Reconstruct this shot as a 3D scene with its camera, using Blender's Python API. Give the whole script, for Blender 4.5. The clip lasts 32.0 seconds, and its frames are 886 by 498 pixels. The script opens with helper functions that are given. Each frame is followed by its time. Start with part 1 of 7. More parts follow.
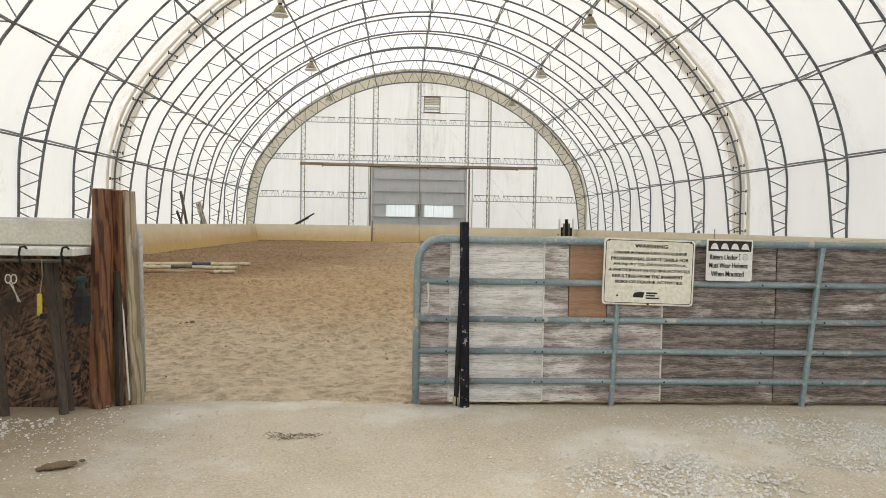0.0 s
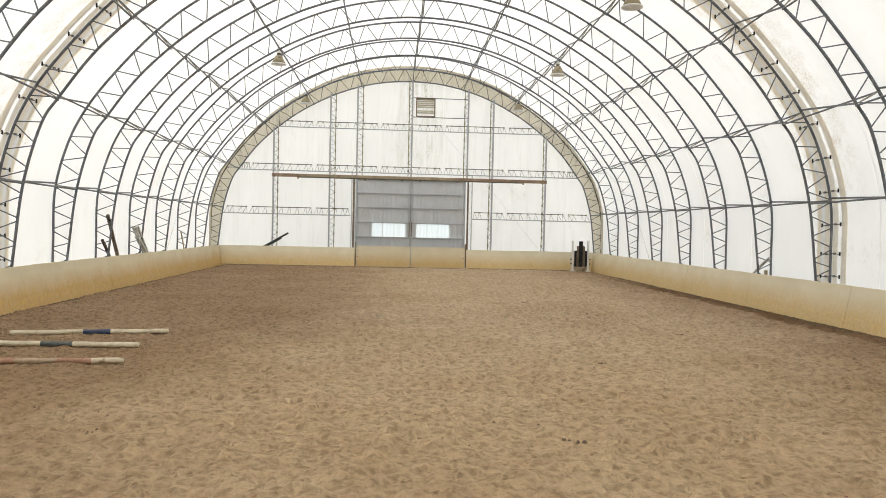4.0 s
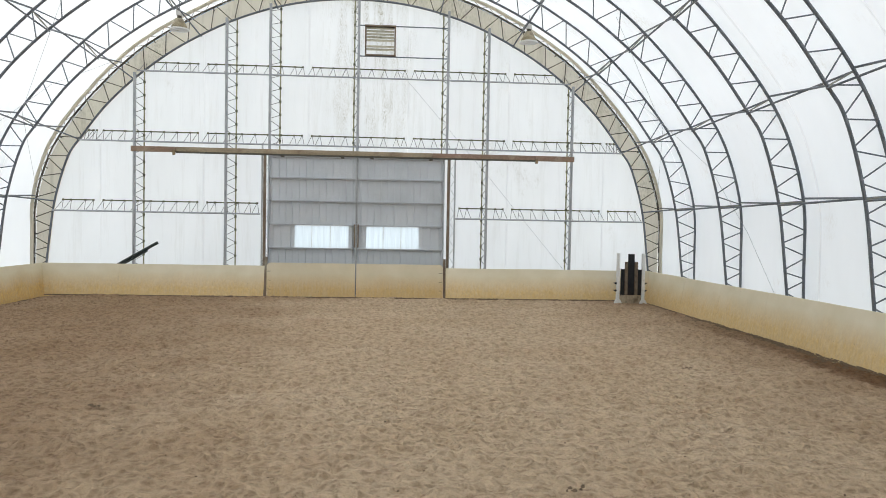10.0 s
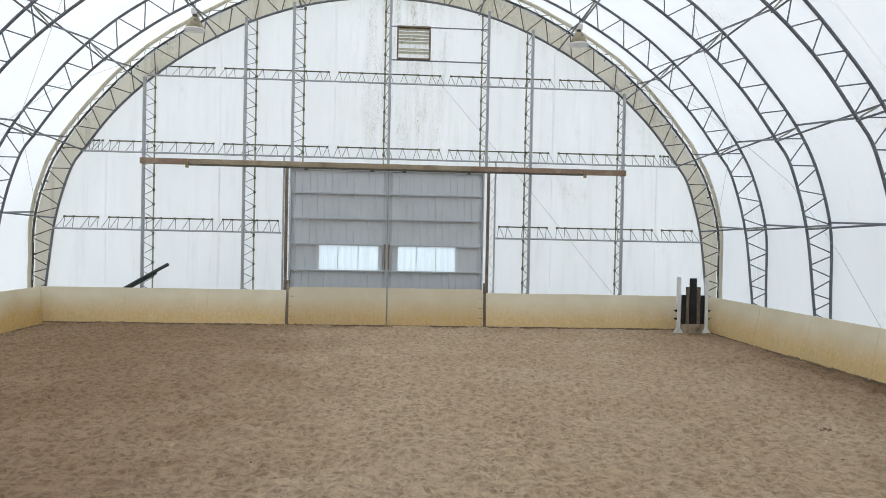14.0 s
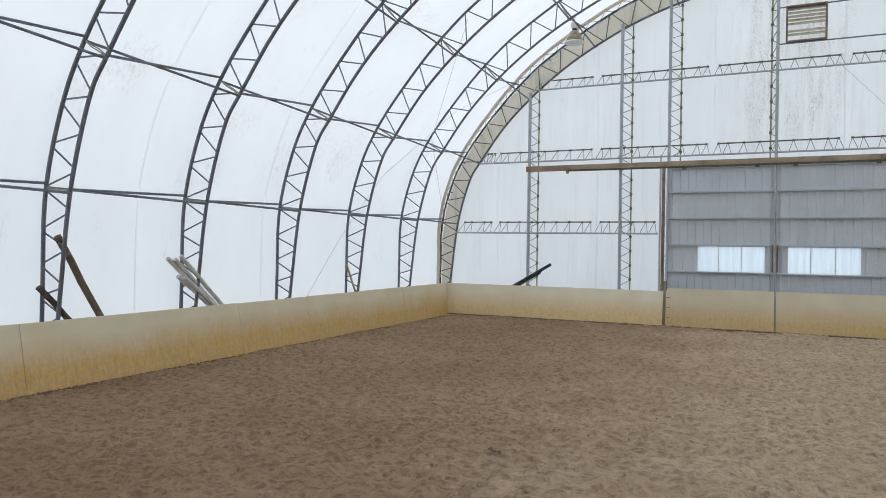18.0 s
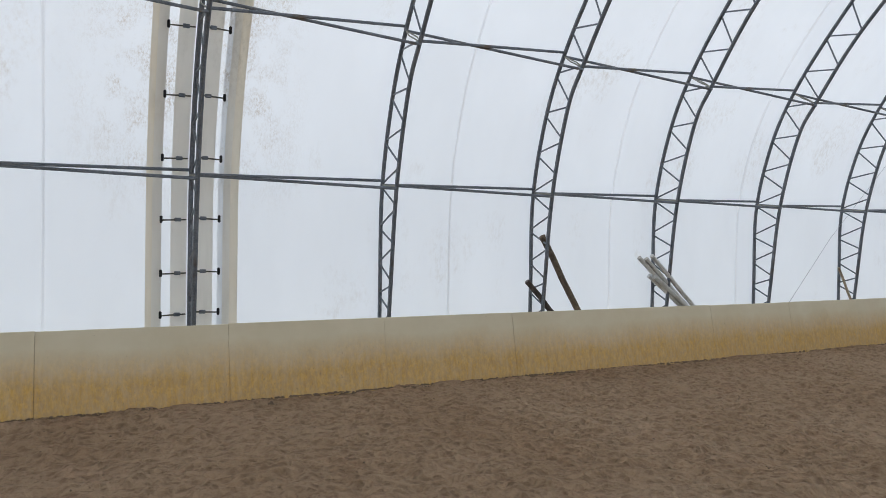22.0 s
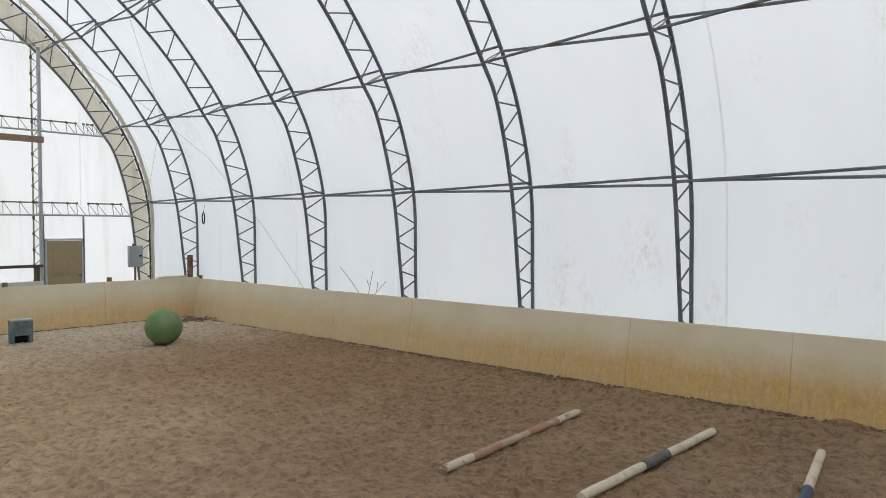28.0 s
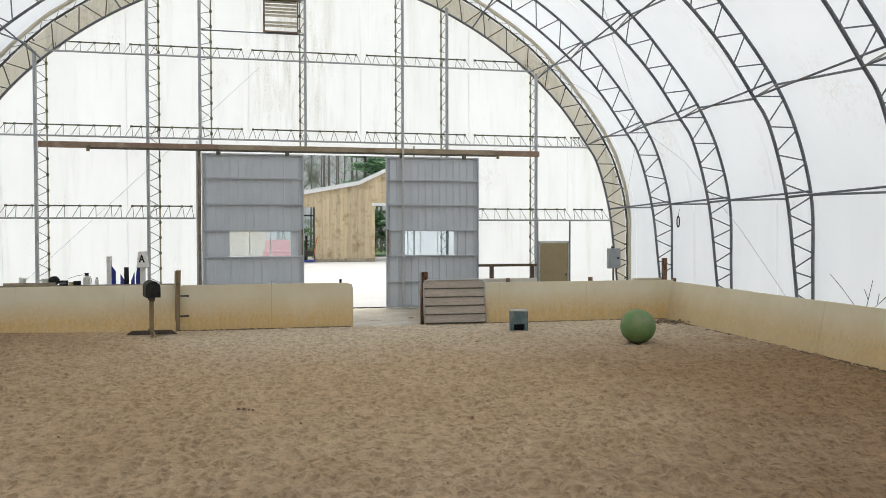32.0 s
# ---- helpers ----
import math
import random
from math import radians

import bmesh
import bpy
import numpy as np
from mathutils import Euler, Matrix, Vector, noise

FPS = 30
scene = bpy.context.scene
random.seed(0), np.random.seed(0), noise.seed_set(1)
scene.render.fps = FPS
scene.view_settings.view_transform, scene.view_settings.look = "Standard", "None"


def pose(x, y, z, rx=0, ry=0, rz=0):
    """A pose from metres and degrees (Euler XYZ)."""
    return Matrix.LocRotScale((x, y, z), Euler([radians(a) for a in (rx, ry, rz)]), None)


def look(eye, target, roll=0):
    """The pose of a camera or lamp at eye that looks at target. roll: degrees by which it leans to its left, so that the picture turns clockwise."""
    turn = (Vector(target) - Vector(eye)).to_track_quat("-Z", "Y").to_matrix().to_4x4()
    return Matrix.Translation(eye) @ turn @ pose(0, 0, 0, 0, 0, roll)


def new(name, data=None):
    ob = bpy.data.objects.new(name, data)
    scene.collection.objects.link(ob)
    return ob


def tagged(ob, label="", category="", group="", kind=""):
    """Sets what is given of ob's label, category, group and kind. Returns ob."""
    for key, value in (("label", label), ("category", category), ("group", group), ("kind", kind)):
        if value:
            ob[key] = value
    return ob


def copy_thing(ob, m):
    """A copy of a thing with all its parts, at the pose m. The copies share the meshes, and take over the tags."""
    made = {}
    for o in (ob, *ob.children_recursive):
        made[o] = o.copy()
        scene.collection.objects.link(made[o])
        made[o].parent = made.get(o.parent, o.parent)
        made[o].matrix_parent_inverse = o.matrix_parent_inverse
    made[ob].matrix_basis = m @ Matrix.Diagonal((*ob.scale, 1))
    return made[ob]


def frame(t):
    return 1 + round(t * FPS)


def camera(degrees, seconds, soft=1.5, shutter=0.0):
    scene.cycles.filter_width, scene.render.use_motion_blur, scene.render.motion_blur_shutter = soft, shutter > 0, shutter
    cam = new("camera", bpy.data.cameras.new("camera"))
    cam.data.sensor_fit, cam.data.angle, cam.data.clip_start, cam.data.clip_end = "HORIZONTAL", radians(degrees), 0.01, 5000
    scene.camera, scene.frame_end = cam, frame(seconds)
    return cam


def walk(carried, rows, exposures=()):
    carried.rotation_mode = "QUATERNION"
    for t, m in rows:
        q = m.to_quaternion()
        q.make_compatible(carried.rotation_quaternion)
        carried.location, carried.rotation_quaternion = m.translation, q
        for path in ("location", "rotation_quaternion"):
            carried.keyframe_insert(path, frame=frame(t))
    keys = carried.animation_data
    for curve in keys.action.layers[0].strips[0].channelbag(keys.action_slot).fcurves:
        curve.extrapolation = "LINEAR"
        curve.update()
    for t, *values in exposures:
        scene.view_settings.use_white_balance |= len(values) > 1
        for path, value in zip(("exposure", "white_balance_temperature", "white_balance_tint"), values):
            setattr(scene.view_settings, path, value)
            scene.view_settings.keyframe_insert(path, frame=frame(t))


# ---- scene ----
cam = camera(63.57, 32.0, 0.85)
PATH = [
    (0.0, (-1.271, -4.179, 1.181), (-0.650, 5.796, 0.838), 1.02),
    (0.5, (-1.229, -3.696, 1.264), (-0.594, 6.279, 0.939), 1.15),
    (1.0, (-1.172, -3.059, 1.425), (-0.535, 6.916, 1.104), 1.34),
    (1.5, (-1.118, -2.350, 1.686), (-0.475, 7.624, 1.368), 1.38),
    (2.0, (-1.145, -1.546, 1.946), (-0.477, 8.428, 1.656), 1.32),
    (2.5, (-1.142, -0.775, 2.093), (-0.459, 9.198, 1.817), 1.36),
    (4.5, (-0.951, 3.177, 2.206), (-0.210, 13.145, 1.896), 1.25),
    (5.0, (-0.808, 4.337, 2.185), (-0.062, 14.304, 1.865), 1.20),
    (5.5, (-0.554, 5.510, 2.136), (0.182, 15.478, 1.816), 1.17),
    (6.0, (-0.296, 6.734, 2.070), (0.438, 16.702, 1.758), 1.07),
    (6.5, (-0.125, 8.023, 1.997), (0.645, 17.989, 1.711), 1.04),
    (7.0, (0.103, 9.332, 1.931), (0.903, 19.297, 1.667), 0.98),
    (7.5, (0.425, 10.718, 1.896), (1.093, 20.692, 1.644), 0.87),
    (8.0, (0.816, 12.059, 1.902), (1.471, 22.035, 1.647), 0.85),
    (8.5, (1.045, 13.381, 1.962), (1.719, 23.355, 1.693), 0.88),
    (9.0, (0.995, 14.634, 2.084), (1.764, 24.600, 1.801), 0.82),
    (9.5, (1.142, 15.789, 2.260), (1.898, 25.756, 1.964), 0.92),
    (10.0, (1.262, 16.773, 2.445), (1.969, 26.743, 2.130), 1.04),
    (10.5, (1.132, 17.783, 2.576), (1.854, 27.752, 2.258), 1.12),
    (11.0, (0.994, 18.625, 2.673), (1.696, 28.595, 2.350), 1.19),
    (11.5, (0.832, 19.338, 2.739), (1.485, 29.311, 2.417), 1.30),
    (12.0, (0.609, 19.765, 2.770), (1.266, 29.739, 2.465), 1.26),
    (12.5, (0.460, 19.790, 2.753), (1.173, 29.761, 2.468), 1.25),
    (13.0, (0.351, 19.633, 2.735), (1.113, 29.601, 2.496), 1.18),
    (13.5, (0.258, 19.378, 2.701), (1.057, 29.345, 2.516), 1.13),
    (15.5, (0.378, 18.858, 2.431), (-0.476, 28.821, 2.420), 1.37),
    (16.0, (0.356, 18.811, 2.398), (-1.126, 28.701, 2.386), 1.30),
    (16.5, (0.152, 18.647, 2.393), (-1.869, 28.441, 2.367), 1.24),
    (17.0, (0.220, 18.664, 2.386), (-2.559, 28.270, 2.345), 1.25),
    (17.5, (0.280, 18.796, 2.341), (-3.302, 28.132, 2.279), 0.77),
    (18.0, (0.315, 18.892, 2.309), (-4.017, 27.904, 2.256), 0.81),
    (18.5, (0.322, 18.983, 2.275), (-4.721, 27.618, 2.233), 0.74),
    (19.0, (0.261, 18.973, 2.233), (-5.395, 27.219, 2.196), 0.60),
    (19.5, (0.333, 19.070, 2.198), (-6.006, 26.805, 2.177), 0.64),
    (20.0, (0.307, 19.079, 2.175), (-6.611, 26.300, 2.157), 0.59),
    (20.5, (0.323, 19.089, 2.164), (-7.156, 25.726, 2.140), 0.60),
    (21.0, (0.282, 19.064, 2.163), (-7.695, 25.096, 2.135), 0.67),
    (21.5, (0.318, 19.110, 2.153), (-8.152, 24.427, 2.126), 0.62),
    (22.0, (0.295, 19.119, 2.143), (-8.587, 23.713, 2.120), 0.58),
    (22.5, (0.311, 19.190, 2.140), (-8.946, 22.972, 2.114), 0.63),
    (23.0, (0.298, 19.190, 2.145), (-9.249, 22.165, 2.106), 0.68),
    (23.5, (0.340, 19.284, 2.166), (-9.452, 21.313, 2.104), 0.78),
    (24.0, (0.160, 19.111, 2.195), (-9.752, 20.436, 2.093), 0.76),
    (26.5, (0.117, 19.240, 2.398), (-9.098, 15.368, 2.107), 0.10),
    (27.0, (0.141, 19.233, 2.426), (-8.592, 14.372, 2.121), 0.04),
    (27.5, (0.155, 19.216, 2.439), (-7.995, 13.429, 2.138), -0.10),
    (28.0, (0.170, 19.211, 2.446), (-7.261, 12.525, 2.145), -0.05),
    (28.5, (0.187, 19.202, 2.442), (-6.418, 11.699, 2.161), -0.19),
    (29.0, (0.196, 19.203, 2.450), (-5.460, 10.961, 2.183), -0.31),
    (29.5, (0.201, 19.198, 2.449), (-4.431, 10.339, 2.201), -0.35),
    (30.0, (0.136, 19.203, 2.421), (-3.377, 9.843, 2.198), -0.53),
    (30.5, (0.180, 19.233, 2.392), (-2.238, 9.532, 2.199), -0.47),
    (31.0, (0.210, 19.260, 2.389), (-1.685, 9.443, 2.200), -0.29),
    (31.5, (0.193, 19.249, 2.396), (-1.730, 9.437, 2.191), -0.19),
    (32.0, (0.157, 19.254, 2.399), (-1.789, 9.447, 2.176), -0.10),
]
walk(cam, [(t, look(eye, target, roll)) for t, eye, target, roll in PATH], [(0.0, 0.31, 7600, 6), (2.0, 0.42, 7700, 6), (6.0, 0.44, 7300, 6), (9.0, 0.38, 6850, 5), (13.0, 0.33, 6550, 4), (17.0, 0.14, 6350, 5),
     (21.0, -0.05, 6250, 6), (24.0, -0.10, 6380, 7), (28.0, -0.05, 6570, 6), (30.0, -0.01, 6700, 5), (32.0, 0.04, 6800, 5)])

# ---- light ----
world = bpy.data.worlds.new("world")
scene.world = world
world.use_nodes = True
wn = world.node_tree
sky = wn.nodes.new("ShaderNodeTexSky")
sky.sky_type = "NISHITA"
sky.sun_disc = False
sky.sun_elevation = radians(68)
sky.sun_rotation = radians(200)
sky.dust_density = 3.0
wn.links.new(sky.outputs[0], wn.nodes["Background"].inputs[0])
wn.nodes["Background"].inputs[1].default_value = 0.15
sun = new("sun", bpy.data.lights.new("sun", "SUN"))
sun.data.energy = 4.2
sun.data.angle = radians(150)
sun.data.color = (1.0, 0.985, 0.965)
sun.matrix_world = look((-4.0, -8.0, 26.0), (0, 0, 0))


# ---- materials ----
def nodes_of(name):
    m = bpy.data.materials.new(name)
    m.use_nodes = True
    t = m.node_tree
    return m, t, t.nodes["Principled BSDF"], t.nodes["Material Output"]


def noise_node(t, coord, scale, detail=4.0, stretch=(1, 1, 1), rough=0.6):
    mp = t.nodes.new("ShaderNodeMapping")
    mp.inputs["Scale"].default_value = stretch
    t.links.new(coord, mp.inputs[0])
    n = t.nodes.new("ShaderNodeTexNoise")
    n.inputs["Scale"].default_value = scale
    n.inputs["Detail"].default_value = detail
    n.inputs["Roughness"].default_value = rough
    t.links.new(mp.outputs[0], n.inputs["Vector"])
    return n.outputs["Fac"]


def ramp_node(t, fac, lo, hi, a=(0, 0, 0), b=(1, 1, 1)):
    r = t.nodes.new("ShaderNodeValToRGB")
    r.color_ramp.elements[0].position, r.color_ramp.elements[1].position = lo, hi
    r.color_ramp.elements[0].color, r.color_ramp.elements[1].color = (*a, 1), (*b, 1)
    t.links.new(fac, r.inputs[0])
    return r.outputs[0]


def mix_node(t, fac, a, b, mode="MIX"):
    m = t.nodes.new("ShaderNodeMix")
    m.data_type, m.blend_type = "RGBA", mode
    for value, socket in ((fac, m.inputs[0]), (a, m.inputs[6]), (b, m.inputs[7])):
        if isinstance(value, (int, float)):
            socket.default_value = value
        elif isinstance(value, tuple):
            socket.default_value = (*value, 1)
        else:
            t.links.new(value, socket)
    return m.outputs[2]


def bump_node(t, height, strength, dist=0.01):
    b = t.nodes.new("ShaderNodeBump")
    b.inputs["Strength"].default_value = strength
    b.inputs["Distance"].default_value = dist
    t.links.new(height, b.inputs["Height"])
    return b.outputs[0]


def math_node(t, op, a, b=None):
    n = t.nodes.new("ShaderNodeMath")
    n.operation = op
    for value, socket in ((a, n.inputs[0]), (b, n.inputs[1])):
        if isinstance(value, (int, float)):
            socket.default_value = value
        elif value is not None:
            t.links.new(value, socket)
    return n.outputs[0]


def range_node(t, value, a, b, c, d):
    n = t.nodes.new("ShaderNodeMapRange")
    n.interpolation_type = "SMOOTHSTEP"
    t.links.new(value, n.inputs["Value"])
    for key, v in (("From Min", a), ("From Max", b), ("To Min", c), ("To Max", d)):
        n.inputs[key].default_value = v
    return n.outputs[0]


def coord_of(t, space):
    if space == "world":
        return t.nodes.new("ShaderNodeNewGeometry").outputs["Position"]
    return t.nodes.new("ShaderNodeTexCoord").outputs["Object"]


def surface(name, base, other, scale=6.0, rough=0.7, metal=0.0, fine=60.0, bump=0.3, dist=0.004, stretch=(1, 1, 1), stain=None,
            stain_scale=1.5, stain_lo=0.52, stain_hi=0.7, space="object", vary=0.0, gloss=0.5):
    """Two colours mixed by coarse and fine noise, stains of a third, fine relief."""
    m, t, p, out = nodes_of(name)
    co = coord_of(t, space)
    coarse = noise_node(t, co, scale, 5, stretch)
    small = noise_node(t, co, fine, 3, stretch)
    col = mix_node(t, ramp_node(t, coarse, 0.35, 0.68), base, other)
    col = mix_node(t, 0.35, col, mix_node(t, ramp_node(t, small, 0.3, 0.7), tuple(0.6 * c for c in base), tuple(min(1, 1.25 * c) for c in other)))
    if stain:
        col = mix_node(t, ramp_node(t, noise_node(t, co, stain_scale, 6), stain_lo, stain_hi), col, stain)
    if vary:
        info = t.nodes.new("ShaderNodeObjectInfo")
        hsv = t.nodes.new("ShaderNodeHueSaturation")
        mr = t.nodes.new("ShaderNodeMapRange")
        mr.inputs["To Min"].default_value, mr.inputs["To Max"].default_value = 1 - vary, 1 + vary
        t.links.new(info.outputs["Random"], mr.inputs["Value"])
        t.links.new(mr.outputs[0], hsv.inputs["Value"])
        t.links.new(col, hsv.inputs["Color"])
        col = hsv.outputs[0]
    t.links.new(col, p.inputs["Base Color"])
    p.inputs["Roughness"].default_value = rough
    p.inputs["Metallic"].default_value = metal
    p.inputs["Specular IOR Level"].default_value = gloss
    if bump:
        t.links.new(bump_node(t, small, bump, dist), p.inputs["Normal"])
    return m


def fabric(name, through_col, back, share, stain, lo, hi, streaks=0.0, spot=None):
    """Coated cloth that lets daylight through, with mildew and water marks."""
    m, t, p, out = nodes_of(name)
    t.nodes.remove(p)
    co = coord_of(t, "world")
    marks = ramp_node(t, noise_node(t, co, 0.55, 8, (1, 1, 0.6), 0.65), lo, hi)
    speck = ramp_node(t, noise_node(t, co, 14.0, 5, (1, 1, 0.5), 0.75), 0.45, 0.75)
    fac = mix_node(t, 1.0, marks, speck, "MULTIPLY")
    if streaks:
        runs = ramp_node(t, noise_node(t, co, 2.2, 6, (1.6, 1.6, 0.12), 0.7), 0.52, 0.8)
        fac = mix_node(t, streaks, fac, runs, "SCREEN")
    if spot:
        axis, centre, near, far, low, stretch = spot
        sep = t.nodes.new("ShaderNodeSeparateXYZ")
        t.links.new(co, sep.inputs[0])
        off = math_node(t, "ABSOLUTE", math_node(t, "SUBTRACT", sep.outputs[axis], centre))
        mask = range_node(t, off, near, far, 1.0, 0.0)
        mask = math_node(t, "MULTIPLY", mask, range_node(t, sep.outputs["Z"], low, low + 2.0, 0.0, 1.0))
        patch = ramp_node(t, noise_node(t, co, 2.0, 8, stretch, 0.7), 0.44, 0.68)
        fine = ramp_node(t, noise_node(t, co, 34.0, 5, (1, 1, 0.5), 0.8), 0.44, 0.62)
        both = mix_node(t, 1.0, mix_node(t, 1.0, patch, fine, "MULTIPLY"), mask, "MULTIPLY")
        fac = mix_node(t, 0.95, fac, both, "SCREEN")
    tint = mix_node(t, ramp_node(t, noise_node(t, co, 1.1, 3, (1, 1, 0.3)), 0.3, 0.7), through_col, tuple(0.93 * c for c in through_col))
    diff, tran, mixer = t.nodes.new("ShaderNodeBsdfDiffuse"), t.nodes.new("ShaderNodeBsdfTranslucent"), t.nodes.new("ShaderNodeMixShader")
    t.links.new(mix_node(t, fac, back, stain), diff.inputs[0])
    t.links.new(mix_node(t, fac, tint, stain), tran.inputs[0])
    weave = bump_node(t, noise_node(t, co, 1.6, 2, (1, 0.5, 0.25)), 0.25, 0.05)
    t.links.new(weave, diff.inputs["Normal"])
    mixer.inputs[0].default_value = share
    t.links.new(diff.outputs[0], mixer.inputs[1])
    t.links.new(tran.outputs[0], mixer.inputs[2])
    t.links.new(mixer.outputs[0], out.inputs[0])
    return m


CLOTH = fabric("white_cover_fabric", (0.80, 0.828, 0.862), (0.80, 0.80, 0.79), 0.5, (0.40, 0.31, 0.20), 0.56, 0.80, spot=("Y", 20.66, 0.7, 1.9, 2.2, (1, 1, 0.7)))
CLOTH_END = fabric("end_wall_fabric", (0.90, 0.91, 0.915), (0.84, 0.84, 0.82), 0.60, (0.30, 0.26, 0.14), 0.58, 0.82, 0.18, ("X", 0.35, 0.3, 2.2, 4.6, (2.2, 2.2, 0.25)))
SEAM = fabric("welded_seam_fabric", (0.98, 0.98, 0.98), (0.80, 0.80, 0.79), 0.86, (0.36, 0.33, 0.26), 0.55, 0.8)
FLAP = fabric("doubled_beige_fabric", (0.80, 0.755, 0.65), (0.78, 0.735, 0.63), 0.42, (0.22, 0.20, 0.10), 0.45, 0.75, 0.4)
FLAP_GREY = fabric("doubled_grey_fabric", (0.72, 0.71, 0.69), (0.70, 0.69, 0.67), 0.40, (0.20, 0.18, 0.13), 0.5, 0.8, 0.3)
JOINT_GREY = fabric("joint_grey_fabric", (0.83, 0.795, 0.72), (0.81, 0.775, 0.70), 0.46, (0.30, 0.27, 0.20), 0.52, 0.8, 0.2)
JOINT_BEIGE = fabric("joint_beige_fabric", (0.84, 0.775, 0.65), (0.82, 0.755, 0.63), 0.45, (0.30, 0.27, 0.18), 0.50, 0.8, 0.25)
STEEL = surface("galvanised_steel", (0.115, 0.13, 0.15), (0.205, 0.222, 0.245), 5, 0.5, 0.35, 40, 0.1, stain=(0.14, 0.12, 0.10), stain_scale=2.0, stain_lo=0.6)
STEEL_GREEN = surface("mildewed_steel", (0.25, 0.24, 0.12), (0.40, 0.385, 0.26), 4, 0.75, 0.1, 30, 0.2, stain=(0.12, 0.125, 0.06), stain_scale=3.0, stain_lo=0.56)
STEEL_MOSS = surface("mossy_dark_steel", (0.10, 0.10, 0.05), (0.21, 0.205, 0.12), 6, 0.8, 0.1, 30, 0.2, stain=(0.045, 0.045, 0.03), stain_scale=3.0)
STEEL_MID = surface("grey_lattice_steel", (0.33, 0.345, 0.36), (0.46, 0.47, 0.48), 5, 0.5, 0.25, 40, 0.1, stain=(0.20, 0.19, 0.14), stain_scale=2.0, stain_lo=0.6)
STEEL_DARK = surface("dirty_dark_steel", (0.07, 0.065, 0.055), (0.14, 0.13, 0.10), 5, 0.75, 0.2, 30, 0.2)
STEEL_BROWN = surface("dirty_brown_steel", (0.085, 0.075, 0.055), (0.17, 0.15, 0.11), 5, 0.75, 0.2, 30, 0.2)
STEEL_ROD = surface("dull_rod_steel", (0.15, 0.15, 0.145), (0.26, 0.26, 0.25), 5, 0.6, 0.25, 40, 0.1)
STEEL_PALE = surface("pale_steel", (0.45, 0.46, 0.46), (0.56, 0.57, 0.56), 4, 0.5, 0.2, 30, 0.1)
BLACK = surface("black_plastic", (0.012, 0.012, 0.014), (0.03, 0.03, 0.03), 8, 0.6, 0, 60, 0.1, gloss=0.2)
DOOR_GREY = surface("grey_ribbed_sheet", (0.58, 0.615, 0.65), (0.64, 0.675, 0.715), 2.5, 0.5, 0.0, 30, 0.05, stain=(0.53, 0.565, 0.595), stain_scale=0.8)
# frame darker than the sheet, to stand for the shadow line along its rails
DOOR_FRAME = surface("grey_door_frame", (0.40, 0.425, 0.45), (0.49, 0.515, 0.54), 5, 0.45, 0.15, 30, 0.1)
RUST = surface("rusty_brown_timber", (0.13, 0.085, 0.055), (0.24, 0.18, 0.13), 3, 0.8, 0, 50, 0.4, stretch=(0.3, 1, 1), stain=(0.30, 0.27, 0.20), stain_scale=1.2)
BEAM_RED = surface("reddish_brown_timber", (0.22, 0.145, 0.10), (0.34, 0.235, 0.17), 3, 0.8, 0, 50, 0.4, stretch=(0.3, 1, 1), stain=(0.42, 0.34, 0.25), stain_scale=1.6)
BEAM = surface("weathered_tan_timber", (0.27, 0.215, 0.14), (0.40, 0.33, 0.23), 3, 0.8, 0, 50, 0.4, stretch=(0.3, 1, 1), stain=(0.20, 0.14, 0.09), stain_scale=1.2)
WOOD_PALE = surface("weathered_pale_timber", (0.30, 0.24, 0.16), (0.45, 0.38, 0.28), 5, 0.75, 0, 40, 0.4, stretch=(3, 3, 0.25), stain=(0.16, 0.12, 0.08), stain_scale=2.5)
WOOD_POST = surface("brown_timber_post", (0.16, 0.11, 0.06), (0.30, 0.22, 0.13), 5, 0.8, 0, 40, 0.5, stretch=(3, 3, 0.3), stain=(0.07, 0.05, 0.03), stain_scale=3)
WOOD_DARK = surface("dark_dirty_timber", (0.045, 0.033, 0.026), (0.10, 0.08, 0.065), 5, 0.85, 0, 40, 0.5, stretch=(3, 3, 0.3))
LOG = surface("old_log_bark", (0.09, 0.065, 0.045), (0.22, 0.17, 0.12), 7, 0.9, 0, 40, 0.8, 0.01)
CREAM = surface("cream_painted_wood", (0.62, 0.55, 0.40), (0.72, 0.65, 0.50), 6, 0.6, 0, 50, 0.2, stain=(0.45, 0.37, 0.25), stain_scale=5)
POLE_WOOD = surface("worn_wooden_pole", (0.36, 0.26, 0.17), (0.55, 0.43, 0.30), 5, 0.8, 0, 50, 0.5, stretch=(0.4, 2, 2), stain=(0.30, 0.15, 0.10), stain_scale=3)
PVC = surface("grey_white_pvc", (0.55, 0.55, 0.52), (0.68, 0.68, 0.65), 5, 0.45, 0, 40, 0.1, stain=(0.4, 0.38, 0.32), stain_scale=3)
WHITE = surface("white_paint", (0.70, 0.70, 0.68), (0.78, 0.78, 0.75), 4, 0.5, 0, 40, 0.15, stain=(0.50, 0.46, 0.38), stain_scale=5, stain_lo=0.6)
BLUE = surface("blue_paint", (0.015, 0.03, 0.22), (0.03, 0.05, 0.30), 5, 0.5, 0, 40, 0.1)
NAVY = surface("navy_tape", (0.03, 0.05, 0.10), (0.07, 0.09, 0.14), 9, 0.6, 0, 60, 0.1)
GREEN_TAPE = surface("dark_grey_tape", (0.06, 0.07, 0.07), (0.13, 0.14, 0.13), 9, 0.6, 0, 60, 0.1)
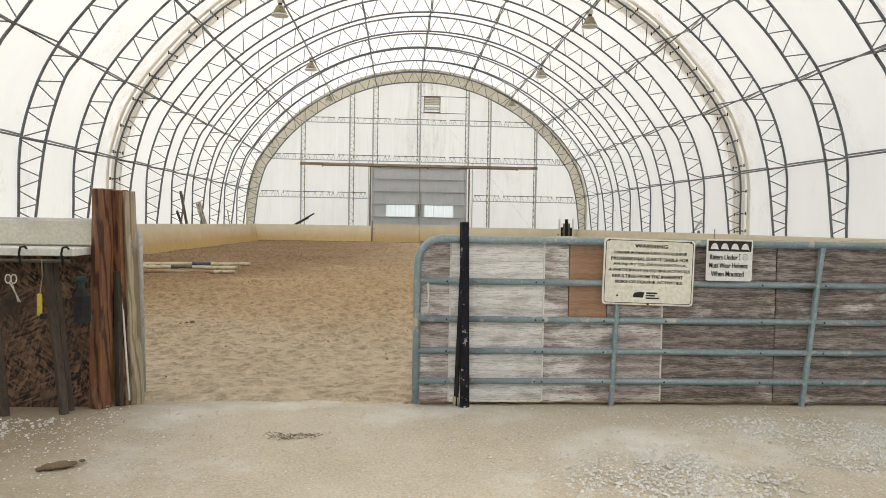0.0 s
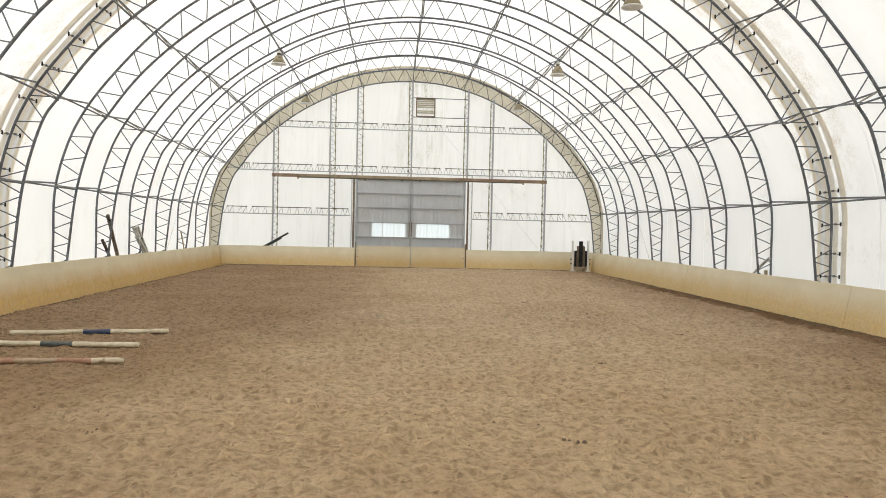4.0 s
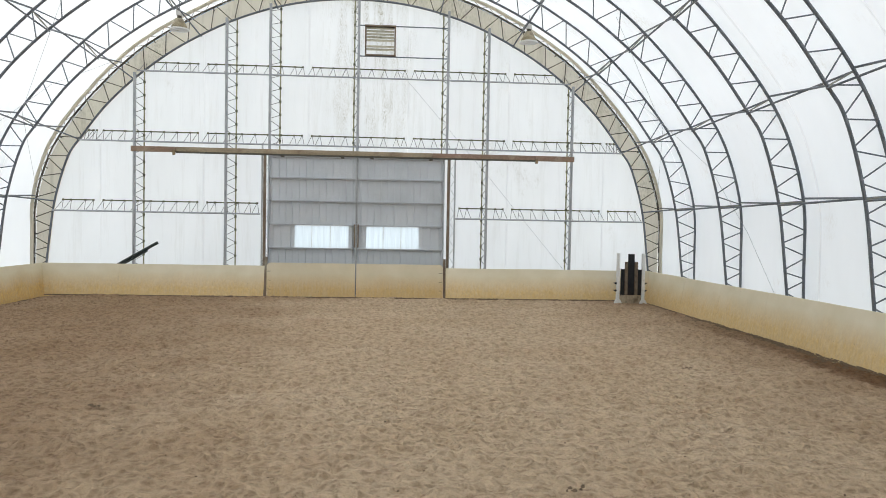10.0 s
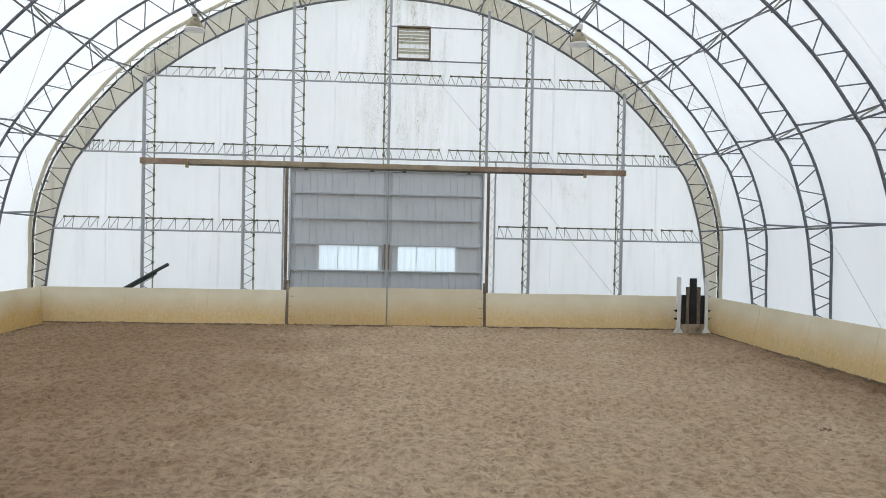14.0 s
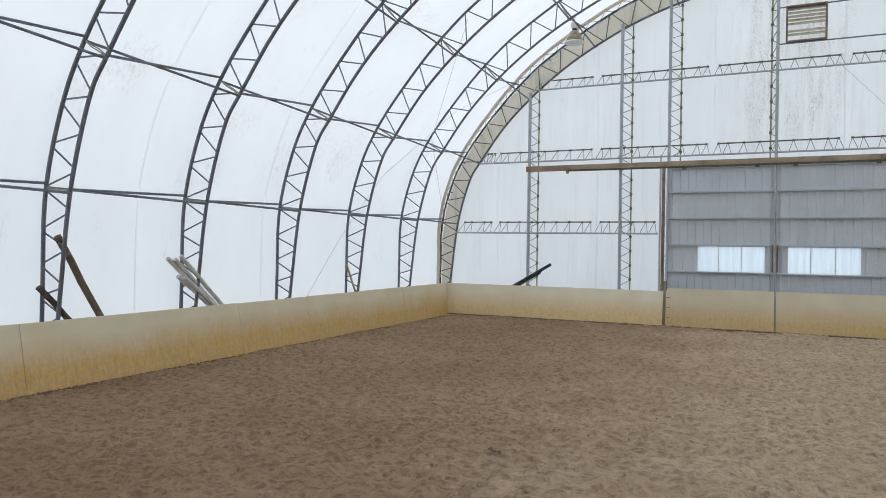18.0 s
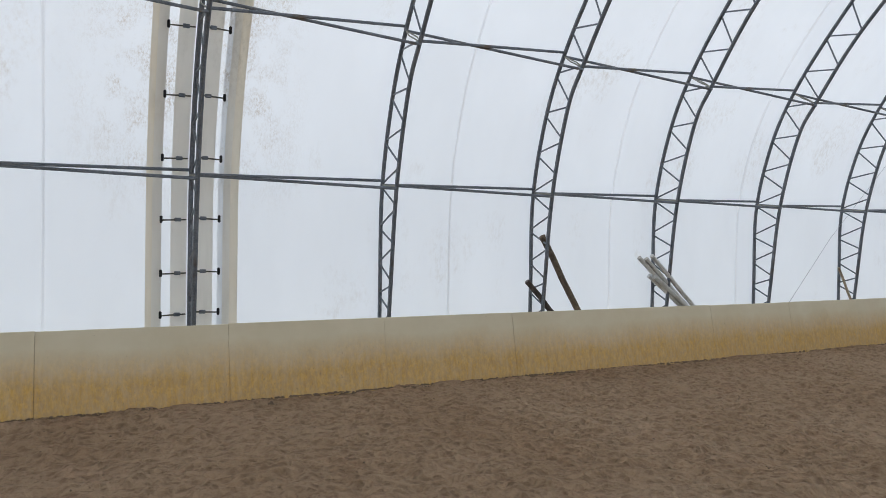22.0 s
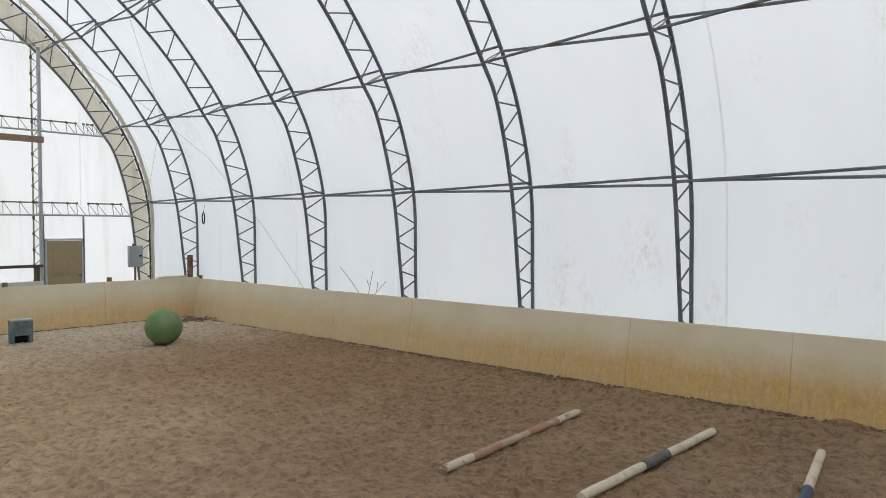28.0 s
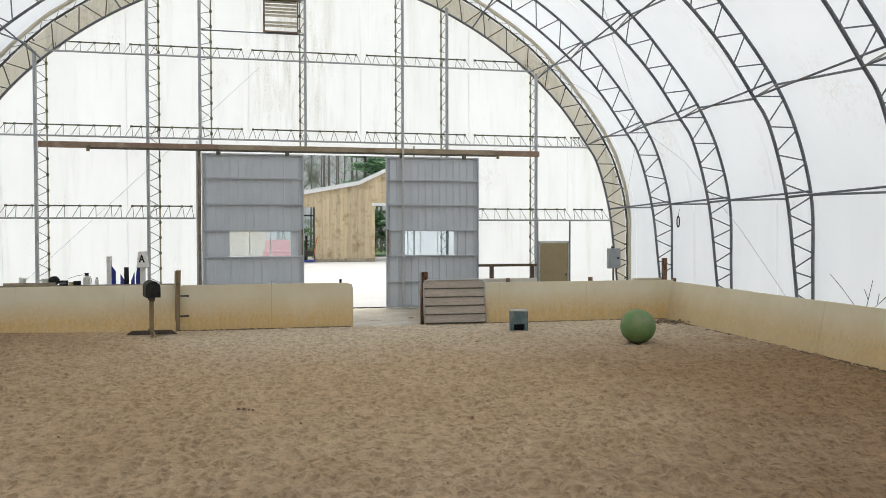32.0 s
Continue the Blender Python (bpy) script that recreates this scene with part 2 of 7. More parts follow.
GATE_BLUE = surface("blue_green_gate_paint", (0.20, 0.29, 0.33), (0.30, 0.38, 0.41), 7, 0.45, 0.2, 60, 0.15, stain=(0.52, 0.52, 0.50), stain_scale=9, stain_lo=0.60, stain_hi=0.66)
DOOR_TAN = surface("tan_door_paint", (0.34, 0.27, 0.145), (0.40, 0.32, 0.18), 3, 0.5, 0, 40, 0.05)
BOX_GREY = surface("grey_enamel", (0.28, 0.30, 0.31), (0.34, 0.36, 0.37), 4, 0.45, 0.1, 40, 0.05)
BALL = surface("green_rubber", (0.10, 0.19, 0.06), (0.17, 0.265, 0.105), 3, 0.65, 0, 40, 0.15, stain=(0.25, 0.24, 0.15), stain_scale=2.5, stain_lo=0.5, stain_hi=0.85)
TEAL = surface("dusty_teal_plastic", (0.07, 0.125, 0.145), (0.15, 0.205, 0.22), 4, 0.6, 0, 40, 0.15, stain=(0.33, 0.33, 0.28), stain_scale=4)


def grain_timber(name, dark, mid, light, scale=9.0):
    """Sawn timber with long rings that bend round knots."""
    m, t, p, out = nodes_of(name)
    co = coord_of(t, "object")
    mp = t.nodes.new("ShaderNodeMapping")
    mp.inputs["Scale"].default_value = (1, 1, 0.15)
    t.links.new(co, mp.inputs[0])
    wave = t.nodes.new("ShaderNodeTexWave")
    wave.wave_type, wave.bands_direction = "BANDS", "DIAGONAL"
    wave.inputs["Scale"].default_value = scale
    wave.inputs["Distortion"].default_value = 9.0
    wave.inputs["Detail"].default_value = 1.5
    wave.inputs["Detail Scale"].default_value = 1.4
    t.links.new(mp.outputs[0], wave.inputs["Vector"])
    col = mix_node(t, ramp_node(t, wave.outputs["Fac"], 0.12, 0.45), dark, mid)
    col = mix_node(t, mix_node(t, 0.75, (0, 0, 0), ramp_node(t, noise_node(t, co, 7.0, 6, (1, 1, 0.4), 0.7), 0.52, 0.66)), col, light)
    knot = noise_node(t, co, 9.0, 2, (1, 1, 0.6))
    col = mix_node(t, ramp_node(t, knot, 0.70, 0.74), col, tuple(0.4 * c for c in dark))
    fibre = noise_node(t, co, 60, 4, (1, 1, 0.06), 0.8)
    col = mix_node(t, mix_node(t, 0.5, (0, 0, 0), ramp_node(t, fibre, 0.45, 0.65)), col, tuple(0.5 * c for c in dark))
    t.links.new(col, p.inputs["Base Color"])
    p.inputs["Roughness"].default_value = 0.65
    t.links.new(bump_node(t, fibre, 0.4, 0.003), p.inputs["Normal"])
    return m


WOOD_RED = grain_timber("ringed_treated_timber", (0.055, 0.020, 0.010), (0.23, 0.095, 0.045), (0.36, 0.23, 0.14))
WOOD_PALE_GRAIN = grain_timber("ringed_pale_timber", (0.22, 0.17, 0.11), (0.42, 0.35, 0.25), (0.50, 0.44, 0.35))
BAR_BLACK = surface("scuffed_black_paint", (0.010, 0.010, 0.014), (0.022, 0.022, 0.030), 8, 0.45, 0, 60, 0.15, stain=(0.30, 0.29, 0.31), stain_scale=26, stain_lo=0.63, stain_hi=0.66, gloss=0.12)


def flake_material():
    """Pressed board of wood flakes, dark with dirt."""
    m, t, p, out = nodes_of("dark_flake_board")
    co = coord_of(t, "object")
    cells = []
    for turn, stretch in ((0.45, (17, 1, 75)), (-0.7, (19, 1, 70)), (1.35, (18, 1, 80))):
        rot, mp = t.nodes.new("ShaderNodeMapping"), t.nodes.new("ShaderNodeMapping")
        rot.inputs["Rotation"].default_value = (0, turn, 0)
        mp.inputs["Scale"].default_value = stretch
        t.links.new(co, rot.inputs[0])
        t.links.new(rot.outputs[0], mp.inputs[0])
        vo = t.nodes.new("ShaderNodeTexVoronoi")
        vo.inputs["Scale"].default_value = 1.0
        t.links.new(mp.outputs[0], vo.inputs["Vector"])
        cells.append(vo.outputs["Color"])
    cells = [mix_node(t, ramp_node(t, noise_node(t, co, 6, 2), 0.42, 0.58), cells[0], cells[1]), cells[2]]
    bw = t.nodes.new("ShaderNodeRGBToBW")
    t.links.new(mix_node(t, 0.4, cells[0], cells[1]), bw.inputs[0])
    col = mix_node(t, ramp_node(t, bw.outputs[0], 0.30, 0.70), (0.018, 0.010, 0.008), (0.25, 0.15, 0.10))
    col = mix_node(t, ramp_node(t, noise_node(t, co, 2.5, 5), 0.45, 0.7), col, (0.05, 0.036, 0.028))
    t.links.new(col, p.inputs["Base Color"])
    p.inputs["Roughness"].default_value = 0.85
    t.links.new(bump_node(t, bw.outputs[0], 0.6, 0.004), p.inputs["Normal"])
    return m


OSB = flake_material()
STONE = surface("pale_gravel", (0.50, 0.485, 0.46), (0.72, 0.70, 0.67), 40, 0.85, 0, 40, 0.3, space="world")
CLOD = surface("dark_clods", (0.12, 0.083, 0.05), (0.21, 0.147, 0.092), 6, 0.95, 0, 60, 0.5, space="world")


def sand_material():
    """Dry and damp sand, the light and shade of hoof prints painted into its colour."""
    m, t, p, out = nodes_of("arena_sand")
    co = coord_of(t, "world")
    warp = t.nodes.new("ShaderNodeVectorMath")
    warp.operation = "MULTIPLY_ADD"
    wob = t.nodes.new("ShaderNodeTexNoise")
    wob.inputs["Scale"].default_value = 3.0
    t.links.new(co, wob.inputs["Vector"])
    t.links.new(wob.outputs["Color"], warp.inputs[0])
    warp.inputs[1].default_value = (0.18, 0.18, 0.0)
    t.links.new(co, warp.inputs[2])
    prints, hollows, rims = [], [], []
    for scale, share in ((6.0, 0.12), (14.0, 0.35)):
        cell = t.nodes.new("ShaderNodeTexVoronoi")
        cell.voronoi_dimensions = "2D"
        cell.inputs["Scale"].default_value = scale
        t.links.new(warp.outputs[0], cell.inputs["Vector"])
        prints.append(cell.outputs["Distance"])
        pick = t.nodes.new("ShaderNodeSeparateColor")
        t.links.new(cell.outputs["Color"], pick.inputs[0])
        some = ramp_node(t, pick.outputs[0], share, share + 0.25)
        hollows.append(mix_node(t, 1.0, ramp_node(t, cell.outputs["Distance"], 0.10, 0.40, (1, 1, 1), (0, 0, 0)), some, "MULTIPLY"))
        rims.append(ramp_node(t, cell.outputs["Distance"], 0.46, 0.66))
    big = noise_node(t, co, 0.35, 5)
    mid = noise_node(t, co, 5.0, 5, (1, 1, 1), 0.65)
    crumbs = noise_node(t, co, 30, 6, (1, 1, 1), 0.8)
    grain = noise_node(t, co, 110, 3, (1, 1, 1), 0.8)
    sep = t.nodes.new("ShaderNodeSeparateXYZ")
    t.links.new(co, sep.inputs[0])
    # dry pale sand in the middle, damp brown sand on the track along the walls
    aside = math_node(t, "ADD", math_node(t, "ABSOLUTE", math_node(t, "SUBTRACT", sep.outputs["X"], range_node(t, sep.outputs["Y"], 10.0, 19.0, 0.3, 3.0))), math_node(t, "MULTIPLY", noise_node(t, co, 0.5, 4), 5.0))
    track = range_node(t, aside, 4.5, 10.5, 0.0, 1.0)
    dry = mix_node(t, ramp_node(t, big, 0.35, 0.7), (0.535, 0.398, 0.263), (0.61, 0.475, 0.332))
    damp_track = mix_node(t, ramp_node(t, big, 0.35, 0.7), (0.325, 0.215, 0.128), (0.405, 0.285, 0.183))
    col = mix_node(t, track, dry, damp_track)
    south = range_node(t, math_node(t, "ADD", sep.outputs["Y"], math_node(t, "MULTIPLY", noise_node(t, co, 0.3, 3), 8.0)), 12.0, 23.0, 1.0, 0.0)
    entry = range_node(t, math_node(t, "ADD", sep.outputs["Y"], math_node(t, "MULTIPLY", noise_node(t, co, 0.6, 4), 4.0)), 3.0, 10.0, 1.0, 0.0)
    east = range_node(t, math_node(t, "ADD", sep.outputs["X"], math_node(t, "MULTIPLY", noise_node(t, co, 0.5, 4), 2.0)), 2.0, 6.0, 1.0, 0.15)
    entry = math_node(t, "MULTIPLY", entry, east)
    col = mix_node(t, south, col, mix_node(t, 1.0, col, (1.03, 0.98, 0.895), "MULTIPLY"))
    col = mix_node(t, mix_node(t, 0.92, (0, 0, 0), entry), col, (0.69, 0.585, 0.44))
    red = ramp_node(t, noise_node(t, co, 0.9, 5, (1, 1, 1), 0.7), 0.54, 0.72)
    col = mix_node(t, mix_node(t, 0.28, (0, 0, 0), red), col, (0.36, 0.205, 0.125))
    # prints darkened for shade as well as damp, crests lightened as if lit
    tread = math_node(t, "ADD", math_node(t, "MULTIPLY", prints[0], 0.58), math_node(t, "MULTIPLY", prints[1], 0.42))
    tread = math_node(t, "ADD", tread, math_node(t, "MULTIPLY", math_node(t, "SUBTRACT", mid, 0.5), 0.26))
    damp_shade = mix_node(t, 1.0, col, (0.74, 0.705, 0.67), "MULTIPLY")
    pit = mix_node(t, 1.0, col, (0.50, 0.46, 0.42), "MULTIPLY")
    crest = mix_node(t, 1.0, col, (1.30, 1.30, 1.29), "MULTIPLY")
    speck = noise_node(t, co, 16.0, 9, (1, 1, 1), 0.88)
    col = mix_node(t, mix_node(t, 0.8, hollows[0], hollows[1], "SCREEN"), col, damp_shade)
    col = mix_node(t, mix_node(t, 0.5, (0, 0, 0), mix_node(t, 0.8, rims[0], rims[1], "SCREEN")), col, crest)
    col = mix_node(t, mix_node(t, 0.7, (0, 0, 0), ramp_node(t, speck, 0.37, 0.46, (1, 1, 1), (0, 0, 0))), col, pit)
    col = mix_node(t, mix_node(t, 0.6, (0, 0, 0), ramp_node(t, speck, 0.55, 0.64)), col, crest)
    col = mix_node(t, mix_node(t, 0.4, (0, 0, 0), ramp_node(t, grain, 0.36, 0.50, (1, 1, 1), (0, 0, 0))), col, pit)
    # a trodden patch full of dark crumbs, and the damp strip at the foot of the east wall
    off_x = math_node(t, "MULTIPLY", math_node(t, "SUBTRACT", sep.outputs["X"], 3.6), 0.8)
    off_y = math_node(t, "MULTIPLY", math_node(t, "SUBTRACT", sep.outputs["Y"], 20.4), 0.45)
    away = math_node(t, "ADD", math_node(t, "MULTIPLY", off_x, off_x), math_node(t, "MULTIPLY", off_y, off_y))
    away = math_node(t, "ADD", away, math_node(t, "MULTIPLY", noise_node(t, co, 1.1, 4, (1, 1, 1), 0.7), 2.4))
    patch = range_node(t, away, 1.2, 3.2, 1.0, 0.0)
    crumb = ramp_node(t, noise_node(t, co, 9.0, 6, (1, 1, 1), 0.85), 0.53, 0.60)
    col = mix_node(t, mix_node(t, 1.0, crumb, mix_node(t, 0.7, (0, 0, 0), patch), "MULTIPLY"), col, (0.17, 0.115, 0.07))
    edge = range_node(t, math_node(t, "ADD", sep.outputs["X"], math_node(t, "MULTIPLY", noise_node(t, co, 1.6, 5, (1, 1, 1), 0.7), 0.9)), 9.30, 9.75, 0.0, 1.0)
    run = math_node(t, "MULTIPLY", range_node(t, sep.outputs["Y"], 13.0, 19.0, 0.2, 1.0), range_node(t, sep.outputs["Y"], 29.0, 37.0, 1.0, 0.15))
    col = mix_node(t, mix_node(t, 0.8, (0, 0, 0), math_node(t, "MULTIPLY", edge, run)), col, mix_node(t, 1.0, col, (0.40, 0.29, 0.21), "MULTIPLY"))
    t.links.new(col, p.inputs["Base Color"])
    p.inputs["Roughness"].default_value = 0.95
    p.inputs["Specular IOR Level"].default_value = 0.15
    coarse = bump_node(t, tread, 1.0, 0.125)
    fine = t.nodes.new("ShaderNodeBump")
    fine.inputs["Strength"].default_value = 1.0
    fine.inputs["Distance"].default_value = 0.025
    t.links.new(mix_node(t, 0.5, crumbs, speck), fine.inputs["Height"])
    t.links.new(coarse, fine.inputs["Normal"])
    t.links.new(fine.outputs[0], p.inputs["Normal"])
    return m


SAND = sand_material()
DIRT = surface("dusty_aisle_dirt", (0.50, 0.435, 0.34), (0.63, 0.575, 0.485), 1.6, 0.95, 0, 70, 0.8, 0.012, stain=(0.70, 0.68, 0.64), stain_scale=0.9, stain_lo=0.52, stain_hi=0.66, space="world", gloss=0.15)
nt = DIRT.node_tree
base_in = nt.nodes["Principled BSDF"].inputs["Base Color"]
where = coord_of(nt, "world")
sp = nt.nodes.new("ShaderNodeSeparateXYZ")
nt.links.new(where, sp.inputs[0])
damp_side = range_node(nt, math_node(nt, "ADD", sp.outputs["X"], math_node(nt, "MULTIPLY", noise_node(nt, where, 1.2, 5), 1.6)), -2.6, -1.2, 1.0, 0.0)
old = base_in.links[0].from_socket
nt.links.new(mix_node(nt, damp_side, old, mix_node(nt, 1.0, old, (0.62, 0.57, 0.52), "MULTIPLY")), base_in)
YARD = surface("pale_gravel_yard", (0.52, 0.51, 0.49), (0.62, 0.61, 0.59), 0.5, 0.95, 0, 20, 0.6, 0.01, space="world", gloss=0.1)


def kick_material(name, reach, low, high, base, pale, south):
    """Beige boards, stained ochre by wet sand over their lower part, with drips and scuffs."""
    m, t, p, out = nodes_of(name)
    co = coord_of(t, "world")
    sep = t.nodes.new("ShaderNodeSeparateXYZ")
    t.links.new(co, sep.inputs[0])
    wob = t.nodes.new("ShaderNodeMath")
    wob.operation = "MULTIPLY_ADD"
    t.links.new(noise_node(t, co, 1.3, 6, (1, 1, 0.7), 0.6), wob.inputs[0])
    wob.inputs[1].default_value = 0.4
    t.links.new(sep.outputs["Z"], wob.inputs[2])
    stain = ramp_node(t, wob.outputs[0], reach - 0.75, reach + 0.08, (1, 1, 1), (0, 0, 0))
    col = mix_node(t, ramp_node(t, noise_node(t, co, 1.2, 4), 0.3, 0.7), base, pale)
    worm = noise_node(t, co, 16, 7, (1, 1, 0.75), 0.78)
    ochre = mix_node(t, ramp_node(t, worm, 0.40, 0.60), low, high)
    drips = ramp_node(t, noise_node(t, co, 5.0, 6, (3, 3, 0.35), 0.7), 0.35, 0.62)
    grip = mix_node(t, 0.3, stain, mix_node(t, 1.0, stain, drips, "MULTIPLY"))
    grip = mix_node(t, 0.2, grip, mix_node(t, 1.0, grip, ramp_node(t, worm, 0.42, 0.56), "MULTIPLY"))
    fade = range_node(t, sep.outputs["Y"], 3.0, 17.0, south, 1.0)
    grip = mix_node(t, 1.0, grip, fade, "MULTIPLY")
    col = mix_node(t, grip, col, ochre)
    scuff = ramp_node(t, noise_node(t, co, 30, 4, (1, 1, 0.5), 0.8), 0.62, 0.72)
    col = mix_node(t, mix_node(t, 1.0, scuff, stain, "MULTIPLY"), col, (0.30, 0.22, 0.12))
    nick = ramp_node(t, noise_node(t, co, 7, 5, (1, 1, 1), 0.7), 0.70, 0.74)
    col = mix_node(t, mix_node(t, 0.5, (0, 0, 0), nick), col, (0.36, 0.29, 0.19))
    t.links.new(col, p.inputs["Base Color"])
    p.inputs["Roughness"].default_value = 0.6
    t.links.new(bump_node(t, noise_node(t, co, 40, 3), 0.15, 0.004), p.inputs["Normal"])
    return m


KICK = kick_material("kick_board", 1.25, (0.46, 0.24, 0.04), (0.67, 0.425, 0.115), (0.66, 0.58, 0.40), (0.73, 0.655, 0.48), 0.55)
KICK_PALE = kick_material("kick_board_pale", 1.2, (0.58, 0.355, 0.105), (0.73, 0.53, 0.235), (0.68, 0.61, 0.44), (0.76, 0.69, 0.53), 1.0)


def plank_material(name, dark, mid, pale, lo, dirt):
    """Grey weathered plywood and boards behind the gate bars."""
    m, t, p, out = nodes_of(name)
    co = coord_of(t, "object")
    info = t.nodes.new("ShaderNodeObjectInfo")
    add = t.nodes.new("ShaderNodeVectorMath")
    add.operation = "MULTIPLY_ADD"
    t.links.new(info.outputs["Random"], add.inputs[0])
    add.inputs[1].default_value = (17, 31, 7)
    t.links.new(co, add.inputs[2])
    v = add.outputs[0]
    mp = t.nodes.new("ShaderNodeMapping")
    mp.inputs["Scale"].default_value = (0.30, 1, 1)
    t.links.new(v, mp.inputs[0])
    wave = t.nodes.new("ShaderNodeTexWave")
    wave.wave_type, wave.bands_direction = "BANDS", "Z"
    for key, value in (("Scale", 4.0), ("Distortion", 11.0), ("Detail", 5.0), ("Detail Scale", 1.1), ("Detail Roughness", 0.72)):
        wave.inputs[key].default_value = value
    t.links.new(mp.outputs[0], wave.inputs["Vector"])
    fine = noise_node(t, v, 60, 7, (0.16, 1, 2.0), 0.85)
    patch = noise_node(t, v, 2.4, 5, (0.8, 1, 1.3), 0.6)
    col = mix_node(t, ramp_node(t, wave.outputs["Fac"], 0.15, 0.85), dark, mid)
    col = mix_node(t, ramp_node(t, patch, lo, lo + 0.10), col, mix_node(t, ramp_node(t, wave.outputs["Fac"], 0.1, 0.6), mid, pale))
    smut = noise_node(t, v, 3.1, 6, (0.6, 1, 1.6), 0.7)
    col = mix_node(t, mix_node(t, 0.7 * dirt, (0, 0, 0), ramp_node(t, smut, 0.54, 0.66)), col, tuple(0.45 * c for c in dark))
    col = mix_node(t, mix_node(t, 0.5 + 0.4 * dirt, (0, 0, 0), ramp_node(t, fine, 0.51, 0.60)), col, tuple(0.35 * c for c in dark))
    col = mix_node(t, mix_node(t, 0.3, (0, 0, 0), ramp_node(t, fine, 0.40, 0.48, (1, 1, 1), (0, 0, 0))), col, pale)
    t.links.new(col, p.inputs["Base Color"])
    p.inputs["Roughness"].default_value = 0.85
    t.links.new(bump_node(t, fine, 0.4, 0.004), p.inputs["Normal"])
    return m


PLANK = plank_material("weathered_grey_board", (0.29, 0.245, 0.235), (0.50, 0.445, 0.435), (0.76, 0.735, 0.73), 0.47, 0.75)
PLANK_PALE = plank_material("bleached_grey_board", (0.50, 0.475, 0.465), (0.70, 0.68, 0.675), (0.84, 0.83, 0.83), 0.36, 0.15)
PLANK_DEEP = plank_material("dark_grey_board", (0.15, 0.125, 0.115), (0.30, 0.25, 0.235), (0.72, 0.695, 0.685), 0.57, 0.9)
PLANK_RED = surface("orange_brown_board", (0.33, 0.18, 0.105), (0.44, 0.285, 0.195), 6, 0.8, 0, 60, 0.3, stretch=(0.3, 1, 4), stain=(0.17, 0.135, 0.12), stain_scale=5, stain_lo=0.5, stain_hi=0.66)


def milky(name, tint, haze):
    """Clouded plastic: part of the light is scattered, part goes straight through."""
    m, t, p, out = nodes_of(name)
    p.inputs["Base Color"].default_value = (*tint, 1)
    p.inputs["Transmission Weight"].default_value = 1.0
    p.inputs["IOR"].default_value = 1.1
    p.inputs["Roughness"].default_value = 0.06
    tran, mixer = t.nodes.new("ShaderNodeBsdfTranslucent"), t.nodes.new("ShaderNodeMixShader")
    co = coord_of(t, "object")
    runs = ramp_node(t, noise_node(t, co, 4.0, 6, (2.5, 1, 0.15), 0.7), 0.35, 0.7)
    t.links.new(mix_node(t, runs, tuple(0.82 * c for c in tint), tint), tran.inputs[0])
    mixer.inputs[0].default_value = haze
    t.links.new(p.outputs[0], mixer.inputs[1])
    t.links.new(tran.outputs[0], mixer.inputs[2])
    t.links.new(mixer.outputs[0], out.inputs[0])
    return m


CLEAR = milky("scratched_window_plastic", (0.84, 0.91, 0.96), 0.14)
HAZY = milky("hazy_window_plastic", (0.90, 0.95, 0.98), 0.9)


# ---- mesh helpers ----
def tube(bm, a, b, r, n=6, r2=None):
    a, b = Vector(a), Vector(b)
    d = b - a
    m = Matrix.Translation((a + b) / 2) @ d.to_track_quat("Z", "Y").to_matrix().to_4x4()
    bmesh.ops.create_cone(bm, cap_ends=True, segments=n, radius1=r, radius2=r if r2 is None else r2, depth=d.length, matrix=m)


def bent_tube(bm, pts, r, n=8):
    """A round bar along a line of points, in one skin."""
    pts = [Vector(p) for p in pts]
    rings = []
    up = Vector((0, 1, 0))
    for i, p in enumerate(pts):
        d = (pts[min(i + 1, len(pts) - 1)] - pts[max(i - 1, 0)]).normalized()
        u = d.cross(up)
        if u.length < 0.1:
            u = d.cross(Vector((1, 0, 0)))
        u.normalize()
        v = d.cross(u).normalized()
        rings.append([bm.verts.new(p + r * (math.cos(6.28319 * k / n) * u + math.sin(6.28319 * k / n) * v)) for k in range(n)])
    for a, b in zip(rings, rings[1:]):
        for k in range(n):
            bm.faces.new((a[k], a[(k + 1) % n], b[(k + 1) % n], b[k]))
    bm.faces.new(rings[0][::-1])
    bm.faces.new(rings[-1])


def block(bm, lo, hi, bevel=0.0, m=None):
    lo, hi = Vector(lo), Vector(hi)
    s = hi - lo
    mm = Matrix.Translation((lo + hi) / 2) @ Matrix.Diagonal((*s, 1))
    made = bmesh.ops.create_cube(bm, size=1.0, matrix=(m @ mm) if m else mm)
    if bevel:
        edges = list({e for v in made["verts"] for e in v.link_edges})
        bmesh.ops.bevel(bm, geom=edges, offset=bevel, segments=1, affect="EDGES")


def beam_between(bm, a, b, w, h, bevel=0.0):
    """A rectangular timber from a to b."""
    a, b = Vector(a), Vector(b)
    d = b - a
    m = Matrix.Translation((a + b) / 2) @ d.to_track_quat("Z", "Y").to_matrix().to_4x4()
    block(bm, (-w / 2, -h / 2, -d.length / 2), (w / 2, h / 2, d.length / 2), bevel, m)


def prism(bm, poly, y0, y1):
    """A flat outline in x and z, given depth along y."""
    a = [bm.verts.new((x, y0, z)) for x, z in poly]
    b = [bm.verts.new((x, y1, z)) for x, z in poly]
    bm.faces.new(a)
    bm.faces.new(b[::-1])
    for i in range(len(poly)):
        j = (i + 1) % len(poly)
        bm.faces.new((a[j], a[i], b[i], b[j]))


def mesh_of(name, bm, material, smooth=False):
    bmesh.ops.recalc_face_normals(bm, faces=bm.faces)
    me = bpy.data.meshes.new(name)
    bm.to_mesh(me)
    bm.free()
    me.materials.append(material)
    if smooth:
        me.shade_smooth()
    return me


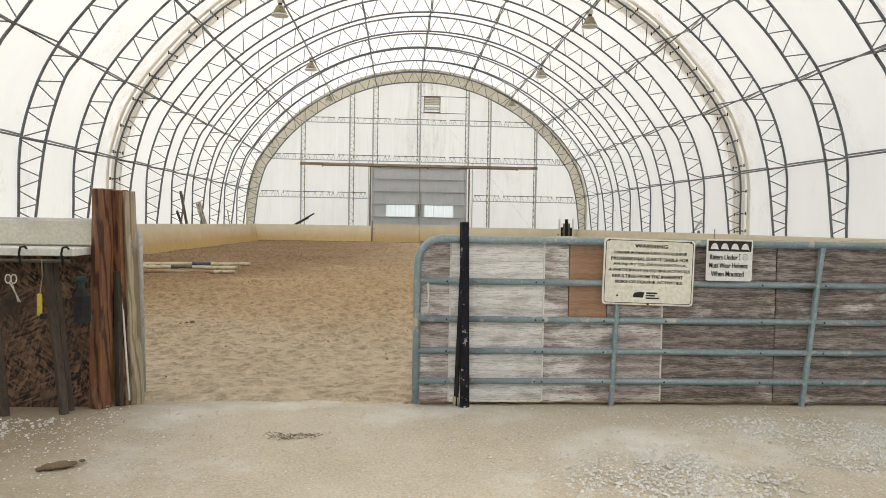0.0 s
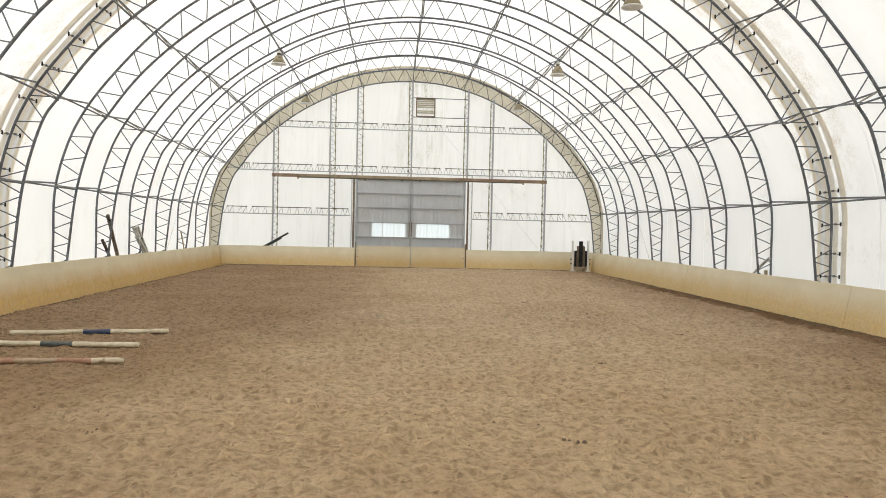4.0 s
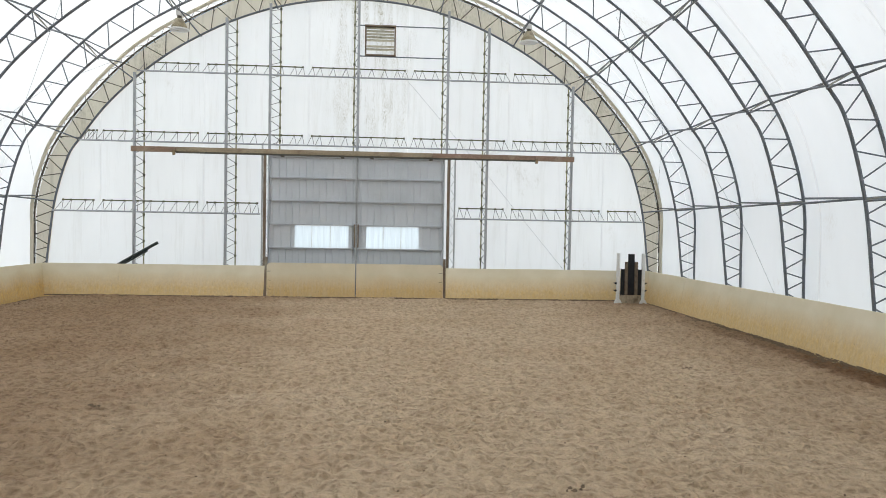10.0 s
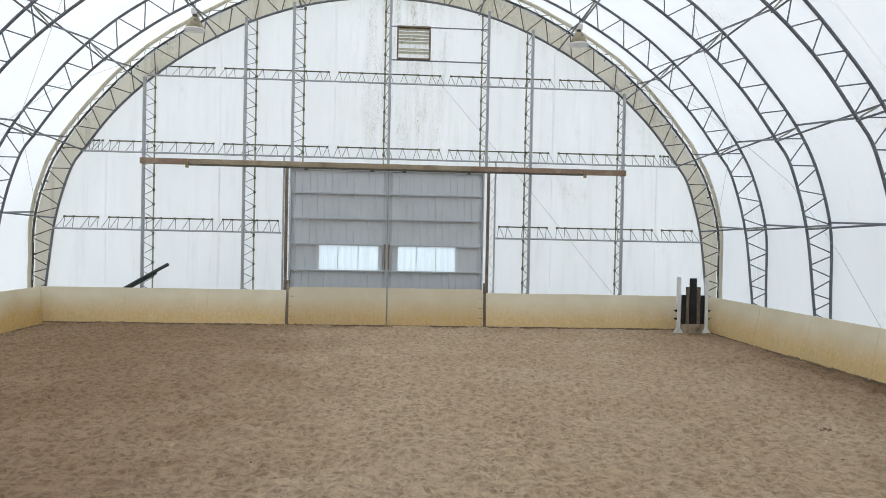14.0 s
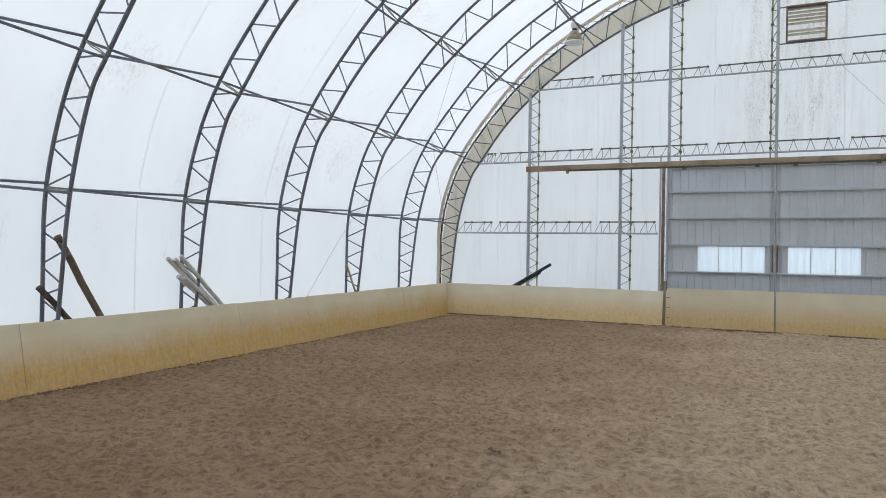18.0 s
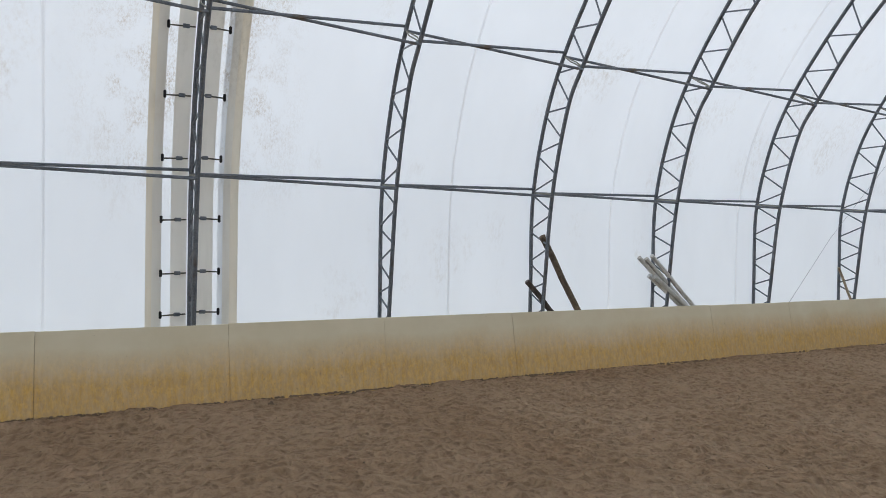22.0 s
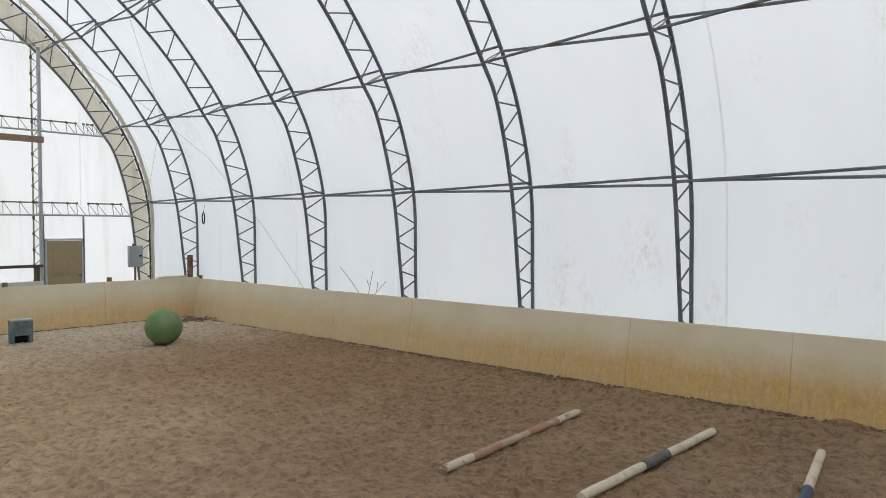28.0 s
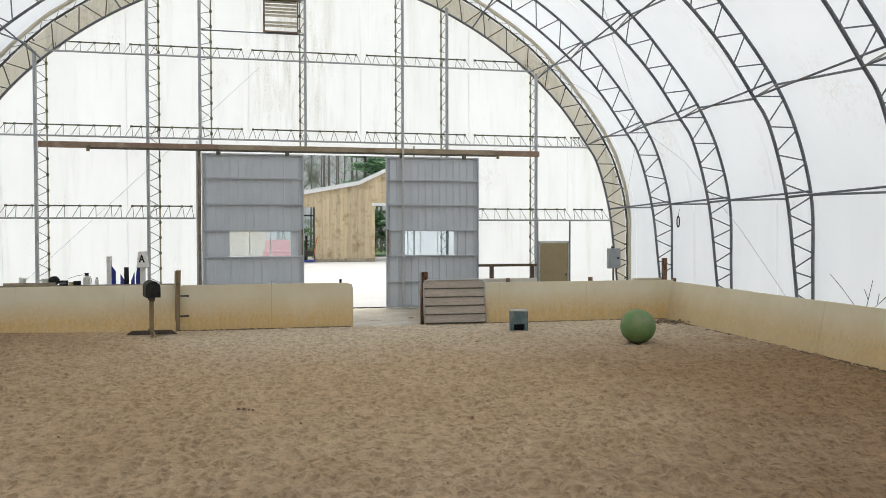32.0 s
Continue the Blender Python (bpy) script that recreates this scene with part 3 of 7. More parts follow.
def part(name, bm, material, parent, label="", smooth=False):
    ob = new(name, mesh_of(name, bm, material, smooth))
    ob.parent = parent
    if label:
        ob["label"] = label
    return ob


def thing(name, at, label, category, group="", kind=""):
    ob = new(name)
    ob.empty_display_size = 0.2
    ob.matrix_world = at if isinstance(at, Matrix) else Matrix.Translation(at)
    return tagged(ob, label, category, group, kind)


def solid(name, bm, material, label, category, group="", kind="", at=None, smooth=False):
    ob = new(name, mesh_of(name, bm, material, smooth))
    if at is not None:
        ob.matrix_world = at if isinstance(at, Matrix) else Matrix.Translation(at)
    return tagged(ob, label, category, group, kind)


def sheet(name, verts, faces, material, smooth=True):
    me = bpy.data.meshes.new(name)
    me.from_pydata([tuple(v) for v in verts], [], [tuple(f) for f in faces])
    me.materials.append(material)
    if smooth:
        me.shade_smooth()
    return me


# ---- the arch profile ----
Y_NORTH, Y_SOUTH, BAY, BAYS = 42.0, 42.0 - 15 * 3.048, 3.048, 15
INNER_KEYS = [(10.60, -0.1), (10.43, 1.5), (10.215, 3.13), (9.80, 4.57), (9.37, 5.26), (8.46, 6.46), (7.25, 7.60), (5.80, 8.62), (3.95, 9.53), (2.0, 10.085), (0.0, 10.26)]
OUTER_KEYS = [(10.90, -0.1), (10.88, 1.5), (10.83, 3.1), (10.45, 4.5), (9.91, 5.54), (9.12, 6.57), (8.06, 7.71), (6.80, 8.73), (4.60, 9.98), (2.40, 10.69), (0.0, 10.95)]


def profile(keys, steps=9):
    """A smooth half arch from the foot to the crown, with its mirror image, as points (x, z) from west to east."""
    k = [Vector(p) for p in keys]
    ext = [2 * k[0] - k[1]] + k + [Vector((-k[-2].x, k[-2].y))]
    out = []
    for i in range(1, len(k)):
        p0, p1, p2, p3 = ext[i - 1], ext[i], ext[i + 1], ext[i + 2]
        for s in range(steps):
            u = s / steps
            out.append(0.5 * (2 * p1 + (p2 - p0) * u + (2 * p0 - 5 * p1 + 4 * p2 - p3) * u * u + (3 * p1 - p0 - 3 * p2 + p3) * u ** 3))
    half = [(-v.x, v.y) for v in out]
    return half + [(0.0, keys[-1][1])] + [(-x, z) for x, z in half[::-1]]


INNER, OUTER = profile(INNER_KEYS), profile(OUTER_KEYS)


def along(line):
    d = [0.0]
    for (x0, z0), (x1, z1) in zip(line, line[1:]):
        d.append(d[-1] + math.hypot(x1 - x0, z1 - z0))
    return d


IN_D, OUT_D = along(INNER), along(OUTER)


def on(line, dist, s):
    """The point at the share s of the line's length."""
    want = s * dist[-1]
    return (float(np.interp(want, dist, [p[0] for p in line])), float(np.interp(want, dist, [p[1] for p in line])))


def offset_profile(out):
    """The outer chord's line moved outwards."""
    res = []
    for i, (x, z) in enumerate(OUTER):
        (xa, za), (xb, zb) = OUTER[max(i - 1, 0)], OUTER[min(i + 1, len(OUTER) - 1)]
        n = Vector((-(zb - za), xb - xa)).normalized()
        res.append((x + out * n.x, z + out * n.y))
    return res


def rise(y):
    """The southern bays stand a little taller towards the entrance."""
    return 1.0 + 0.03 * min(1.0, max(0.0, (14.6 - y) / 18.3))


def strip_sheet(name, line, ys, material, lift=True):
    verts = [(x, y, z * (rise(y) if lift else 1.0)) for y in ys for x, z in line]
    w = len(line)
    faces = [(j * w + i, j * w + i + 1, (j + 1) * w + i + 1, (j + 1) * w + i) for j in range(len(ys) - 1) for i in range(w - 1)]
    return sheet(name, verts, faces, material)


# ---- ground ----
def bowls(X, Y, pitch, r, deep, rng):
    """Prints pressed side by side: shallow bowls that meet in sharp crests."""
    nx, ny = int((X.max() - X.min()) / pitch) + 5, int((Y.max() - Y.min()) / pitch) + 5
    sx = (np.arange(nx)[:, None] - 2 + rng.uniform(0, 1, (nx, ny))) * pitch + X.min()
    sy = (np.arange(ny)[None, :] - 2 + rng.uniform(0, 1, (nx, ny))) * pitch + Y.min()
    low, size = rng.uniform(-0.5, 0.5, (nx, ny)) * deep, r * rng.uniform(0.75, 1.25, (nx, ny))
    ci, cj = ((X - X.min()) / pitch).astype(int) + 2, ((Y - Y.min()) / pitch).astype(int) + 2
    h = np.full(X.shape, 1e9)
    for di in (-2, -1, 0, 1, 2):
        for dj in (-2, -1, 0, 1, 2):
            i, j = np.clip(ci + di, 0, nx - 1), np.clip(cj + dj, 0, ny - 1)
            d = ((X - sx[i, j]) ** 2 + (Y - sy[i, j]) ** 2) / size[i, j] ** 2
            h = np.minimum(h, low[i, j] + deep * d)
    return h - h.mean()


def heights(X, Y, cell, seed, prints):
    """Trodden relief: soft swells, hoof prints side by side, fine roughness."""
    rng = np.random.default_rng(seed)
    nx, ny = X.shape
    f = np.fft.rfft2(rng.standard_normal((nx, ny)))
    k = np.hypot(np.fft.fftfreq(nx, cell)[:, None], np.fft.rfftfreq(ny, cell)[None, :])

    def band(k0, w):
        h = np.fft.irfft2(f * np.exp(-((k - k0) / w) ** 2), s=(nx, ny))
        return h / h.std()

    wx, wy = 0.05 * band(2.5, 1.0), 0.05 * np.roll(band(2.5, 1.0), (97, 53), (0, 1))
    h = 0.010 * band(0.3, 0.3) + 0.004 * band(6.0, 2.0)
    if prints:
        big = bowls(X + wx, Y + wy, 0.25, 0.15, 0.040, rng)
        small = bowls(X + wy, Y + wx, 0.13, 0.08, 0.016, rng)
        share = 0.5 + 0.5 * np.tanh(band(0.5, 0.4))
        h = h + big * (0.75 + 0.35 * share) + small * (1.0 - 0.5 * share)
    else:
        h = h + 0.010 * band(2.0, 1.0)
    return np.clip(h - h.mean(), -0.055, 0.065)


def ground_grid(name, x0, x1, y0, y1, cell, amp, material, seed, prints, flat_y):
    nx, ny = int(round((x1 - x0) / cell)) + 1, int(round((y1 - y0) / cell)) + 1
    xs, ys = np.linspace(x0, x1, nx), np.linspace(y0, y1, ny)
    X, Y = np.meshgrid(xs, ys, indexing="ij")
    h = heights(X, Y, cell, seed, prints) * amp
    # flattened by feet and hooves in the entrance
    h = h * (0.25 + 0.75 * np.clip(np.abs(Y - 0.65) / 2.2 - 0.15, 0, 1))
    bank = np.clip((np.abs(X) - 9.55) / 0.42, 0, 1) * (-0.075 + 0.012 * np.sin(1.7 * Y + 2.0 * np.sign(X)) + 0.012 * np.sin(4.9 * Y))
    dip = -0.16 * np.clip((X + 9.75) / 0.9, 0, 1) * np.clip((-4.0 - X) / 1.5, 0, 1) * np.clip((Y - 9.0) / 3.0, 0, 1) * np.clip((21.0 - Y) / 2.5, 0, 1)
    heap = 0.085 * np.clip((X - 3.6) / 3.5, 0, 1) * np.clip((1.9 - Y) / 0.9, 0, 1)
    if flat_y == y0:
        h = h + bank + dip + heap - 0.06 * np.clip((0.95 - Y) / 0.7, 0, 1)
    else:
        h = h - 0.06 * np.clip((Y - 0.35) / 0.6, 0, 1)
    co = np.stack([X, Y, h], -1).reshape(-1, 3)
    i = (np.arange(nx - 1)[:, None] * ny + np.arange(ny - 1)[None, :]).ravel()
    quads = np.stack([i, i + ny, i + ny + 1, i + 1], 1)
    me = bpy.data.meshes.new(name)
    me.vertices.add(len(co))
    me.vertices.foreach_set("co", co.ravel())
    me.loops.add(quads.size)
    me.loops.foreach_set("vertex_index", quads.ravel().astype(np.int32))
    me.polygons.add(len(quads))
    me.polygons.foreach_set("loop_start", np.arange(0, quads.size, 4, dtype=np.int32))
    me.update(calc_edges=True)
    me.materials.append(material)
    me.shade_smooth()
    return new(name, me)


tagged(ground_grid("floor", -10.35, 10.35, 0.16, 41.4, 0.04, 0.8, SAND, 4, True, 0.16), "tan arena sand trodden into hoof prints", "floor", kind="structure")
tagged(ground_grid("floor_aisle", -10.95, 10.95, -3.72, 0.96, 0.05, 0.5, DIRT, 9, False, 0.16), "dusty compacted dirt of the entrance aisle", "floor", kind="structure")
bm = bmesh.new()
xs, ys = (-1500, -400, -60, -10.34, -10.0, 10.0, 10.34, 60, 400, 1500), (-1500, -400, -60, 1.0, 1.6, 40.6, 41.3, 100, 400, 1500)
rows = [[bm.verts.new((x, y, -0.45 if abs(x) < 10.1 and 1.5 < y < 40.7 else -0.07)) for x in xs] for y in ys]
for a, b in zip(rows, rows[1:]):
    for i in range(len(xs) - 1):
        bm.faces.new((a[i], a[i + 1], b[i + 1], b[i]))
solid("ground", bm, YARD, "pale gravel yard round the building", "ground", kind="structure")

# ---- cover of the building ----
roof_line = offset_profile(0.06)
JOINT = Y_NORTH - 7 * BAY
tagged(new("ceiling_north", strip_sheet("ceiling_north", roof_line, [JOINT + 0.40, 24, 28, 32, 36, 40, 42.25], CLOTH)), "white translucent fabric cover over steel arches", "fabric roof", kind="structure")
tagged(new("ceiling_south", strip_sheet("ceiling_south", roof_line, [-4.0, 0, 4, 8, 12, 16, JOINT - 0.40], CLOTH)), "white translucent fabric cover over steel arches", "fabric roof", kind="structure")
tagged(new("ceiling_joint", strip_sheet("ceiling_joint", offset_profile(0.10), [JOINT - 0.5, JOINT + 0.5], CLOTH)), "fabric closing strip over the joint of two covers", "fabric roof", kind="structure")
seam_line = offset_profile(0.048)
for y in [25.04 + 3.64 * k for k in range(5)] + [18.75 - 3.645 * k for k in range(7)]:
    tagged(new("cover_seam", strip_sheet("cover_seam", seam_line, [y - 0.02, y + 0.02], SEAM)), "welded seam of the white fabric cover", "seam", "seams of the cover", "structure")

# the laced joint of the two covers
joint = thing("cover_joint", (0, JOINT, 0), "laced joint of two fabric covers with beige flaps and ratchet straps", "cover joint")
for a, b, out, mat in ((-0.615, -0.52, 0.045, JOINT_BEIGE), (-0.53, -0.40, 0.03, JOINT_GREY), (-0.275, -0.05, 0.02, JOINT_GREY), (0.09, 0.325, 0.02, JOINT_GREY), (0.47, 0.575, 0.03, JOINT_GREY), (0.57, 0.70, 0.045, JOINT_BEIGE)):
    ob = new("flap", strip_sheet("flap", offset_profile(out), [a, (a + b) / 2, b], mat, False))
    ob.parent = joint
strap_line = offset_profile(-0.01)
strap_d = along(strap_line)
strap_at = [0.66, 1.23, 1.84, 2.63, 3.53] + [4.44 + 0.97 * k for k in range(14)]
for s in [a / strap_d[-1] for a in strap_at] + [1 - a / strap_d[-1] for a in strap_at[::-1]]:
    for side in (-1, 1):
        x, z = on(strap_line, strap_d, min(0.99, s + 0.0004 * side))
        bm = bmesh.new()
        tube(bm, (x, side * 0.06, z), (x, side * 0.40, z - 0.015), 0.011)
        strap = part("strap", bm, STEEL_DARK, joint)
        bm = bmesh.new()
        block(bm, (x - 0.02, side * 0.18 - 0.045, z - 0.03), (x + 0.02, side * 0.18 + 0.045, z + 0.025), 0.008)
        part("buckle", bm, STEEL, strap)
        bm = bmesh.new()
        block(bm, (x - 0.02, side * 0.41 - 0.02, z - 0.06), (x + 0.02, side * 0.41 + 0.02, z + 0.05), 0.012)
        part("end_hook", bm, BLACK, strap)


# ---- arch trusses ----
# nodes of the web, in metres along each chord from the foot
OUT_NODES = [0.30, 0.88, 1.44, 1.98, 2.57, 3.27, 4.00, 4.74, 5.47, 6.28, 7.08, 7.89, 8.79] + [8.79 + 0.925 * k for k in range(1, 10)]
IN_NODES = [0.62, 1.17, 1.66, 2.28, 2.90, 3.57, 4.21, 4.84, 5.59, 6.32, 7.08, 7.84] + [8.68 + 0.882 * k for k in range(10)]


def build_truss(y, chord, web, label):
    root = thing("arch_truss", (0, y, 0), label, "truss", "arch trusses")
    for name, line, mat in (("outer_chord", OUTER, chord), ("inner_chord", INNER, STEEL)):
        bm = bmesh.new()
        bent_tube(bm, [(x, 0, z) for x, z in line], 0.036)
        part(name, bm, mat, root, smooth=True)
    for k, i in enumerate(IN_NODES):
        for o, gap in ((OUT_NODES[k] + 0.035, -0.04), (OUT_NODES[k + 1] - 0.035 if k + 1 < len(OUT_NODES) else OUT_D[-1] - OUT_NODES[k] - 0.035, 0.04)):
            for mirror in (1, -1):
                bm = bmesh.new()
                (ox, oz), (ix, iz) = on(OUTER, OUT_D, o / OUT_D[-1]), on(INNER, IN_D, (i + gap) / IN_D[-1])
                tube(bm, (mirror * ox, 0, oz), (mirror * ix, 0, iz), 0.0165, 5)
                part("web_strut", bm, web, root)
                if k + 1 == len(OUT_NODES):
                    break
    for mirror in (1, -1):
        bm = bmesh.new()
        block(bm, (mirror * 10.75 - 0.32, -0.12, -0.1), (mirror * 10.75 + 0.32, 0.12, 0.03), 0.01)
        part("base_plate", bm, STEEL_DARK, root)
    return root


truss = build_truss(Y_NORTH - BAY, STEEL, STEEL, "galvanised steel arch truss with zigzag web carrying the cover")
for k in range(2, BAYS):
    copy_thing(truss, Matrix.Translation((0, Y_NORTH - k * BAY, 0)) @ Matrix.Diagonal((1, 1, rise(Y_NORTH - k * BAY), 1)))
end_truss = build_truss(Y_NORTH, STEEL_DARK, STEEL_BROWN, "dirty steel arch truss wrapped with a beige fabric flap")
copy_thing(end_truss, Matrix.Translation((0, Y_SOUTH, 0)) @ Matrix.Diagonal((1, 1, rise(Y_SOUTH), 1)))

CLEAT = surface("weathered_zinc_plate", (0.24, 0.235, 0.20), (0.36, 0.35, 0.30), 8, 0.6, 0.2, 40, 0.2)
# ---- purlins: a bar from inner chord to inner chord and a brace to the next outer chord ----
PURLINS = [(10.82, 3.2, 10.205, 3.13), (9.91, 5.54, 9.385, 5.23), (8.0, 7.77, 7.58, 7.31), (5.72, 9.40, 5.38, 8.86), (2.98, 10.53, 2.80, 9.90)]
PURLINS = [(s * a, b, s * c, d) for a, b, c, d in PURLINS for s in (-1, 1)] + [(0.0, 10.95, 0.0, 10.26)]
for ox, oz, ix, iz in PURLINS:
    bm = bmesh.new()
    tube(bm, (ox, 0, oz - 0.02), (ix, BAY, iz - 0.055), 0.024, 6)
    straight = mesh_of("bar", bm, STEEL)
    bm = bmesh.new()
    tube(bm, (ix, 0.0, iz), (ox, BAY, oz + 0.05), 0.024, 6)
    slanted = mesh_of("brace", bm, STEEL)
    bm = bmesh.new()
    for e in (-0.07, 0.07):
        mx, mz = (ix + ox) / 2, (iz + oz) / 2
        bent_tube(bm, [(ix, 0.01 * e, iz - 0.02), (mx, e, mz - 0.02), (ox, 0.01 * e, oz - 0.02)], 0.012, 5)
    cleat = mesh_of("cleat", bm, CLEAT)
    for k in range(BAYS):
        root = thing("purlin", Matrix.Translation((0, Y_NORTH - (k + 1) * BAY, 0)) @ Matrix.Diagonal((1, 1, rise(Y_NORTH - (k + 0.5) * BAY), 1)), "galvanised steel purlin with crossed bars between two arch trusses", "purlin", "purlins")
        for name, me in (("bar", straight), ("brace", slanted), ("cleat", cleat)):
            ob = new(name, me)
            ob.parent = root


# ---- end walls ----
def end_sheet(name, y, hole, material):
    """The end wall's cloth, filled under the arch, with a doorway x0, x1, top left open."""
    line = [(x, z) for x, z in OUTER]
    bm = bmesh.new()
    if hole:
        x0, x1, top = hole
        zl = float(np.interp(x0, [p[0] for p in line], [p[1] for p in line]))
        zr = float(np.interp(x1, [p[0] for p in line], [p[1] for p in line]))
        pieces = [[p for p in line if p[0] < x0] + [(x0, zl), (x0, -0.1)], [(x0, top), (x0, zl)] + [p for p in line if x0 < p[0] < x1] + [(x1, zr), (x1, top)], [(x1, -0.1), (x1, zr)] + [p for p in line if p[0] > x1]]
    else:
        pieces = [line]
    for poly in pieces:
        bm.faces.new([bm.verts.new((x, y, z)) for x, z in poly])
    bmesh.ops.triangulate(bm, faces=bm.faces)
    return bm


def ring_sheet(y):
    verts = [(x, y, z) for x, z in OUTER] + [(x, y, z) for x, z in INNER]
    n = len(OUTER)
    faces = [(i, i + 1, n + i + 1, n + i) for i in range(n - 1)]
    return sheet("end_flap", verts, faces, FLAP, False)


for name, y, fl in (("wall_north", 42.34, 42.13), ("wall_south", Y_SOUTH - 0.34, Y_SOUTH - 0.13)):
    taller = Matrix.Diagonal((1, 1, rise(y), 1))
    solid(name, end_sheet(name, y, (-3.05, 3.05, 4.9 / rise(y)), CLOTH_END), CLOTH_END, "white translucent fabric end wall with water stains", "wall", kind="structure", at=taller)
    tagged(new("trim", ring_sheet(fl)), "beige fabric flap wrapped round the end arch", "trim", kind="structure").matrix_world = taller
    sgn = 1 if y > 0 else -1
    for x in (-8.85, -5.35, -1.75, 1.75, 5.35, 8.85):
        xx, top = sgn * x, float(np.interp(x, [p[0] for p in INNER], [p[1] for p in INNER])) + 0.3
        bm = bmesh.new()
        block(bm, (xx - 0.012, y - sgn * 0.012 - 0.003, 4.95 if abs(x) < 3.05 else 0), (xx + 0.012, y - sgn * 0.012 + 0.003, top))
        solid("end_seam", bm, SEAM, "welded vertical seam of the fabric end wall", "seam", "seams of the end walls", "structure")

# lacing of the end flaps: dark hooks and cord along the outer chord
for y0, sgn in ((Y_NORTH, 1), (Y_SOUTH, -1)):
    lacing = thing("flap_lacing", Matrix.Translation((0, y0, 0)) @ Matrix.Diagonal((1, 1, rise(y0), 1)), "dark lacing hooks and cord holding the beige end flap", "lacing", "lacings of the end flaps")
    cord = []
    for i in range(61):
        s_ = 0.01 + i * 0.98 / 60
        (ox, oz), (ix, iz) = on(OUTER, OUT_D, s_), on(INNER, IN_D, s_)
        d = Vector((ix - ox, 0, iz - oz)).normalized()
        a = Vector((ox, sgn * 0.02, oz)) - d * 0.03
        b = Vector((ox, -sgn * 0.05, oz)) + d * (0.13 if i % 2 else 0.05)
        cord.append(a if i % 2 else b)
        bm = bmesh.new()
        tube(bm, a, b, 0.02, 5)
        part("hook", bm, STEEL_DARK, lacing)
    bm = bmesh.new()
    bent_tube(bm, cord, 0.010, 5)
    part("cord", bm, FLAP_GREY, lacing)
    bm = bmesh.new()
    hem = [Vector((x, -sgn * (0.20 + 0.34 * min(1.0, max(0.0, (z - 2.0) / 6.5)) + 0.012 * math.sin(0.9 * i)), z + 0.006 * math.sin(1.7 * i))) for i, (x, z) in enumerate(offset_profile(-0.01))]
    bent_tube(bm, hem, 0.058, 8)
    part("rolled_hem", bm, FLAP, lacing, "rolled beige edge of the cover", True)
    bm = bmesh.new()
    lace = []
    for i in range(121):
        s_ = 0.01 + i * 0.98 / 120
        ox, oz = on(OUTER, OUT_D, s_)
        near = min(hem, key=lambda q: (q.x - ox) ** 2 + (q.z - oz) ** 2)
        lace.append(Vector((ox, 0.0, oz)) if i % 2 else Vector((ox * 0.997, near.y * 0.95, oz * 0.997)))
    bent_tube(bm, lace, 0.009, 5)
    part("lace", bm, STEEL_BROWN, lacing, "thin lace from the flap to the rolled edge")

GREY_X = (-7.52, -4.47, -3.0, 0.0, 3.11, 4.53, 7.54)
GREEN_DX = (0.18, 0.25, 0.28, -0.165, -0.16, -0.11, -0.06)


def inner_z(x):
    return float(np.interp(x, [p[0] for p in INNER], [p[1] for p in INNER]))


def mullion(x, dx, foot):
    """An upright lattice post of the end wall: grey inner tube, mildewed outer tube, zigzag rods with couplers."""
    root = thing("end_wall_post", (x, 41.8, 0), "galvanised lattice post of the end wall, mildewed on its outer tube", "post", "lattice posts of the end walls")
    top = inner_z(x) + 0.1
    bm = bmesh.new()
    block(bm, (-0.042, -0.05, foot), (0.042, 0.05, top), 0.008)
    part("inner_tube", bm, STEEL_MID, root)
    top2 = min(inner_z(x + dx) + 0.35, top + 0.35)
    bm = bmesh.new()
    tube(bm, (dx, 0.42, foot), (dx, 0.42, top2), 0.024, 8)
    part("outer_tube", bm, STEEL_GREEN, root)
    z, flip = foot + 0.15, False
    while z < top - 0.1:
        a, b = (0, 0.02, z + 0.03), (dx, 0.41, z + 0.21)
        if flip:
            a, b = (dx, 0.41, z + 0.02), (0, 0.02, z + 0.20)
        bm = bmesh.new()
        tube(bm, a, b, 0.011, 5)
        part("web_rod", bm, STEEL_ROD, root)
        if not flip:
            bm = bmesh.new()
            tube(bm, (dx, 0.42, z + 0.19), (dx, 0.42, z + 0.265), 0.04, 8)
            part("coupler", bm, STEEL_MOSS, root)
        z, flip = z + 0.2285, not flip
    return root


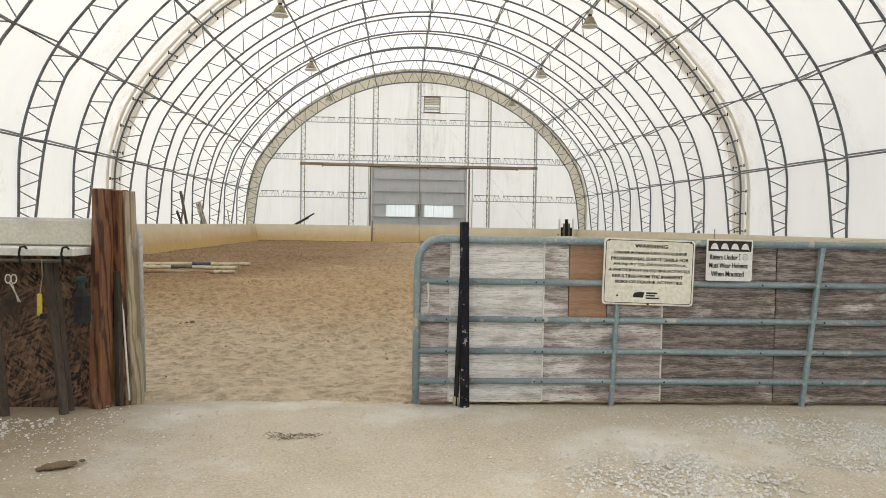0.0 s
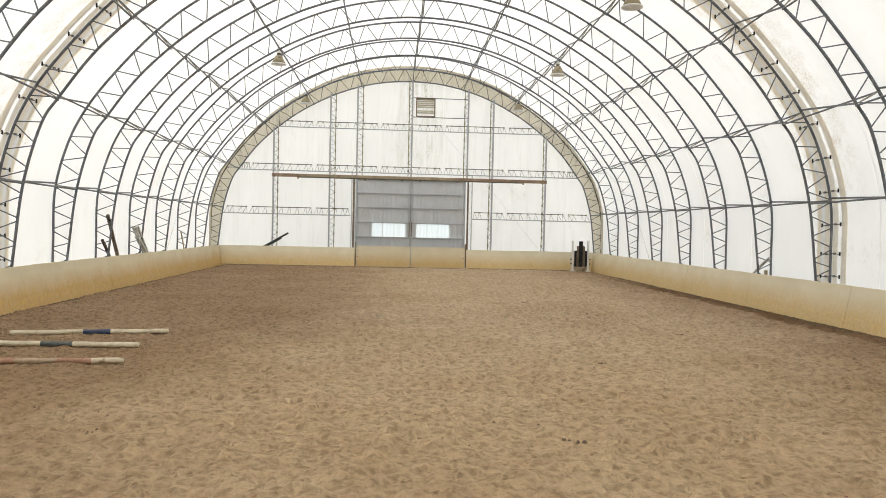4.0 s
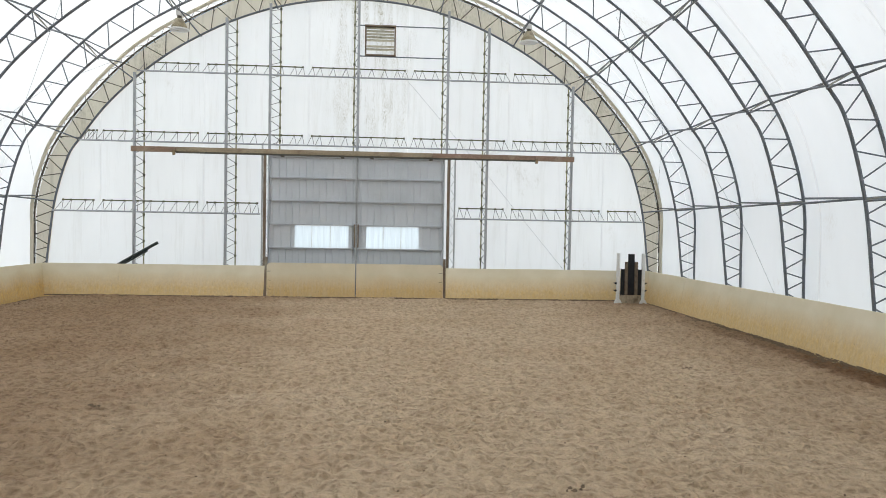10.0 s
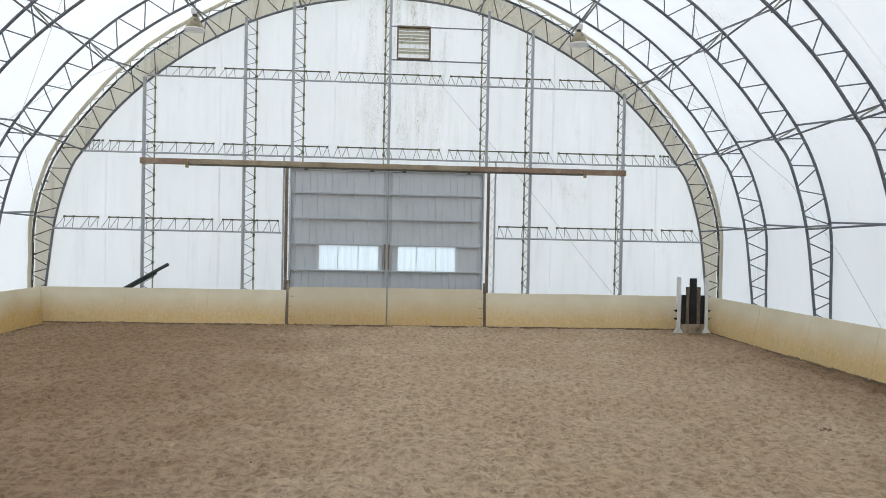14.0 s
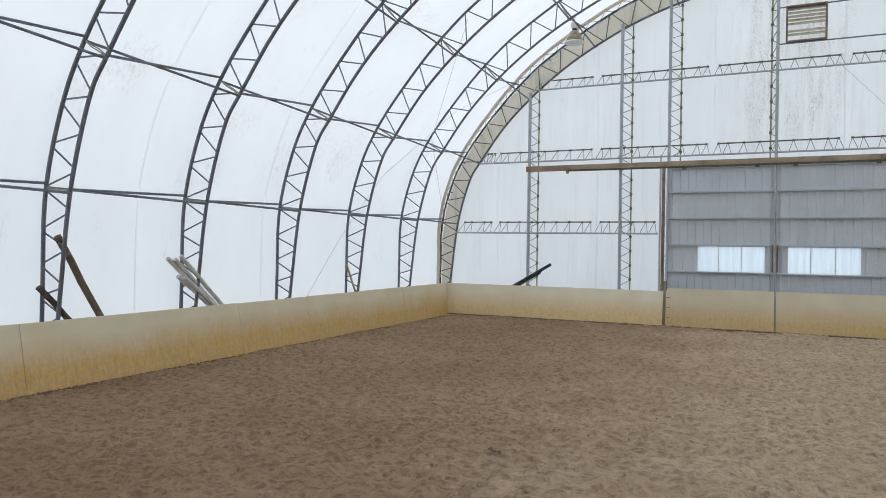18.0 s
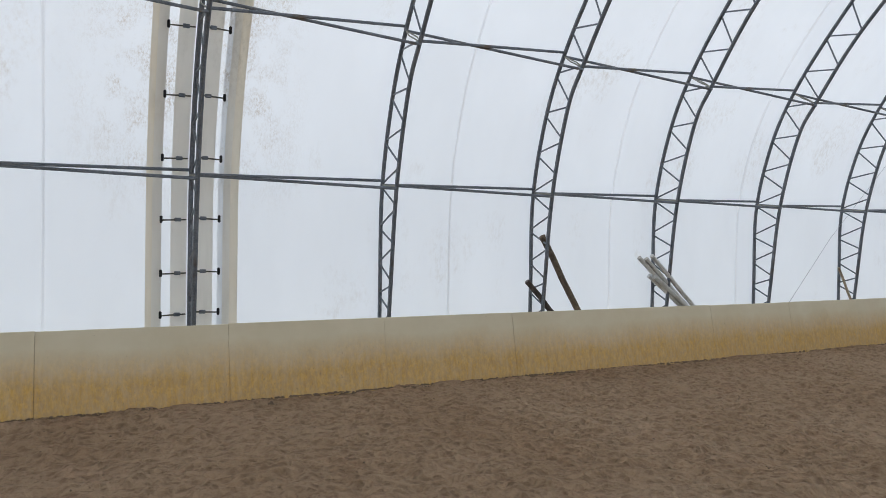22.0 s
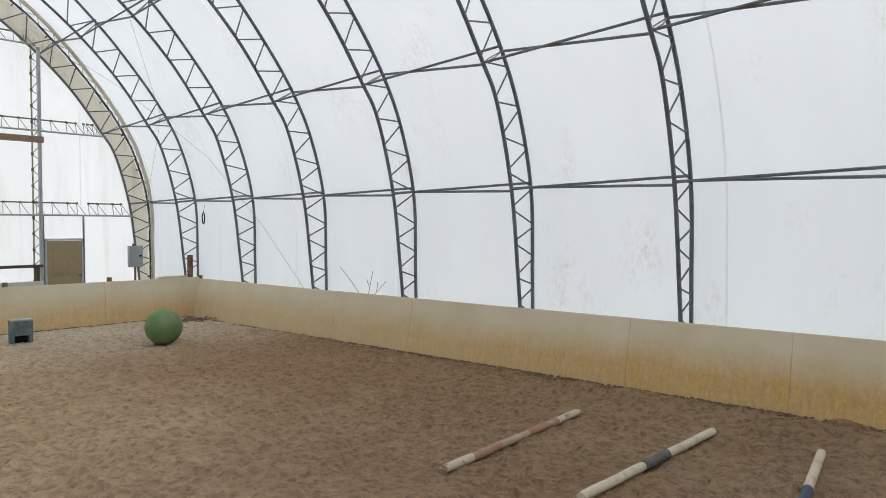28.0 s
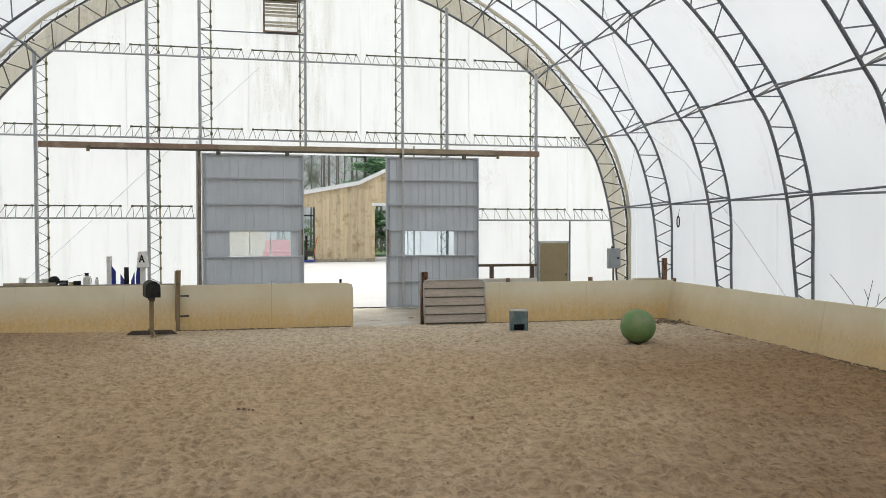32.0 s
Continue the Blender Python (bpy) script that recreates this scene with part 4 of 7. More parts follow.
def girt(z, x0, x1):
    """A lying lattice girt: grey tube below, dark rail pieces above, zigzag rods between."""
    root = thing("end_wall_girt", (0, 41.8, z), "galvanised lattice girt of the end wall with dirty rail pieces", "girt", "lattice girts of the end walls")
    bm = bmesh.new()
    tube(bm, (x0, 0, 0), (x1, 0, 0), 0.028, 8)
    part("lower_tube", bm, STEEL_MID, root)
    gaps = [-8.85, -5.35, -1.78, 1.78, 5.35, 8.85]
    cuts = [x0] + [g for g in gaps if x0 + 0.4 < g < x1 - 0.4] + [x1]
    for a, b in zip(cuts, cuts[1:]):
        a, b = a + 0.14, b - 0.14
        bm = bmesh.new()
        tube(bm, (a, 0.395, 0.378), (b, 0.395, 0.378), 0.021, 7)
        part("rail", bm, STEEL_MOSS, root)
        n = max(1, round((b - a - 0.6) / 0.457))
        for u in [a + 0.03] + [a + 0.30 + (b - a - 0.60) * i / n for i in range(n + 1)] + [b - 0.03]:
            for e in (-0.12, 0.12):
                bm = bmesh.new()
                tube(bm, (u + e, 0.02, 0), (u + 0.1 * e, 0.39, 0.365), 0.0095, 5)
                part("web_rod", bm, STEEL_ROD, root)
            bm = bmesh.new()
            tube(bm, (u - 0.03, 0.395, 0.378), (u + 0.03, 0.395, 0.378), 0.033, 8)
            part("coupler", bm, STEEL_MOSS, root)
    return root


frame_parts = [mullion(x, dx, 4.95 if abs(x) < 3.2 else 0.0) for x, dx in zip(GREY_X, GREEN_DX)]
frame_parts += [girt(2.76, -10.2, -3.3), girt(2.72, 3.45, 10.2), girt(5.15, -9.35, 9.35), girt(7.53, -7.45, 7.45)]
for x in (-3.25, 3.42):
    root = thing("door_jamb_post", (x, 41.85, 0), "pale lattice jamb post beside the sliding door", "post", "jamb posts")
    bm = bmesh.new()
    tube(bm, (0, 0, 0), (0, 0, 5.2), 0.03, 8)
    part("inner_tube", bm, STEEL_PALE, root)
    bm = bmesh.new()
    tube(bm, (0.16 if x < 0 else -0.16, 0.3, 0), (0.16 if x < 0 else -0.16, 0.3, 4.8), 0.022, 8)
    part("outer_tube", bm, STEEL_PALE, root)
    z, flip = 0.2, False
    while z < 4.6:
        e = 0.16 if x < 0 else -0.16
        bm = bmesh.new()
        tube(bm, (0, 0, z) if flip else (e, 0.3, z), (e, 0.3, z + 0.3) if flip else (0, 0, z + 0.3), 0.0085, 5)
        part("web_rod", bm, STEEL_PALE, root)
        z, flip = z + 0.3, not flip
    frame_parts.append(root)
TURN = Matrix.Translation((0, Y_NORTH + Y_SOUTH, 0)) @ Matrix.Rotation(math.pi, 4, "Z")
SOUTH_SHIFT = (-0.20, -0.17, -0.14, 0.0, -0.06, -0.03, -0.02)
for i, ob in enumerate(frame_parts):
    shift = Matrix.Translation((SOUTH_SHIFT[i] if i < 7 else 0, 0, (0.21 if ob.location.z > 7 else 0.12 if ob.location.z > 5 else 0.10) if ob.name.startswith("end_wall_girt") else 0))
    tall = Matrix.Diagonal((1, 1, 1.03 if i < 7 else 1.0, 1))
    copy_thing(ob, TURN @ shift @ ob.matrix_basis @ tall)
# the post that runs down to the floor before the open leaf
bm = bmesh.new()
block(bm, (-0.035, -0.035, 0), (0.035, 0.035, 5.1), 0.008)
solid("door_post", bm, STEEL_PALE, "pale square steel post standing before the open sliding door", "post", at=(-3.04, Y_SOUTH + 0.36, 0))


def track(y, z, sgn):
    root = thing("door_track", (0, y, z), "brown timber beam with the sliding door track", "door track", "door tracks")
    for a, b in ((-7.58, -6.1), (-6.1, 2.6), (2.6, 6.2), (6.2, 7.6)):
        bm = bmesh.new()
        block(bm, (a + 0.003, -0.05, -0.09 if abs(a + b) > 12 else -0.065), (b - 0.003, 0.05, 0.09), 0.008)
        part("beam", bm, BEAM_RED if abs(a + b) > 8.5 else BEAM, root, "reddish end piece" if abs(a + b) > 8.5 else "")
    bm = bmesh.new()
    block(bm, (-6.1, -sgn * 0.035 - 0.02, -0.12), (6.2, -sgn * 0.035 + 0.02, -0.067), 0.006)
    part("rail", bm, STEEL_DARK, root)
    for x in (-6.15, 6.25):
        bm = bmesh.new()
        block(bm, (x - 0.045, -sgn * 0.07 - 0.03, -0.19), (x + 0.045, -sgn * 0.07 + 0.03, -0.02), 0.008)
        part("stop_block", bm, WOOD_POST, root)
    return root


track(41.66, 4.885, 1)
track(Y_SOUTH + 0.34, 5.0, -1)


# ---- ribbed sliding doors ----
def ribs(bm, x0, x1, z0, z1, pitch=0.229):
    """Steel sheet with raised vertical ribs, in the plane y = 0, ribs towards -y."""
    xs = [(x0, 0.0)]
    n = int((x1 - x0) / pitch)
    for i in range(n):
        c = x0 + (i + 0.5) * (x1 - x0) / max(n, 1)
        xs += [(c - 0.017, 0.0), (c - 0.012, -0.048), (c + 0.012, -0.048), (c + 0.017, 0.0)]
    xs.append((x1, 0.0))
    lo = [bm.verts.new((x, y, z0)) for x, y in xs]
    hi = [bm.verts.new((x, y, z1)) for x, y in xs]
    for i in range(len(xs) - 1):
        bm.faces.new((lo[i], lo[i + 1], hi[i + 1], hi[i]))


def door_leaf(at, wx0, wx1, pane_mat, label, handle_x):
    """A leaf 3.04 wide and 4.82 high, with its window between wx0 and wx1."""
    W, H = 3.04, 4.82
    root = thing("sliding_door", at, label, "sliding door", "sliding doors")
    zs = [0.03, 0.82, 1.65, 2.46, 3.27, 4.06, H - 0.03]
    for i, (a, b) in enumerate(zip(zs, zs[1:])):
        spans = [(0.03, W - 0.03)]
        if i == 2:
            spans = [(0.03, wx0), (wx1, W - 0.03)]
        for x0, x1 in spans:
            bm = bmesh.new()
            ribs(bm, x0, x1, a, b)
            part("panel", bm, DOOR_GREY, root)
    bm = bmesh.new()
    block(bm, (wx0, -0.006, 1.67), (wx1, 0.006, 2.43))
    pane = part("window_pane", bm, pane_mat, root, "hazy plastic window")
    pane.visible_shadow = False
    for x in (wx0 + (wx1 - wx0) * 0.32, wx0 + (wx1 - wx0) * 0.66):
        bm = bmesh.new()
        block(bm, (x - 0.012, -0.016, 1.67), (x + 0.012, -0.008, 2.43))
        part("pane_rib", bm, PVC, pane)
    for z in zs:
        bm = bmesh.new()
        block(bm, (0.05, -0.10, z - 0.024), (W - 0.05, 0.03, z + 0.024), 0.005)
        part("rail", bm, DOOR_FRAME, root)
    for x in (0.0, W - 0.055):
        bm = bmesh.new()
        block(bm, (x + 0.005, -0.095, 0), (x + 0.05, 0.032, H), 0.006)
        part("stile", bm, DOOR_FRAME, root)
    bm = bmesh.new()
    block(bm, (handle_x - 0.022, -0.13, 1.7), (handle_x + 0.022, -0.10, 2.5), 0.006)
    part("handle", bm, RUST, root, "rusty latch bar")
    for x in (0.5, W - 0.5):
        bm = bmesh.new()
        block(bm, (x - 0.06, -0.125, H - 0.06), (x + 0.06, -0.03, H + 0.10), 0.01)
        part("hanger", bm, STEEL_DARK, root)
    return root


door_leaf((-3.03, 41.74, -0.04), 0.92, 2.77, HAZY, "closed grey ribbed steel sliding door with a hazy window", 2.98)
door_leaf((0.012, 41.742, -0.04), 0.34, 2.16, HAZY, "closed grey ribbed steel sliding door with a hazy window", 0.06)
bm = bmesh.new()
block(bm, (0.008, 41.66, 0.0), (0.024, 41.70, 4.76), 0.002)
solid("meeting_strip", bm, STEEL_DARK, "dark strip where the two closed doors meet", "strip")
south_turn = Matrix.Rotation(math.pi, 4, "Z")
door_leaf(Matrix.Translation((3.10, Y_SOUTH + 0.26, 0.02)) @ south_turn, 0.80, 2.64, CLEAR, "grey ribbed steel sliding door with a plastic window", 2.98)
door_leaf(Matrix.Translation((-2.49, Y_SOUTH + 0.26, 0.02)) @ south_turn, 0.61, 2.22, CLEAR, "grey ribbed steel sliding door slid open with a plastic window", 0.06)
for x in (-3.13, 3.18):
    bm = bmesh.new()
    block(bm, (x - 0.045, 41.64, 0), (x + 0.045, 41.72, 4.8), 0.006)
    solid("door_jamb", bm, RUST, "rusty brown jamb beside the closed sliding doors", "jamb", "door jambs")
bm = bmesh.new()
block(bm, (3.13, Y_SOUTH + 0.2, 0), (3.21, Y_SOUTH + 0.3, 4.95), 0.006)
solid("door_jamb", bm, RUST, "rusty brown jamb beside the sliding door", "jamb", "door jambs")

bm = bmesh.new()
block(bm, (-2.55, Y_SOUTH + 0.06, -0.05), (0.15, Y_SOUTH + 0.20, 0.035), 0.006)
solid("threshold", bm, WOOD_DARK, "dark timber sill under the open sliding doors", "sill")

# ---- kick walls: leaning boards, one by one ----
H_WALL = 1.015


def board_mesh(length, h, lean, material, gap=0.0012):
    """A board whose face leans back by lean at the top; its foot lies at y = 0 and it runs along +x."""
    bm = bmesh.new()
    f0, f1, th = Vector((gap, -0.2 * lean / h, -0.2)), Vector((gap, lean, h)), 0.022
    back = Vector((0, th, 0))
    L = Vector((length - 2 * gap, 0, 0))
    v = [bm.verts.new(p) for p in (f0, f0 + L, f1 + L, f1, f0 + back, f0 + L + back, f1 + L + back, f1 + back)]
    for q in ((0, 1, 2, 3), (7, 6, 5, 4), (0, 4, 5, 1), (3, 2, 6, 7), (0, 3, 7, 4), (1, 5, 6, 2)):
        bm.faces.new([v[i] for i in q])
    bmesh.ops.bevel(bm, geom=[e for e in bm.edges if e.calc_length() > 0.5], offset=0.004, segments=1, affect="EDGES")
    return mesh_of("board", bm, material)


def kick_wall(name, m, cuts, h, lean, label, material=KICK):
    root = thing(name, m, label, "kick wall", kind="structure")
    made = {}
    for a, b in zip(cuts, cuts[1:]):
        L = round(b - a, 3)
        if L not in made:
            made[L] = board_mesh(L, h, lean, material)
        ob = new("board", made[L])
        ob.parent = root
        ob.matrix_basis = Matrix.Translation((a, random.uniform(-0.006, 0.006), random.uniform(-0.006, 0.006)))
    bm = bmesh.new()
    block(bm, (-0.045, 0.03, -0.2), (0.045, 0.12, h - 0.03), 0.004, Matrix.Rotation(-math.atan2(lean, h), 4, "X"))
    stud = mesh_of("stud", bm, WOOD_PALE)
    for a, b in zip(cuts, cuts[1:]):
        for x in ((a + b) / 2, b if b < cuts[-1] else b - 0.1):
            ob = new("stud", stud)
            ob.parent = root
            ob.matrix_basis = Matrix.Translation((x, 0, 0))
    return root


JOINTS = [16.287 + 2.404 * k for k in range(-6, 11)]
north_y = 40.78
west = [0.60] + [y for y in JOINTS if 1.9 < y < 40.2] + [41.08]
kick_wall("wall_west_kick", Matrix.Translation((-9.99, 0, 0)) @ Matrix.Rotation(math.pi / 2, 4, "Z"), west, H_WALL, 0.2, "beige kick boards leaning outwards, stained ochre by sand")
kick_wall("wall_east_kick", Matrix.Translation((9.99, 0, 0)) @ Matrix.Rotation(-math.pi / 2, 4, "Z"), [-y for y in west[::-1]], H_WALL, 0.2, "beige kick boards leaning outwards, stained ochre by sand", KICK_PALE)
kick_wall("wall_north_kick_west", Matrix.Translation((0, north_y, 0)), [-10.24, -7.7, -5.3, -2.99], H_WALL + 0.01, 0.27, "beige kick boards leaning outwards, stained ochre by sand", KICK_PALE)
kick_wall("wall_north_kick_east", Matrix.Translation((0, north_y, 0)), [3.08, 5.5, 7.9, 10.24], H_WALL + 0.01, 0.27, "beige kick boards leaning outwards, stained ochre by sand", KICK_PALE)
kick_wall("wall_south_kick_west", Matrix.Translation((0, 0.68, 0)) @ Matrix.Rotation(math.pi, 4, "Z"), [3.02, 5.1, 7.6, 10.24], 1.06, 0.09, "beige kick boards leaning outwards, scuffed", KICK_PALE)
kick_wall("wall_south_kick_east", Matrix.Translation((0, 0.78, 0)) @ Matrix.Rotation(math.pi, 4, "Z"), [-10.24, -7.6, -6.84, -4.42, -3.2], 1.125, 0.2, "beige kick boards leaning outwards, stained ochre by sand", KICK_PALE)


# ---- low gates before the north doors ----
def low_gate(x0, x1, left_round, label):
    root = thing("low_gate", (x0, north_y + 0.1, 0), label, "gate", "low gates before the doors")
    W, H, r = x1 - x0, 1.14, 0.12
    poly = [(0, -0.02), (W, -0.02)]
    if left_round:
        poly += [(W, H), (r, H), (r * 0.3, H - r * 0.3), (0, H - r)]
    else:
        poly += [(W, H - r), (W - r * 0.3, H - r * 0.3), (W - r, H), (0, H)]
    bm = bmesh.new()
    prism(bm, poly, 0, 0.03)
    part("gate_board", bm, KICK_PALE, root)
    for z in (0.25, 0.55, 0.85):
        bm = bmesh.new()
        a = 0.02 if left_round else W - 0.14
        block(bm, (a, -0.008, z), (a + 0.12, 0.0, z + 0.012), 0.002)
        part("hinge_strap", bm, STEEL_DARK, root)
    return root


low_gate(-2.90, 0.025, True, "beige plywood gate, closed, stained ochre by sand")
low_gate(0.068, 2.99, False, "beige plywood gate, closed, stained ochre by sand")
for x in (-2.95, 3.04):
    bm = bmesh.new()
    beam_between(bm, (x, north_y + 0.05, -0.1), (x, north_y + 0.33, 1.32), 0.08, 0.09, 0.008)
    solid("gate_post", bm, RUST, "rusty brown timber gate post beside the low gate", "post", "low gate posts")

# ---- gate at the entrance ----
CREAM_SIGN = surface("cream_sign_sheet", (0.78, 0.76, 0.67), (0.82, 0.80, 0.71), 3, 0.4, 0, 40, 0.03)
WHITE_SIGN = surface("white_sign_sheet", (0.80, 0.80, 0.80), (0.84, 0.84, 0.84), 3, 0.4, 0, 40, 0.03)
INK = surface("black_ink", (0.012, 0.012, 0.012), (0.02, 0.02, 0.02), 5, 0.5, 0, 50, 0.0)
GY = 0.50


def text_part(name, words, x, z, width, height, y, material, parent, bold=0.0):
    """Lettering facing -y, scaled to a width and a height, its lower left corner at x, z."""
    cu = bpy.data.curves.new(name, "FONT")
    cu.body = words
    cu.offset = min(bold, 0.02)
    tmp = bpy.data.objects.new(name, cu)
    scene.collection.objects.link(tmp)
    bpy.context.view_layer.update()
    me = bpy.data.meshes.new_from_object(tmp.evaluated_get(bpy.context.evaluated_depsgraph_get()))
    bpy.data.objects.remove(tmp)
    co = np.array([v.co[:] for v in me.vertices])
    lo, hi = co.min(0), co.max(0)
    for v in me.vertices:
        v.co = (x + (v.co.x - lo[0]) / (hi[0] - lo[0]) * width, y, z + (v.co.y - lo[1]) / (hi[1] - lo[1]) * height)
    bm = bmesh.new()
    bm.from_mesh(me)
    bm.faces.ensure_lookup_table()
    first = list(bm.faces)
    for k in (-1, 1):
        twin = bmesh.ops.duplicate(bm, geom=list({g for f in first for g in [f, *f.edges, *f.verts]}))["geom"]
        bmesh.ops.translate(bm, verts=[v for v in twin if isinstance(v, bmesh.types.BMVert)], vec=(k * 0.02 * height, -0.0003 * (k + 2), 0))
    bm.to_mesh(me)
    bm.free()
    me.materials.clear()
    me.materials.append(material)
    ob = new(name, me)
    ob.parent = parent
    return ob


def rounded(w, h, r, n=4):
    pts = []
    for cx, cz, a0 in ((w - r, r, -90), (w - r, h - r, 0), (r, h - r, 90), (r, r, 180)):
        pts += [(cx + r * math.cos(radians(a0 + 90 * i / n)), cz + r * math.sin(radians(a0 + 90 * i / n))) for i in range(n + 1)]
    return pts


gate = thing("gate", (0, 0, 0), "blue-green tubular steel gate backed with weathered grey boards", "gate")
bm = bmesh.new()
corner = [(-1.145 + 0.16 - 0.16 * math.sin(radians(a)), GY, 1.085 - 0.16 + 0.16 * math.cos(radians(a))) for a in range(0, 91, 15)]
bent_tube(bm, [(3.04, GY, 1.085)] + corner + [(-1.145, GY, 0.0)], 0.025, 10)
bent_tube(bm, [(3.04, GY, 1.085), (3.04, GY, 0.0)], 0.025, 10)
part("outer_tube", bm, GATE_BLUE, gate, smooth=True)
for z in (0.81, 0.56, 0.35, 0.15):
    bm = bmesh.new()
    tube(bm, (-1.14, GY, z), (3.03, GY, z), 0.021, 10)
    rail = part("rail", bm, GATE_BLUE, gate, smooth=True)
    for x in (-0.95, -0.36, -0.31, 0.10, 0.52, 1.18, 1.62, 2.4):
        bm = bmesh.new()
        bmesh.ops.create_icosphere(bm, subdivisions=1, radius=0.007, matrix=Matrix.Translation((x, GY - 0.02, z)))
        part("bolt", bm, INK, rail)
for x0, x1 in ((0.165, 0.20), (1.485, 1.595), (2.7, 2.75)):
    bm = bmesh.new()
    beam_between(bm, (x0, GY - 0.006, -0.02), (x1, GY - 0.006, 1.07), 0.04, 0.03, 0.006)
    part("brace", bm, GATE_BLUE, gate)
rows = [0.0, 0.155, 0.355, 0.565, 0.815, 1.075]
cols = [-1.13, -0.925, -0.30, 0.51, 1.30, 2.12, 3.03]
rnd = random.Random(3)
for i, (z0, z1) in enumerate(zip(rows, rows[1:])):
    spans = list(zip(cols, cols[1:]))
    if i >= 3:
        spans = spans[:2] + [(-0.30, -0.13), (-0.13, 0.13), (0.13, 0.51)] + spans[3:]
    for x0, x1 in spans:
        bm = bmesh.new()
        block(bm, (x0 + 0.003, 0.53 + rnd.uniform(0, 0.004), z0 + 0.0015), (x1 - 0.003, 0.556, z1 - 0.0015), 0.002)
        part("board", bm, PLANK_RED if (x0 == -0.13 and i >= 3) else (PLANK_PALE if x0 == -0.925 else (PLANK_DEEP if x0 > 0.5 else PLANK)), gate)
poly = [(-1.15, -0.03), (3.135, -0.03), (3.135, 1.04), (3.11, 1.09), (3.05, 1.116), (-0.98, 1.116), (-1.07, 1.09), (-1.13, 1.03), (-1.15, 0.96)]
bm = bmesh.new()
prism(bm, poly, 0.60, 0.625)
part("facing_board", bm, KICK_PALE, gate, "beige facing board stained ochre")
for x in (0.9,):
    bm = bmesh.new()
    block(bm, (x - 0.002, 0.6255, -0.02), (x + 0.002, 0.627, 1.18))
    part("board_joint", bm, WOOD_DARK, gate)
bm = bmesh.new()
block(bm, (-1.13, 0.556, 0.02), (-1.05, 0.60, 1.05), 0.004)
block(bm, (2.95, 0.556, 0.02), (3.03, 0.60, 1.05), 0.004)
part("spacer", bm, WOOD_PALE, gate)
# white strips painted where light leaks through the gaps between boards
for x in (-0.925, -0.30, 0.51):
    bm = bmesh.new()
    block(bm, (x - 0.006, 0.525, 0.01), (x + 0.006, 0.532, 1.07), 0.002)
    part("batten", bm, WHITE, gate, "thin white strip painted as light through a board gap")
bm = bmesh.new()
bent_tube(bm, [(-1.075, GY - 0.03, 0.80), (-1.07, GY - 0.035, 0.72), (-1.068, GY - 0.035, 0.63), (-1.075, GY - 0.035, 0.605), (-1.10, GY - 0.035, 0.60)], 0.007, 8)
part("hook", bm, PVC, gate, "white hook of the latch", True)
for z in (0.35, 0.85):
    bm = bmesh.new()
    prism(bm, [(2.9, z - 0.03), (3.13, z - 0.015), (3.13, z + 0.015), (2.9, z + 0.03)], 0.628, 0.636)
    part("hinge_strap", bm, STEEL_DARK, gate)

sign = thing("warning_sign", pose(0.077, GY - 0.032, 0.675, 0, 1.2, 0), "cream warning sign with black lettering hung on the gate", "sign")
bm = bmesh.new()
prism(bm, rounded(0.615, 0.44, 0.022), -0.003, 0.003)
part("plate", bm, CREAM_SIGN, sign)
bm = bmesh.new()
ring_o, ring_i = rounded(0.593, 0.418, 0.02), rounded(0.585, 0.410, 0.018)
vo = [bm.verts.new((x + 0.011, -0.0045, z + 0.011)) for x, z in ring_o]
vi = [bm.verts.new((x + 0.015, -0.0045, z + 0.015)) for x, z in ring_i]
for i in range(len(vo)):
    j = (i + 1) % len(vo)
    bm.faces.new((vo[i], vo[j], vi[j], vi[i]))
part("border", bm, INK, sign)
text_part("lettering", "WARNING", 0.205, 0.378, 0.225, 0.027, -0.0045, INK, sign, 0.04)
for i, (words, a, b) in enumerate((("UNDER INDIANA LAW, AN EQUINE", 0.070, 0.56), ("PROFESSIONAL IS NOT LIABLE FOR", 0.050, 0.575), ("AN INJURY TO, OR THE DEATH OF,", 0.065, 0.565),
                                   ("A PARTICIPANT IN EQUINE ACTIVITIES", 0.036, 0.585), ("RESULTING FROM THE INHERENT", 0.062, 0.54), ("RISKS OF EQUINE ACTIVITIES.", 0.085, 0.54))):
    text_part("lettering", words, a, 0.333 - i * 0.0385, b - a, 0.0225, -0.0045, INK, sign, 0.014)
bm = bmesh.new()
prism(bm, [(0.205, 0.05), (0.275, 0.05), (0.285, 0.085), (0.255, 0.088), (0.215, 0.08)], -0.005, -0.0035)
part("emblem", bm, INK, sign)
for i, w in enumerate((0.075, 0.062, 0.09)):
    bm = bmesh.new()
    block(bm, (0.295, -0.005, 0.076 - i * 0.017), (0.295 + w, -0.0035, 0.086 - i * 0.017))
    part("bar", bm, INK, sign)
for x, z in ((0.10, 0.06), (0.31, 0.008), (0.03, 0.425), (0.585, 0.425)):
    bm = bmesh.new()
    tube(bm, (x, -0.008, z), (x, 0.0, z), 0.007, 8)
    part("screw", bm, INK, sign)

